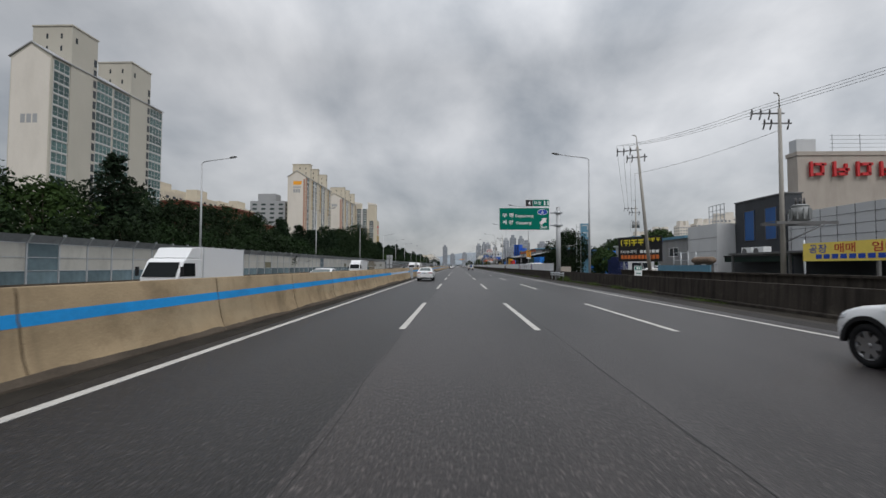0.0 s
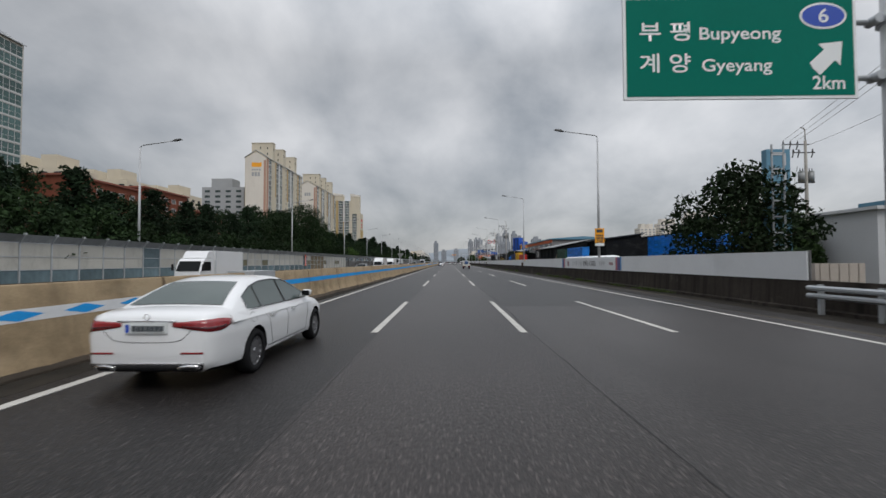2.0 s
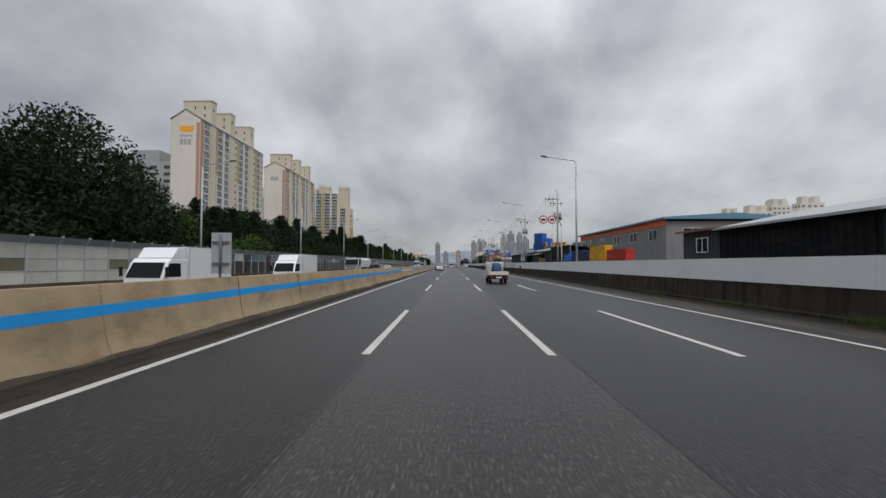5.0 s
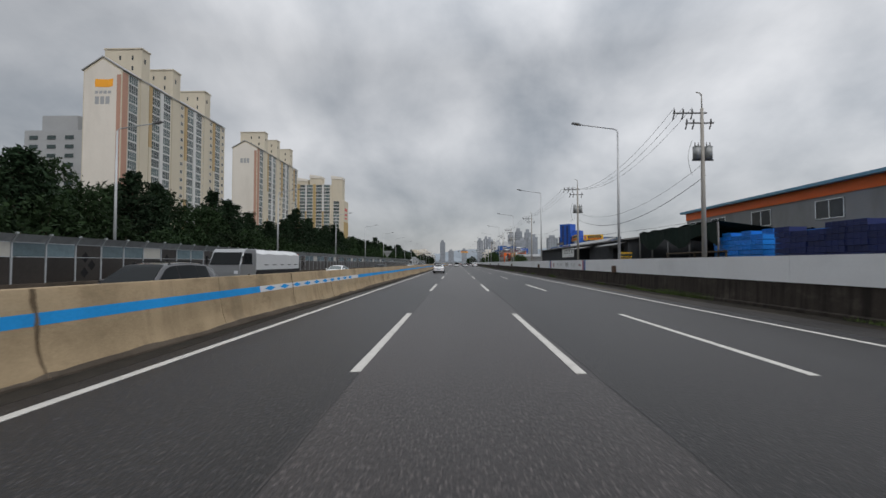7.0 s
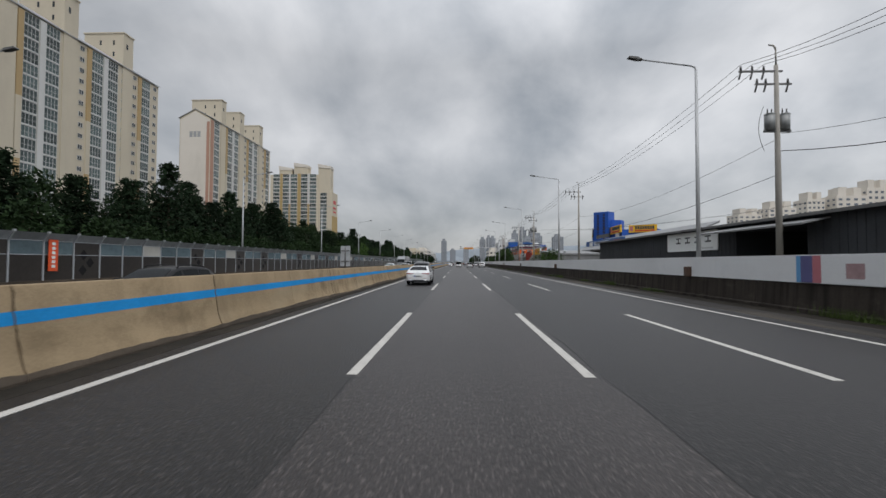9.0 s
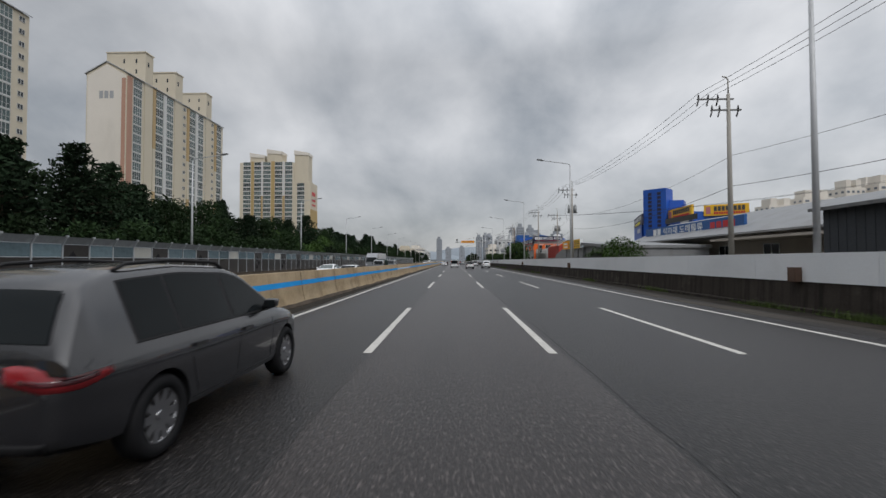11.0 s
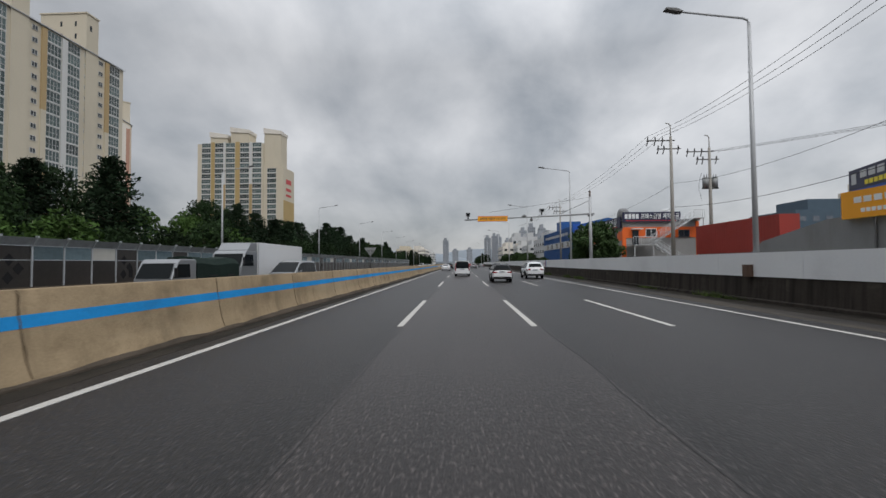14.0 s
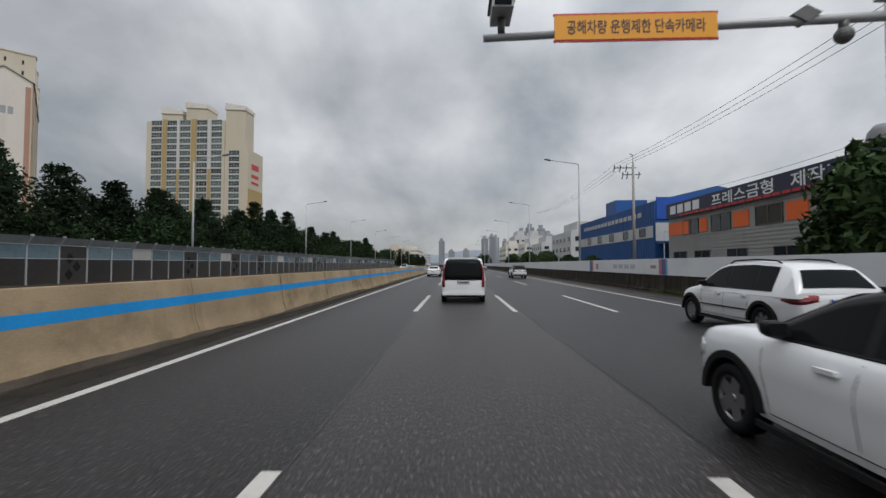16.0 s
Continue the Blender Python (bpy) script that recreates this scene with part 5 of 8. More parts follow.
green_slab = apartment("tall pale grey apartment slab with green balcony glazing", -99.0, 10.4, 88.0, 127.1, 52.4, 55.8, [], [(4.9, 12.7), (24.9, 33.0)], 18, 2.85, 37.0, False, 62.5, "apt_stone")
for a, c in ((0.4, 4.7), (12.9, 18.2), (18.8, 24.7), (33.2, 38.8)):
    gm = glazing_column(c - a)
    for f in range(3, 18):
        at(part("window", gm, None, green_slab), 0.02, a, 0.9 + f * 2.85)
for a in (11.6, 31.9):
    for f in range(3, 20):
        bm = B()
        bx(bm, 0.25, 0.30, a, a + 0.9, 0.9 + f * 2.85, 2.9 + f * 2.85)
        part("slot_window", bm, M["win_dark"], green_slab)

# the ochre tower block, seen face-on
e = empty("apartment_block", "ochre apartment tower with white-slabbed balcony columns", "apartment building", -145.0, 498.0, 0, group="apartment blocks")
bm = B()
bx(bm, 0, 37, 0.0, 16, 0, 68.5)
part("wall", bm, M["apt_cream"], e)
bm = B()
bx(bm, 37.01, 48, 0.5, 15.5, 0, 55.2)
part("wing", bm, M["apt_cream"], e)
bm = B()
bx(bm, 48.0, 48.12, 0.6, 15.4, 0, 37)
part("side_panel", bm, M["apt_ochre"], e, "ochre painted side wall")
bm = B()
for zz, hh in ((46.5, 2.6), (42.6, 1.6), (39.6, 1.2)):
    bx(bm, 48.0, 48.1, 4, 11, zz, zz + hh)
part("lettering_bar", bm, M["red_text"], e)
for x0, x1, z, zb in ((6.6, 16.4, 75.5, 68.51), (18.2, 28.4, 78.0, 68.51), (37.02, 46.4, 77.0, 55.21)):
    bm = B()
    bx(bm, x0, x1, 1.0, 9, zb, z - 2.6)
    t = part("stair_tower", bm, M["apt_cream"], e)
    bm = B()
    prism(bm, [(x0 - 0.3, z - 3.0), (x1 + 0.3, z - 3.6), (x1 + 0.3, z - 1.8), (x0 - 0.3, z)], "y", 0.6, 9.4)
    part("crown", bm, M["apt_pale"], t)
for a in (2.4, 9.9, 16.0, 24.0, 30.9):
    for f in range(4, 24):
        ob = part("window", BALC_T3, None, e)
        ob.matrix_basis = pose(a, -0.02, 1.0 + f * 2.85, 0, 0, -90)
for f in range(4, 19):
    ob = part("window", BALC_T3, None, e)
    ob.matrix_basis = pose(39.0, 0.48, 1.0 + f * 2.85, 0, 0, -90)
for a, c, m, z0, z1 in ((14.6, 15.8, "apt_white", 46, 69.3), (29.3, 30.7, "apt_white", 46, 69.3), (14.6, 15.8, "apt_tan", 0, 45.9), (29.3, 30.7, "apt_tan", 0, 45.9), (7.8, 9.7, "apt_ochre", 0, 69.3), (21.4, 23.8, "apt_ochre", 0, 69.3)):
    bm = B()
    bx(bm, a, c, -0.3, -0.01, z0, z1)
    part("pilaster", bm, M[m], e)


def plain_block(x0, x1, y0, y1, z, material, rows, colsn, label, name="apartment_block", win="far_window", roofbits=2, group="distant blocks", face="y"):
    """A distant block with rows of windows on its two seen sides."""
    e = empty(name, label, "building", x0, y0, 0, group=group)
    b = B()
    bx(b, 0, x1 - x0, 0, y1 - y0, 0, z)
    part("wall", b, material, e)
    for k in range(roofbits):
        b = B()
        w = (x1 - x0) / (roofbits * 2)
        bx(b, w * (2 * k + 0.4), w * (2 * k + 1.4), 1, (y1 - y0) * 0.7, z, z + 0.08 * z + 1.5)
        part("roof_house", b, material, e)
    fh = z / (rows + 1)
    b = B()
    for f in range(1, rows + 1):
        for c in range(colsn):
            w = (x1 - x0) / colsn
            bx(b, w * (c + 0.28), w * (c + 0.76), -0.12, 0, f * fh, f * fh + fh * 0.42)
        sx = x1 - x0 if x0 < 0 else 0
        cn = max(2, int((y1 - y0) / 4))
        for c in range(cn):
            w = (y1 - y0) / cn
            bx(b, sx - 0.12, sx + 0.12, w * (c + 0.3), w * (c + 0.7), f * fh, f * fh + fh * 0.4)
    tagged(part("window_grid", b, M[win], e), kind="stuff")
    return e


for i, (x, y, w, z) in enumerate(((208, 500, 17, 38), (230, 500, 20, 43), (262, 505, 13, 50), (279, 500, 22, 52), (303, 502, 17, 58), (330, 520, 20, 52), (400, 640, 30, 75), (440, 640, 30, 80), (250, 330, 12, 30), (215, 300, 16, 28))):
    plain_block(x, x + w, y, y + 14, z, M["apt_pale"], 13, 4, "white apartment block beyond the industrial yards")
for i, (x, y, w, z) in enumerate(((60, 1380, 16, 66), (80, 1400, 14, 72), (97, 1500, 18, 76), (125, 1500, 14, 66), (140, 1300, 16, 78), (162, 1320, 18, 88), (185, 1300, 16, 84), (206, 1340, 20, 74), (150, 1050, 14, 52), (235, 1250, 26, 66), (-52, 1480, 16, 66), (-30, 1700, 20, 45), (20, 1900, 22, 55), (110, 900, 14, 42), (92, 820, 12, 34))):
    plain_block(x, x + w, y, y + 16, z, M["far_grey"], 14, 4, "pale grey high-rise block with far haze painted into its colour", roofbits=1)
for (x0, x1, y0, y1, z, m) in ((-120, -70, 560, 575, 12, "apt_white"), (-75, -52, 610, 630, 10, "apt_cream"), (-60, -44, 660, 700, 15, "apt_cream"), (-56, -40, 740, 800, 18, "apt_pale"), (-95, -74, 640, 660, 16, "apt_cream"), (-48, -38, 860, 900, 16, "apt_white")):
    plain_block(x0, x1, y0, y1, z, M[m], 4, 8, "low pale housing block behind the far trees", "housing_block", "win_dark", 1)
plain_block(-135, -112, 262, 276, 43, M["apt_grey"], 14, 4, "grey apartment block half hidden behind the slab", roofbits=1, win="win")
for (x0, x1, y0, y1, z) in ((-150, -128, 170, 184, 34), (-150, -128, 198, 212, 35), (-140, -120, 222, 236, 33)):
    plain_block(x0, x1, y0, y1, z, M["apt_cream"], 10, 5, "cream apartment block behind the brick houses", roofbits=2, win="win_dark")


def brick_house(y0, y1, z):
    e = empty("brick_building", "red brick walk-up building with a dark roof edge", "building", -95.0, y0, 0, group="brick houses")
    b = B()
    bx(b, -14, 0, 0, y1 - y0, 0, z)
    part("wall", b, M["brick"], e)
    b = B()
    bx(b, -14.4, 0.5, -0.5, y1 - y0 + 0.5, z, z + 0.5)
    part("roof", b, M["roof_red"], e)
    n = int((y1 - y0) / 4)
    for f in range(4):
        for k in range(n):
            ob = part("window", SMALL, None, e)
            ob.matrix_basis = pose(0.02, 1.2 + 4 * k, z - 3.2 - 3 * f) @ Matrix.Diagonal((1, 1.5, 1.2, 1))


brick_house(134.5, 159.5, 23.6)
brick_house(162, 184, 25.2)
brick_house(190, 208, 21.0)

# low hills; the distance haze is painted into their grey-blue colour
for (x, y, w, h) in ((-700, 4000, 900, 110), (300, 4200, 700, 130), (1200, 3900, 800, 150), (1400, 2600, 700, 120), (-1800, 3800, 900, 140)):
    rings = []
    for k in range(9):
        t = k / 8
        rad = w * (1 - t) ** 0.7
        rings.append([(rad * math.cos(a) * (1 + 0.15 * math.sin(3 * a + y)), rad * 0.3 * math.sin(a), h * math.sin(t * math.pi / 2)) for a in [2 * math.pi * i / 32 for i in range(32)]])
    bm = B()
    loft(bm, rings)
    at(tagged(part("hill", bm, M["hill"]), "low hill on the horizon, haze painted in as grey-blue", "hill", "hills", "structure"), x, y, -0.1)


# ---- buildings and yards to the right ----
def ribbed(bm, x, y0, y1, z0, z1, pitch=0.5, d=0.03):
    """Upright ribs of sheet cladding on a face that looks to -x."""
    n = int((y1 - y0) / pitch)
    for i in range(n):
        y = y0 + (i + 0.5) * pitch
        bx(bm, x - d, x, y - 0.05, y + 0.05, z0, z1)


def face_window(parent, x, y0, y1, z0, z1, frame_m="white_sign", glass_m="win_dark", mull=2):
    """A framed window in a wall that looks to -x (part of parent, in world metres)."""
    b = B()
    bx(b, x - 0.03, x + 0.02, y0, y1, z0, z1)
    w = part("window", b, M[glass_m], parent)
    b = B()
    t = 0.06
    for k in range(mull + 1):
        yy = y0 + (y1 - y0 - t) * k / mull
        bx(b, x - 0.07, x - 0.03, yy, yy + t, z0, z1)
    bx(b, x - 0.07, x - 0.03, y0, y1, z0, z0 + t)
    bx(b, x - 0.07, x - 0.03, y0, y1, z1 - t, z1)
    part("frame", b, M[frame_m], w)
    return w


def front_window(parent, y, x0, x1, z0, z1, frame_m="white_sign", glass_m="win_dark", mull=2):
    """The same in a wall that looks to -y."""
    b = B()
    bx(b, x0, x1, y - 0.03, y + 0.02, z0, z1)
    w = part("window", b, M[glass_m], parent)
    b = B()
    t = 0.06
    for k in range(mull + 1):
        xx = x0 + (x1 - x0 - t) * k / mull
        bx(b, xx, xx + t, y - 0.07, y - 0.03, z0, z1)
    bx(b, x0, x1, y - 0.07, y - 0.03, z0, z0 + t)
    bx(b, x0, x1, y - 0.07, y - 0.03, z1 - t, z1)
    part("frame", b, M[frame_m], w)
    return w


def box_part(name, parent, m, *dims, label=""):
    b = B()
    bx(b, *dims)
    return part(name, b, M[m], parent, label)


# beige factory with red roof letters
e = empty("factory_building", "tall beige factory with red roof-edge characters", "building")
box_part("wall", e, "beige_wall", 75.2, 122, 86, 89, 0, 26.4)
box_part("parapet", e, "beige_wall", 75.0, 122.2, 85.8, 89.2, 26.4, 27.3)
box_part("window_strip", e, "blue_wall", 96, 100, 85.85, 86, 2, 20)
for k, x in enumerate((77.4, 82.4, 87.4, 92.4, 97.4)):
    b = B()
    bx(b, x, x + 0.55, 85.2, 85.7, 21.6, 24.9)
    bx(b, x + 1.0, x + 3.4, 85.2, 85.7, 24.0 - (k % 2) * 1.2, 24.6 - (k % 2) * 1.2)
    bx(b, x + 1.0, x + 2.9, 85.2, 85.7, 21.8, 22.4)
    bx(b, x + 2.4, x + 2.95, 85.2, 85.7, 22.0, 24.4)
    part("red_letter_shape", b, M["red_text"], e)
box_part("water_tank", e, "white_wall", 75.4, 79.6, 86.4, 88.6, 27.3, 30.2, label="pale louvred plant box on the roof")
b = B()
for z in (28.2, 29.1, 30.0, 30.9):
    bx(b, 82.5, 122, 86.2, 86.28, z, z + 0.07)
part("roof_rail", b, M["steel"], e)
for x in range(83, 122, 6):
    box_part("rail_post", e, "steel", x, x + 0.1, 86.2, 86.3, 27.3, 31.2)

e = empty("office_building", "dark grey cube office with tall blue windows", "building")
box_part("wall", e, "shed_grey", 37.6, 39.6, 39.5, 48.4, 0, 10.2)
box_part("coping", e, "post_dark", 37.5, 39.7, 39.4, 48.5, 10.2, 10.35)
for y in (40.8, 44.6):
    face_window(e, 37.6, y, y + 1.9, 5.0, 8.9, "post_dark", "blue_wall", 1)
box_part("annex", e, "shed_grey", 33.0, 37.59, 22.0, 41.6, 0, 2.75)
box_part("awning", e, "trim", 31.2, 37.59, 21.5, 40.6, 2.75, 2.95)
box_part("awning_skirt", e, "tarp_green", 31.25, 31.35, 21.6, 40.5, 2.2, 2.75)
face_window(e, 33.0, 30, 34, 0.8, 3.2, "post_dark", "win_dark", 3)
e = empty("warehouse", "light grey panel warehouse beside the dark office", "building")
box_part("wall", e, "white_wall", 35.2, 52, 48.6, 56.0, 0, 7.6)
b = B()
for z in (1.9, 3.8, 5.7):
    bx(b, 35.17, 35.2, 48.6, 56, z, z + 0.04)
part("panel_joint", b, M["post_dark"], e)
b = B()
for k in range(5):
    bx(b, 36.5, 36.58, 49.0 + k * 0.9, 49.08 + k * 0.9, 7.6, 10.4)
for k in range(4):
    bx(b, 36.5, 36.58, 49.0, 52.7, 8.1 + k * 0.75, 8.18 + k * 0.75)
part("roof_frame", b, M["steel"], e)
e = empty("air_conditioner", "two white rooftop condenser units on the annex roof", "air conditioner")
for y in (38.0, 40.0):
    ac = box_part("casing", e, "white_sign", 34.0, 34.9, y, y + 1.7, 2.95, 3.95)
    b = B()
    rod(b, (34.0, y + 1.15, 3.45), (33.96, y + 1.15, 3.45), 0.4, 0.4, 16)
    part("fan_guard", b, M["post_dark"], ac)
e = empty("workshop", "pale blue-grey workshop with a small window", "building")
box_part("wall", e, "shed_mid", 36.0, 48, 58.0, 67.0, 0, 6.2)
box_part("roof", e, "sign_blue_pale", 35.6, 48.4, 57.6, 67.4, 6.2, 6.6)
face_window(e, 36.0, 60.5, 63.5, 3.3, 4.8)
e = empty("yard_wall", "low weathered yard wall and sheds behind the road wall", "wall", kind="structure")
box_part("wall", e, "dark_wall", 15.6, 15.9, -20, 31, 0, 1.25)
box_part("cap", e, "dark_wall", 15.5, 16.0, -20, 31, 1.25, 1.35)
e = empty("yard_fence", "faded blue-grey sheet fence along the works yard", "fence")
box_part("sheet", e, "sign_blue_pale", 22.0, 22.12, 27.4, 37.3, 0, 1.8)
b = B()
ribbed(b, 22.0, 27.4, 37.3, 0, 1.8, 0.3, 0.02)
part("rib", b, M["sign_blue_pale"], e)
b = B()
for y in (27.5, 30.7, 34.0, 37.2):
    bx(b, 22.12, 22.2, y, y + 0.08, 0, 1.85)
part("post", b, M["post_dark"], e)
box_part("vent", e, "win_dark", 21.95, 22.0, 30.6, 32.8, 0.85, 1.2)
e = empty("covered_tank", "brown tarpaulin-wrapped tank on trestles behind the fence", "tank", 24.6, 33.0, 0)
rings = []
for y, s in ((-1.75, 0.3), (-1.65, 0.75), (-1.3, 1.0), (-0.4, 0.96), (0.5, 1.05), (1.3, 0.98), (1.65, 0.8), (1.75, 0.3)):
    rings.append([(0.45 * s * math.cos(a), y, 2.3 + 0.36 * s * math.sin(a) + 0.03 * math.sin(5 * a + 3 * y)) for a in [2 * math.pi * i / 18 for i in range(18)]])
b = B()
loft(b, rings)
part("wrap", b, M["brown_wrap"], e)
for y in (-1.1, 1.1):
    box_part("trestle", e, "post_dark", -0.35, 0.35, y - 0.05, y + 0.05, 0, 1.98)
e = empty("steel_rack", "open steel pipe rack behind the fence", "rack", 26.0, 38.6, 0)
b = B()
for y in (0, 1.6, 3.2):
    for x in (0, 0.9):
        rod(b, (x, y, 0), (x, y, 3.4), 0.04, 0.04, 6)
part("upright", b, M["steel"], e)
b = B()
for z in (1.6, 2.4, 3.3):
    for x in (0, 0.9):
        rod(b, (x, 0, z), (x, 3.2, z), 0.03, 0.03, 6)
part("rail", b, M["steel"], e)
e = empty("warehouse", "low pale grey panel hall beside the dark office", "building")
box_part("wall", e, "white_wall", 37.9, 52, 26.0, 40.3, 0, 7.8)
b = B()
for z in (4.9, 5.9, 6.9):
    bx(b, 37.87, 37.9, 26, 40.3, z, z + 0.04)
for y in range(27, 40, 2):
    bx(b, 37.87, 37.9, y, y + 0.04, 0, 7.8)
part("panel_joint", b, M["post_dark"], e)
e = empty("road_marker", "small green and white road marker board on a post", "road sign", 14.2, 24.4, 0)
box_part("board", e, "white_sign", 0, 0.62, -0.02, 0.0, 0.86, 1.72)
box_part("panel", e.children[0], "green_sign", 0.04, 0.58, -0.03, -0.02, 1.36, 1.68)
bars(e.children[0], M["white_sign"], 0.14, 0.48, 1.52, 0.2, 2, -0.03)
bars(e.children[0], M["green_sign"], 0.12, 0.5, 1.1, 0.1, 3, -0.02)
b = B()
rod(b, (0.31, 0.03, 0), (0.31, 0.03, 1.7), 0.03, 0.03, 8)
part("post", b, M["steel"], e)
e = empty("lean_to", "dark rusty lean-to roof on steel posts", "shed")
box_part("roof", e, "post_dark", 24, 30, 14.0, 28.0, 2.7, 2.85)
box_part("back_wall", e, "shed_grey", 29.7, 30, 14, 28, 0, 2.7)
for y in (14.3, 21, 27.6):
    box_part("post", e, "post_dark", 24.1, 24.25, y, y + 0.15, 0, 2.7)

# yellow sale banner
e = empty("sale_banner", "yellow vinyl sale banner strung between steel posts", "banner")
box_part("sheet", e, "banner_yellow", 18.98, 19.0, 6.0, 13.2, 2.0, 2.98)
sh = e.children[0]
for y in (5.9, 13.2):
    b = B()
    rod(b, (19.05, y, 0), (19.05, y, 3.2), 0.05, 0.05, 8)
    part("post", b, M["steel"], e)
lettering("공장", 0.46, M["blue_sign"], sh, 18.97, 12.2, 2.66, -90, 1.15)
lettering("매매", 0.46, M["red_text"], sh, 18.97, 10.6, 2.66, -90, 1.15)
lettering("임대", 0.46, M["red_text"], sh, 18.97, 8.6, 2.66, -90, 1.15)
bars(sh, M["blue_sign"], 7.0, 12.4, 2.24, 0.24, 11, 18.98, "y")

# black billboard with yellow shapes
e = empty("billboard", "black plant-maker billboard with yellow and white lettering", "billboard", 19.95, 43.35, 0, -52.5)
box_part("board", e, "black_sign", 0, 5.5, -0.06, 0.08, 2.3, 5.25)
bd = e.children[0]
box_part("frame", bd, "post_dark", -0.06, 5.56, 0.0, 0.1, 2.24, 2.3)
for x0, x1, z, h, m in ((0.75, 1.35, 4.55, 0.85, "yellow_text"), (1.75, 2.45, 4.55, 0.85, "yellow_text"), (2.65, 3.3, 4.55, 0.85, "yellow_text"), (3.6, 4.1, 4.8, 0.5, "yellow_text"), (4.2, 4.7, 4.8, 0.5, "yellow_text"), (4.85, 5.3, 4.8, 0.5, "yellow_text")):
    b = B()
    bx(b, x0, x1, -0.075, -0.06, z + 0.25 * h, z + 0.45 * h)
    bx(b, x0, x1, -0.075, -0.06, z - 0.1 * h, z + 0.05 * h)
    bx(b, (x0 + x1) / 2 - 0.06, (x0 + x1) / 2 + 0.06, -0.075, -0.06, z - 0.45 * h, z + 0.45 * h)
    part("name_shape", b, M["yellow_text"], bd)
for x, s in ((0.45, 1), (1.55, -1)):
    b = B()
    for k in range(8):
        a0, a1 = -0.9 + k * 0.225, -0.9 + (k + 1) * 0.225
        rod(b, (x - s * 0.22 * math.cos(a0) + s * 0.2, -0.07, 4.55 + 0.5 * math.sin(a0)), (x - s * 0.22 * math.cos(a1) + s * 0.2, -0.07, 4.55 + 0.5 * math.sin(a1)), 0.05, 0.05, 6)
    part("name_shape", b, M["yellow_text"], bd)
lettering("TANK제작", 0.42, M["white_sign"], bd, 1.35, -0.075, 3.45, 0, 2.2)
bars(bd, M["white_sign"], 2.8, 5.2, 3.45, 0.36, 5, -0.06)
bars(bd, M["orange_text"], 0.3, 5.2, 2.8, 0.46, 11, -0.06)
for x in (0.6, 2.9, 5.0):
    b = B()
    rod(b, (x, 0.15, 0), (x, 0.15, 4.9), 0.07, 0.07, 8)
    rod(b, (x, 0.15, 2.2), (x - 0.1, 1.6, 0), 0.05, 0.05, 8)
    part("leg", b, M["steel"], e)

# faded blue pylon sign
e = empty("pylon_sign", "tall faded blue pylon sign behind the tree", "sign", 18.4, 54.6, 0)
box_part("board", e, "sign_blue_pale", 0, 1.35, 0, 0.4, 0.6, 8.15)
b = B()
for z in (7.3, 6.2, 5.1):
    bx(b, 0.25, 1.1, -0.02, 0, z + 0.5, z + 0.62)
    bx(b, 0.98, 1.1, -0.02, 0, z - 0.1, z + 0.5)
part("name_shape", b, M["white_wall"], e.children[0])
b = B()
bx(b, 0.1, 0.3, 0.05, 0.35, 0, 0.6)
bx(b, 1.05, 1.25, 0.05, 0.35, 0, 0.6)
part("leg", b, M["steel"], e)
e = empty("roof_frame_ladder", "grey steel ladder frame beside the pylon sign", "ladder", 17.2, 52.6, 0)
b = B()
for x in (0, 0.62):
    bx(b, x, x + 0.07, 0, 0.07, 0, 7.9)
for k in range(9):
    bx(b, 0, 0.69, 0, 0.07, 0.6 + k * 0.85, 0.68 + k * 0.85)
part("frame", b, M["steel"], e)

# gatehouse and white house beside the side lane
e = empty("gatehouse", "small pale gatehouse with glazed front by the side lane", "building")
box_part("wall", e, "white_wall", 26.0, 30.0, 56.0, 61.0, 0, 4.8)
box_part("roof", e, "white_wall", 25.7, 30.3, 55.7, 61.3, 4.8, 5.0)
front_window(e, 56.0, 26.5, 29.5, 1.0, 2.3)
front_window(e, 56.0, 26.5, 29.5, 3.2, 4.3)
e = empty("house", "two-storey white house with a blue roof edge", "house")
box_part("wall", e, "white_wall", 46, 58, 102, 112, 0, 9.0)
box_part("roof", e, "sign_blue_pale", 45.6, 58.4, 101.6, 112.4, 9.0, 9.5)
for z in (1.2, 4.8):
    for x in (47.5, 52):
        front_window(e, 102, x, x + 2, z, z + 1.6)
e = empty("lane_wall", "rust-streaked white block wall by the side lane", "wall")
box_part("wall", e, "beige_wall", 12.6, 14.3, 44.6, 44.9, 0, 1.6)
b = B()
for k in range(5):
    bx(b, 12.75 + 0.33 * k, 12.81 + 0.33 * k, 44.57, 44.6, 0.1, 1.6)
part("rib", b, M["beige_wall"], e)

# crates
def crate_mesh(m):
    b = B()
    w, d, h = 1.12, 1.0, 0.30
    bx(b, 0.03, d, 0.03, w - 0.03, 0.0, h - 0.03)
    for z in (0.01, 0.12, 0.23):
        bx(b, 0.0, 0.03, 0.0, w, z, z + 0.055)
    for y in (0, 0.34, 0.72, w - 0.06):
        bx(b, -0.012, 0.0, y, y + 0.06, 0, h - 0.02)
    return mesh_of("crate", b, M[m])


CR = {k: crate_mesh("crate_" + k) for k in ("blue", "navy", "yellow", "red", "green")}


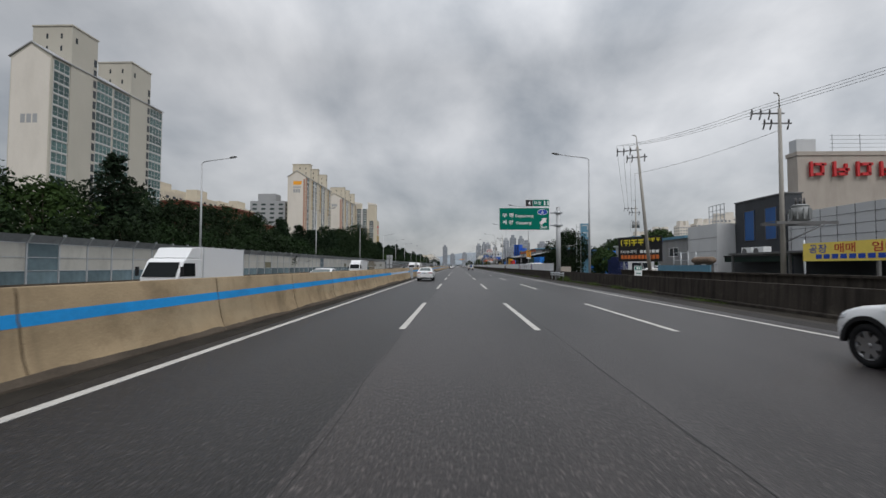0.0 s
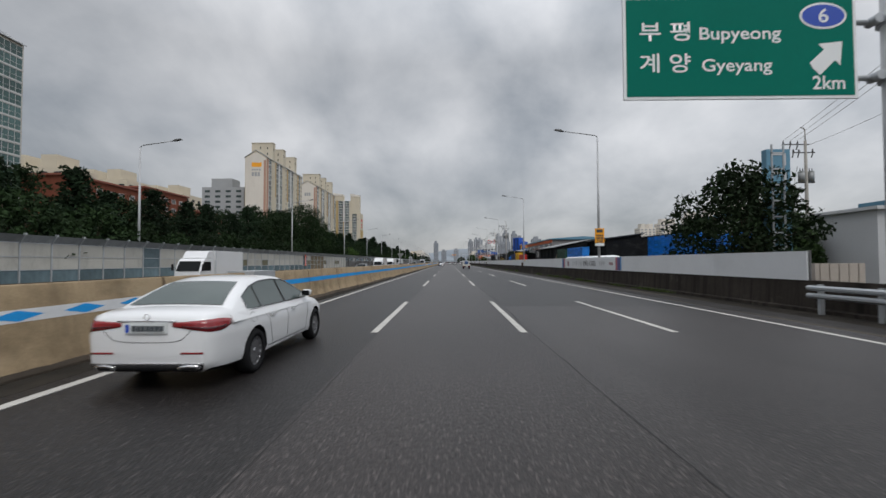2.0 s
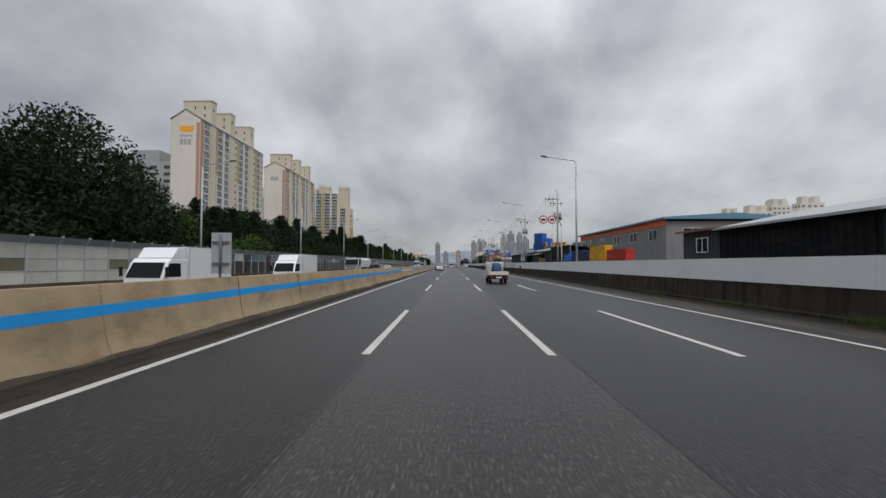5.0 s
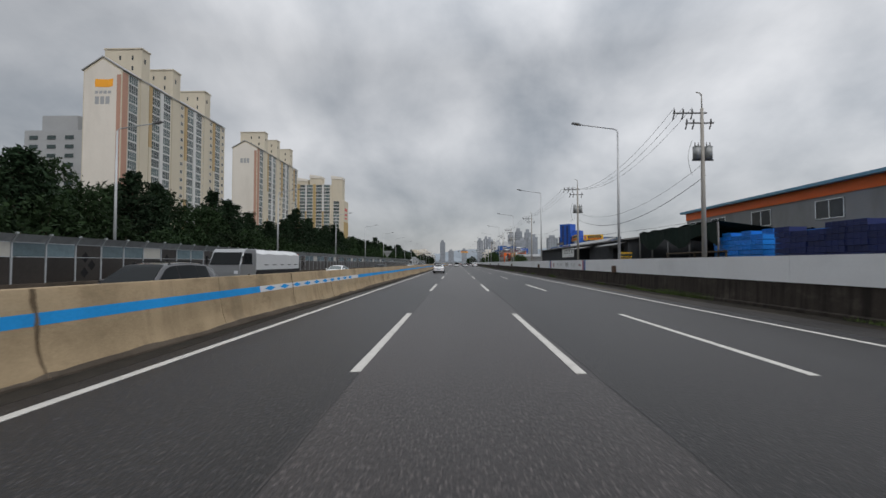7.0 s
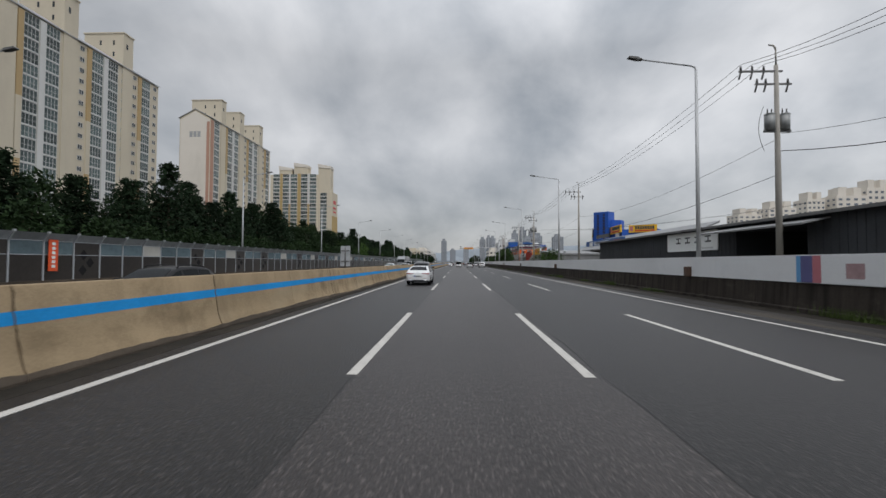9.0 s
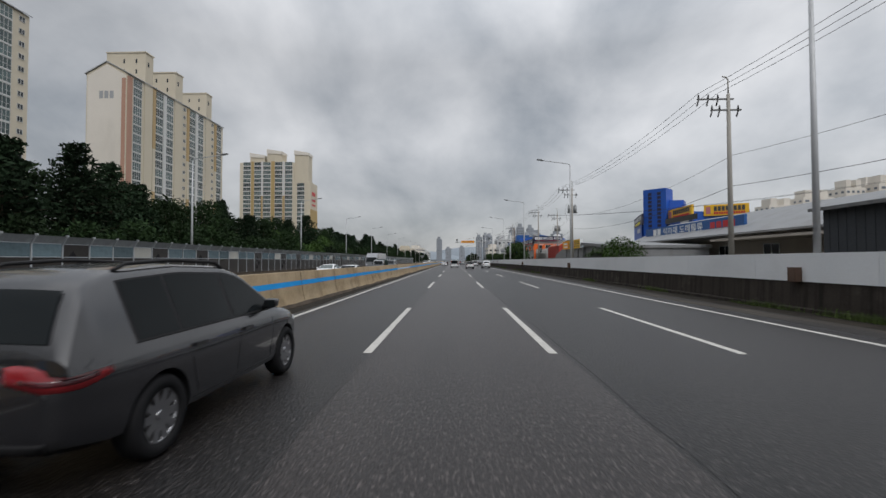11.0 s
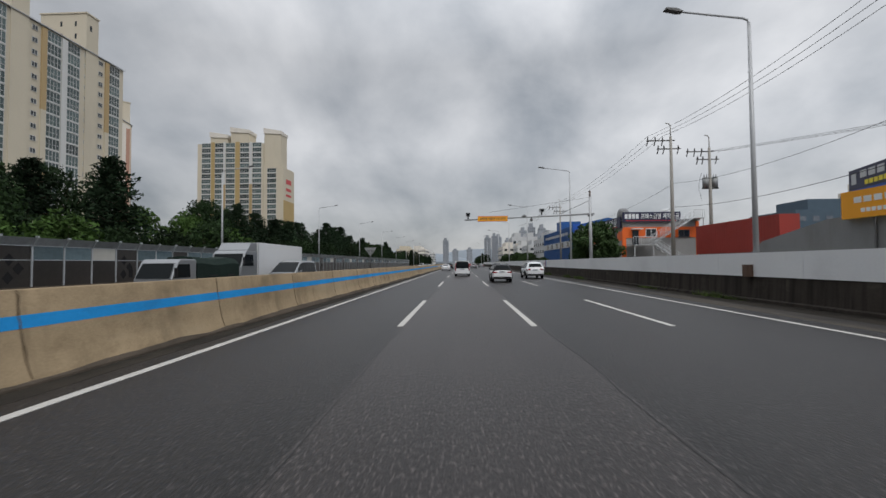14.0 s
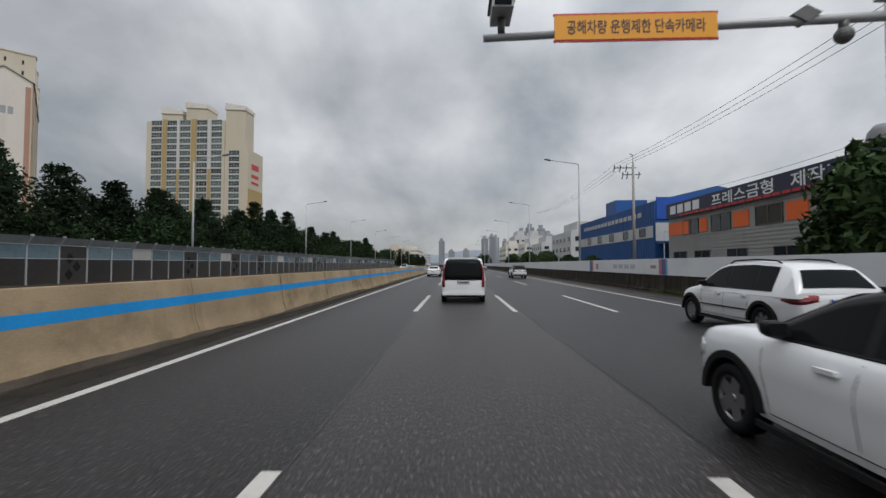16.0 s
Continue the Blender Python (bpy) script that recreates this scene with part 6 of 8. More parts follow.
def crate_stack(x, y0, y1, z1, kind, label, jag=2):
    e = empty("crate_stack", label, "crates", x, y0, 0, group="crate stacks")
    rr = random.Random(int(y0 * 10))
    n = int((y1 - y0) / 1.15)
    box_part("pallet", e, "post_dark", 0.05, 1.0, 0.05, (y1 - y0) - 0.05, 0, 0.12)
    for k in range(n):
        rows = int((z1 - 0.12) / 0.31) - (rr.randrange(jag) if jag else 0)
        for i in range(rows):
            at(part("crate", CR[kind], None, e), rr.uniform(-0.03, 0.03), k * 1.15 + rr.uniform(-0.02, 0.02), 0.12 + i * 0.31)
    return e


crate_stack(33.4, 88.5, 103.4, 5.9, "blue", "tall wall of stacked blue plastic crates", 1)
e = empty("crate_stack", "tall far wall of stacked blue plastic crates", "crates", 33.4, 70.0, 0, group="crate stacks")
b = B()
rr = random.Random(8)
for k in range(16):
    for i in range(15 - rr.randrange(2)):
        y, z, dx = k * 1.15, i * 0.31 + (i // 3) * 0.11, rr.uniform(-0.03, 0.03)
        bx(b, dx + 0.16, 1.0, y + 0.05, y + 1.07, z, z + 0.22)
        for dz in (0.0, 0.14):
            bx(b, dx, dx + 0.16, y, y + 1.10, z + dz, z + dz + 0.075)
tagged(part("crates", b, M["crate_blue"], e), kind="stuff")
crate_stack(20.6, 44.6, 49.3, 3.2, "navy", "stacked navy plastic crates behind the billboard", 2)
crate_stack(33.4, 66.0, 69.6, 2.9, "yellow", "stacked yellow plastic crates beside the blue ones", 2)
crate_stack(19.4, 92.4, 101.4, 3.9, "blue", "stacked blue plastic crates in the yard", 1)
crate_stack(19.4, 101.6, 107.4, 3.9, "green", "stacked dark green plastic crates in the yard", 1)
crate_stack(18.6, 138.2, 144.3, 4.0, "red", "stacked red plastic crates in the yard", 2)
crate_stack(18.6, 144.5, 150.8, 4.3, "yellow", "stacked yellow plastic crates in the yard", 1)
crate_stack(18.6, 151.0, 159.8, 4.1, "navy", "stacked navy plastic crates in the yard", 2)
crate_stack(18.6, 160.0, 163.5, 3.6, "blue", "stacked blue plastic crates in the yard", 2)
crate_stack(21.5, 158.5, 170.5, 4.3, "blue", "stacked blue plastic crates by the rack", 2)

# sheds along the yard
def shed(label, x0, x1, y0, y1, zf, zb, wall_m, roof_m, ribs=True):
    """A shed whose roof climbs away from the road."""
    e = empty("shed", label, "shed")
    b = B()
    prism(b, [(x0, 0), (x0, zf), (x1, zb), (x1, 0)], "y", y0, y1)
    part("wall", b, M[wall_m], e)
    b = B()
    prism(b, [(x0 - 0.5, zf + 0.0), (x0 - 0.5, zf + 0.16), (x1 + 0.4, zb + 0.16), (x1 + 0.4, zb)], "y", y0 - 0.4, y1 + 0.4)
    part("roof", b, M[roof_m], e)
    if ribs:
        b = B()
        ribbed(b, x0, y0, y1, 0, zf)
        part("rib", b, M[wall_m], e)
    return e


e = shed("dark shed hung with black shade netting, pale sheet roof", 20.0, 26.5, 112.0, 124.0, 4.3, 5.8, "net", "shed_roof", False)
for k in range(7):
    b = B()
    n = 10
    ring = []
    for j in range(n + 1):
        y = 112.3 + (124 - 112.6) * (k + j / n) / 7
        ring.append((y, 0.06 * math.sin(j * 1.9 + k) + 0.05))
    for (ya, da), (yb, db) in zip(ring, ring[1:]):
        v = [b.verts.new(p) for p in ((20 - da - 0.02, ya, 1.2 + 0.1 * k % 0.4), (20 - db - 0.02, yb, 1.2), (19.96 - db, yb, 4.25), (19.96 - da, ya, 4.25))]
        b.faces.new(v)
    part("net_fold", b, M["net"], e)
e = shed("small dark grey-blue hut with one white window", 20.0, 26.0, 124.3, 129.3, 4.4, 5.0, "shed_grey", "roof_red")
face_window(e, 19.97, 125.6, 127.2, 2.7, 3.9)
shed("black sheet-metal shed behind the crate yard", 41.4, 56.0, 127.0, 150.0, 6.8, 8.4, "net", "shed_grey")
shed("low shed under a rust-red roof", 34.5, 41.0, 126.0, 150.0, 5.2, 6.2, "shed_mid", "roof_red", False)
shed("dark sheet-metal shed with a climbing roof behind the crates", 27.0, 33.0, 103.8, 116.5, 5.5, 6.4, "net", "shed_grey")
e = empty("leaning_boards", "pale timber boards leaning against the netted shed", "timber", 19.3, 108.6, 0)
for k in range(4):
    b = B()
    h = 2.6 + 0.25 * (k % 3)
    prism(b, [(0.0, 0), (0.07, 0), (0.45 + 0.1 * k, h), (0.38 + 0.1 * k, h)], "y", 0.30 * k, 0.30 * k + 0.22)
    part("board", b, M["panel_brown"], e)

e = empty("workshop", "grey two-storey workshop with an orange band and blue eaves", "building")
box_part("wall", e, "shed_mid", 28.8, 46, 150.0, 188.0, 0, 7.6)
box_part("band", e, "orange_wall", 28.72, 28.8, 150.0, 188.05, 7.0, 7.85, label="orange painted band")
b = B()
prism(b, [(28.2, 7.85), (28.2, 8.1), (37.4, 8.7), (46.6, 8.1), (46.6, 7.85)], "y", 149.4, 188.5)
part("roof", b, M["sign_blue_pale"], e)
for y in (152.5, 159, 166, 173.5, 180.2, 184.6):
    face_window(e, 28.8, y, y + 2.6, 5.2, 6.7)
front_window(e, 150.0, 31, 33.5, 5.2, 6.7)
e = empty("netted_lean_to", "black netted lean-to on steel posts over timber racks", "shed")
b = B()
n = 12
for i in range(n):
    for j in range(6):
        def zz(a, c):
            return 5.2 - 0.16 * c - 0.28 * math.sin(a * 1.3) * math.sin(c * 0.9) - 0.1 * math.sin(a * 2.7)
        p = [(21.0 + 1.2 * (j + u), 168.6 + 1.25 * (i + v), zz(i + v, j + u)) for u, v in ((0, 0), (1, 0), (1, 1), (0, 1))]
        b.faces.new([b.verts.new(q) for q in p])
part("net_roof", b, M["tarp_green"], e)
b = B()
for i in range(n):
    def xx(a):
        return 20.9 + 0.12 * math.sin(a * 1.7)
    p = [(xx(i), 168.6 + 1.25 * i, 5.1), (xx(i + 1), 168.6 + 1.25 * (i + 1), 5.1), (xx(i + 1) + 0.1, 168.6 + 1.25 * (i + 1), 3.6 + 0.55 * math.sin(i * 1.3)), (xx(i) + 0.1, 168.6 + 1.25 * i, 3.6 + 0.55 * math.sin(i * 1.3 - 1.3))]
    b.faces.new([b.verts.new(q) for q in p])
part("net_hanging", b, M["tarp_green"], e)
for y in (168.7, 173.0, 177.0, 180.5, 183.6):
    b = B()
    rod(b, (21.1, y, 0), (21.1, y, 5.1), 0.09, 0.09, 8)
    part("post", b, M["post_dark"], e)
box_part("back_wall", e, "net", 28.4, 28.7, 168.6, 184.0, 0, 4.6)
b = B()
for z in (1.6, 2.6):
    bx(b, 20.4, 22.6, 166.5, 176.0, z, z + 0.12)
for y in (166.6, 171.0, 175.8):
    bx(b, 20.4, 20.52, y, y + 0.12, 0, 2.6)
part("rack", b, M["toe"], e)

# long grey warehouse with a white sign
e = empty("warehouse", "long dark grey sheet-metal warehouse with a low pitched roof", "warehouse")
b = B()
prism(b, [(20.0, 0), (20.0, 4.5), (34.0, 6.3), (48.0, 4.5), (48.0, 0)], "y", 205.4, 235.5)
part("wall", b, M["shed_grey"], e)
b = B()
prism(b, [(20.0, 0), (20.0, 4.5), (34.0, 6.3), (48.0, 4.5), (48.0, 0)], "y", 189.2, 199.0)
part("wall", b, M["shed_grey"], e)
b = B()
prism(b, [(20.0, 0), (20.0, 4.5), (34.0, 6.3), (34.0, 0)], "y", 184.4, 185.6)
part("wall", b, M["shed_grey"], e)
b = B()
prism(b, [(20.0, 3.6), (20.0, 4.5), (34.0, 6.3), (34.0, 3.6)], "y", 185.6, 189.2)
part("lintel", b, M["shed_grey"], e)
box_part("inner_wall", e, "net", 30.0, 30.3, 185.6, 189.2, 0, 3.6)
b = B()
prism(b, [(20.0, 4.0), (20.0, 4.5), (34.0, 6.3), (34.0, 4.0)], "y", 199.0, 205.4)
part("lintel", b, M["shed_grey"], e)
box_part("inner_wall", e, "net", 30.0, 30.3, 199.0, 205.4, 0, 4.0)
b = B()
prism(b, [(19.5, 4.42), (19.5, 4.6), (34.0, 6.48), (48.5, 4.6), (48.5, 4.42), (34.0, 6.3)], "y", 184.0, 235.9)
part("roof", b, M["roof_weathered"], e)
b = B()
ribbed(b, 20.0, 205.4, 235.5, 0, 4.45)
part("rib", b, M["shed_grey"], e)
b = B()
ribbed(b, 20.0, 189.2, 199.0, 0, 4.45)
part("rib", b, M["shed_grey"], e)
b = B()
prism(b, [(18.4, 3.85), (18.4, 3.95), (20.0, 4.3), (20.0, 4.2)], "y", 197.4, 207.2)
part("canopy", b, M["shed_mid"], e)
b = B()
prism(b, [(18.4, 3.80), (18.4, 3.90), (20.0, 4.3), (20.0, 4.2)], "y", 184.6, 191.0)
part("canopy", b, M["shed_mid"], e)
pals = empty("pallet_stack", "tall stack of weathered yellow and green pallets by the warehouse door", "pallets", 18.4, 182.0, 0)
b = B()
for x in (0.0, 0.5, 1.0):
    bx(b, x, x + 0.1, 0, 1.1, 0.02, 0.11)
for y in (0.0, 0.25, 0.5, 0.75, 1.0):
    bx(b, 0, 1.1, y, y + 0.1, 0.11, 0.13)
for y in (0.0, 0.5, 1.0):
    bx(b, 0, 1.1, y, y + 0.1, 0.0, 0.02)
pal = [mesh_of("pallet", b.copy(), M[m]) for m in ("crate_yellow", "panel_olive", "crate_green")]
rr = random.Random(4)
for k in range(21):
    at(part("pallet", pal[(0, 1, 0, 2, 1)[k % 5]], None, pals), rr.uniform(-0.04, 0.04), rr.uniform(-0.04, 0.04), 0.14 * k, rr.uniform(-2, 2))
e2 = empty("company_sign", "white company sign with dark bars on the warehouse", "sign")
box_part("board", e2, "white_sign", 19.88, 19.94, 207.4, 215.4, 2.75, 4.35)
b0 = e2.children[0]
for k in range(4):
    y = 213.4 - k * 1.55
    b = B()
    bx(b, 19.86, 19.88, y - 0.45, y + 0.35, 3.42, 3.54)
    bx(b, 19.86, 19.88, y - 0.12, y + 0.0, 3.54, 3.85)
    bx(b, 19.86, 19.88, y - 0.45, y + 0.35, 3.85, 3.95)
    part("name_shape", b, M["dark_text"], b0)
bars(b0, M["grey_text"], 208.0, 210.5, 2.95, 0.12, 6, 19.88, "y")

# blue market building
def slab(bm, p0, p1, thick, z0, z1):
    """An upright board from p0 to p1 in plan, thickened away from the road."""
    (xa, ya), (xb, yb) = p0, p1
    d = math.hypot(xb - xa, yb - ya)
    nx, ny = -(yb - ya) / d * thick, (xb - xa) / d * thick
    prism(bm, [(xa, ya), (xb, yb), (xb + nx, yb + ny), (xa + nx, ya + ny)], "z", z0, z1)


def slab_bars(parent, material, p0, p1, u0, u1, z, h, n, name="lettering_bar"):
    """Plain bars along a slanting board, from share u0 to u1 of its length."""
    (xa, ya), (xb, yb) = p0, p1
    b = B()
    for k in range(n):
        s0, s1 = (u0 + (u1 - u0) * (k + c) / n for c in (0.12, 0.88))
        slab(b, (xa + (xb - xa) * s0, ya + (yb - ya) * s0), (xa + (xb - xa) * s1, ya + (yb - ya) * s1), -0.05, z - h / 2, z + h / 2)
    part(name, b, material, parent)


e = empty("market_building", "bright blue clad market building with a tower", "building")
b = B()
prism(b, [(41.1, 306.0), (44.4, 302.7), (47.2, 305.5), (43.9, 308.8)], "z", 0, 17.0)
part("tower", b, M["blue_bright"], e)
b = B()
prism(b, [(45.6, 303.8), (48.4, 303.4), (50.5, 306.5), (47.2, 305.45)], "z", 0, 14.5)
part("tower_shoulder", b, M["blue_bright"], e)
for u in (0.22, 0.62):
    b = B()
    for k in range(10):
        z = 8.0 + 0.85 * k
        slab(b, (41.1 + 3.3 * u, 306 - 3.3 * u), (41.1 + 3.3 * (u + 0.16), 306 - 3.3 * (u + 0.16)), -0.05, z, z + 0.6)
    part("lettering_bar", b, M["navy_sign"], e)
b = B()
prism(b, [(44.9, 320.0), (41.3, 307.4), (43.9, 308.9), (50.0, 308.0), (56, 318)], "z", 0, 9.6)
part("wing", b, M["blue_bright"], e)
b = B()
W0, W1 = (44.9, 320.0), (40.6, 305.6)
slab(b, W0, W1, 0.35, 9.6, 11.9)
s = part("wing_sign", b, M["navy_sign"], e)
slab_bars(s, M["white_wall"], W0, W1, 0.14, 0.95, 11.15, 0.8, 8)
slab_bars(s, M["yellow_text"], W0, W1, 0.2, 0.8, 10.15, 0.5, 11)
slab_bars(s, M["white_wall"], W0, W1, 0.03, 0.11, 10.8, 1.2, 1, "logo_shape")
b = B()
slab(b, (42.9, 313.3), (41.6, 308.8), -0.06, 8.0, 8.9)
part("window", b, M["white_wall"], e)
b = B()
prism(b, [(45.4, 303.4), (44.7, 292.9), (46.9, 293.2), (52.9, 289.9), (60, 300), (54, 306)], "z", 0, 10.9)
part("hall", b, M["blue_bright"], e)
b = B()
slab(b, (44.6, 297.4), (44.45, 294.2), -0.06, 8.9, 10.0)
part("window", b, M["white_wall"], e)
for p0, p1, z0, z1 in (((45.1, 303.3), (44.2, 292.7), 10.1, 12.2), ((46.6, 293.0), (52.6, 289.5), 10.0, 12.0)):
    b = B()
    slab(b, p0, p1, 0.4, z0, z1)
    s = part("sign_board", b, M["yellow_sign"], e)
    slab_bars(s, M["dark_text"], p0, p1, 0.22, 0.92, z1 - 0.75, 0.85, 8)
    slab_bars(s, M["red_text"], p0, p1, 0.22, 0.92, z0 + 0.45, 0.4, 13)
    slab_bars(s, M["salmon_strip"], p0, p1, 0.03, 0.17, (z0 + z1) / 2, 1.3, 1, "logo_shape")
e = empty("wholesale_shop", "long wholesale shop front under a big blue sign", "building")
box_part("wall", e, "beige_wall", 34.4, 38.3, 240, 288, 0, 5.3)
b = B()
prism(b, [(31.0, 4.6), (31.0, 4.8), (38.3, 8.0), (38.3, 7.7)], "y", 238, 289)
part("roof", b, M["shed_mid"], e)
s = box_part("sign_board", e, "blue_wall", 33.4, 33.7, 262, 287.5, 5.5, 7.1)
lettering("식자재 도매물류", 1.1, M["white_sign"], s, 33.37, 275.8, 6.35, -90, 11.0)
bars(s, M["white_sign"], 282.0, 284.8, 6.35, 1.0, 2, 33.4, "y")
box_part("roof_board", e, "black_sign", 34.6, 34.8, 274, 283, 7.7, 8.5)
bars(s, M["red_text"], 263.5, 268.8, 6.3, 0.8, 4, 33.4, "y")
for y in (242, 250, 258, 266, 274):
    face_window(e, 34.4, y, y + 2.4, 2.4, 3.6)
box_part("awning", e, "beige_wall", 29.5, 34.4, 240, 262, 3.9, 4.15)

# low concrete garage and yellow boards
e = empty("garage", "low grey concrete garage with a dark open bay", "garage")
b = B()
prism(b, [(266.0, 3.35), (266.0, 3.70), (282.4, 4.75), (282.4, 4.3)], "x", 20.2, 32)
part("roof", b, M["shed_mid"], e)
box_part("pier", e, "shed_mid", 21.0, 31.8, 280.2, 282.2, 0, 4.2)
box_part("pier", e, "shed_mid", 21.0, 31.8, 266.2, 271.0, 0, 3.36)
b = B()
prism(b, [(271.0, 3.0), (271.0, 3.66), (280.2, 4.25), (280.2, 3.0)], "x", 21.0, 31.8)
part("lintel", b, M["shed_mid"], e)
box_part("back_wall", e, "net", 30.5, 31.8, 271.0, 280.2, 0, 3.0)
for y, z in ((268, 3.75), (275, 4.2)):
    b = B()
    rod(b, (23, y, z), (23, y, z + 0.3), 0.3, 0.3, 12)
    rod(b, (23, y, z + 0.3), (23, y, z + 0.65), 0.42, 0.15, 12)
    part("roof_vent", b, M["steel"], e)
e = empty("yellow_billboard", "long yellow food-market billboard on a grey wall", "billboard")
b = B()
prism(b, [(281.0, 0), (281.0, 3.9), (293.4, 4.0), (298.8, 3.0), (300.4, 2.0), (300.4, 0)], "x", 20.5, 21.0)
part("wall", b, M["shed_mid"], e)
s = box_part("board", e, "yellow_sign", 20.15, 20.4, 281.15, 292.1, 3.82, 5.25)
box_part("panel", s, "amber_sign", 20.10, 20.15, 288.2, 292.1, 3.83, 5.24)
box_part("end_cap", s, "white_sign", 20.08, 20.45, 280.95, 281.15, 3.8, 5.28)
for k in range(11):
    y = 287.75 - k * 0.58
    b = B()
    for z in (4.05, 4.42, 4.79):
        bx(b, 20.12, 20.15, y - 0.15, y + 0.13, z, z + 0.24)
    part("lettering_bar", b, M["red_text" if 0 < k < 6 else "dark_text"], s)
bars(s, M["white_sign"], 288.7, 291.4, 4.75, 0.3, 5, 20.10, "y")
bars(s, M["white_sign"], 288.7, 291.0, 4.2, 0.2, 8, 20.10, "y")
for y in (283.4, 290.6):
    b = B()
    rod(b, (20.42, y, 0), (20.42, y, 4.6), 0.06, 0.06, 8)
    part("leg", b, M["post_dark"], e)
e = empty("red_container", "red ribbed steel container wall above a grey base", "container")
box_part("body", e, "red_wall", 20.7, 22.0, 297.4, 307.4, 2.3, 4.75)
box_part("base", e, "shed_mid", 20.75, 21.95, 297.5, 307.3, 0, 2.3)
b = B()
ribbed(b, 20.7, 297.5, 307.3, 2.4, 4.65, 0.3, 0.015)
part("rib", b, M["red_wall"], e)
# orange and grey press works with outside stairs
e = empty("press_works", "grey clad press works with orange bands and window strips", "building")
box_part("wall", e, "shed_pale", 21.1, 30.8, 325.8, 348.6, 0, 7.0)
b = B()
for z in np.arange(0.3, 4.4, 0.28):
    bx(b, 21.06, 21.1, 325.8, 348.6, float(z), float(z) + 0.2)
    bx(b, 21.1, 30.8, 325.76, 325.8, float(z), float(z) + 0.2)
part("siding", b, M["shed_pale"], e)
for y0, y1 in ((325.9, 327.6), (331.2, 333.0), (336.6, 338.4), (341.9, 343.0), (344.8, 348.5)):
    box_part("band", e, "orange_wall", 21.03, 21.1, y0, y1, 4.5, 5.7, label="orange painted panel")
box_part("band", e, "orange_wall", 21.1, 30.8, 325.72, 325.8, 4.8, 6.2, label="orange painted panel")
box_part("corner_post", e, "orange_wall", 30.45, 30.85, 325.68, 326.0, 0, 6.9)
box_part("door", e, "win_dark", 22.3, 23.1, 325.66, 325.72, 3.8, 5.8, label="dark door to the stair landing")
box_part("door_canopy", e, "white_sign", 22.1, 23.4, 324.9, 325.7, 5.9, 6.0)
box_part("corner_post", e, "orange_wall", 21.02, 21.5, 325.7, 326.0, 0, 5.9)
for y in (328.0, 333.3, 338.7, 343.2):
    face_window(e, 21.08, y, y + 2.6, 4.4, 5.8, "post_dark", "win_dark", 2)
for y in (327.0, 331.8, 336.8, 341.5, 345.2):
    face_window(e, 21.08, y, y + 2.4, 1.9, 2.9, "post_dark", "win_dark", 2)
front_window(e, 325.70, 24.0, 25.4, 4.9, 6.0, "white_sign", "win_dark", 2)
front_window(e, 325.70, 28.2, 29.6, 4.8, 5.8, "post_dark", "win_dark", 2)
front_window(e, 325.74, 22.0, 23.2, 1.2, 2.4, "post_dark", "win_dark", 2)
s = box_part("side_sign", e, "navy_sign", 20.8, 21.0, 326.0, 348.5, 6.2, 7.6)
lettering("제작가공", 1.0, M["white_sign"], s, 20.77, 329.6, 6.95, -90, 5.2)
lettering("프레스금형", 1.0, M["white_sign"], s, 20.77, 337.2, 6.95, -90, 7.0)
bars(s, M["white_sign"], 342.4, 347.8, 6.95, 0.8, 4, 20.8, "y")
bars(s, M["red_text"], 327.0, 346.0, 6.33, 0.2, 22, 20.8, "y")
s = box_part("front_sign", e, "navy_sign", 21.0, 28.4, 325.4, 325.6, 6.85, 8.15)
lettering("프레스금형 제작가공", 0.72, M["white_sign"], s, 25.75, 325.37, 7.6, 0, 4.9)
bars(s, M["white_sign"], 21.2, 23.1, 7.6, 0.62, 4, 325.4)
bars(s, M["red_text"], 21.4, 28.0, 7.02, 0.10, 16, 325.4)
box_part("roof_slab", e, "shed_mid", 20.95, 31.0, 325.6, 348.8, 7.0, 7.15)
for k, (x, y, w, h) in enumerate(((21.6, 327.0, 1.5, 1.7), (27.4, 327.2, 2.2, 1.6), (24.0, 336, 2.0, 1.0), (28.5, 333, 1.4, 1.8))):
    c = empty("covered_heap", "rooftop goods wrapped in grey tarpaulin", "tarpaulin", x, y, 7.15, 15 * k)
    b = B()
    n = 14
    rings = []
    for f, zz in ((1.05, 0), (1.0, 0.5 * h), (0.9, 0.8 * h), (0.6, 0.97 * h), (0.15, h)):
        rings.append([(w / 2 * f * (1 + 0.12 * math.sin(3 * a + k + 2 * zz)) * math.cos(a), 0.8 * f * (1 + 0.1 * math.cos(4 * a + k)) * math.sin(a), zz) for a in [2 * math.pi * i / n for i in range(n)]])
    loft(b, rings)
    part("wrap", b, M["white_wall" if k % 2 else "shed_mid"], c)
plain_block(78, 96, 372, 388, 13.5, M["works_slate"], 4, 6, "dark blue glazed works building beyond the container", "works_building", "far_window", 1, "far works")
stair = empty("outside_stair", "white steel outside stair with railings on the press works", "stairs")
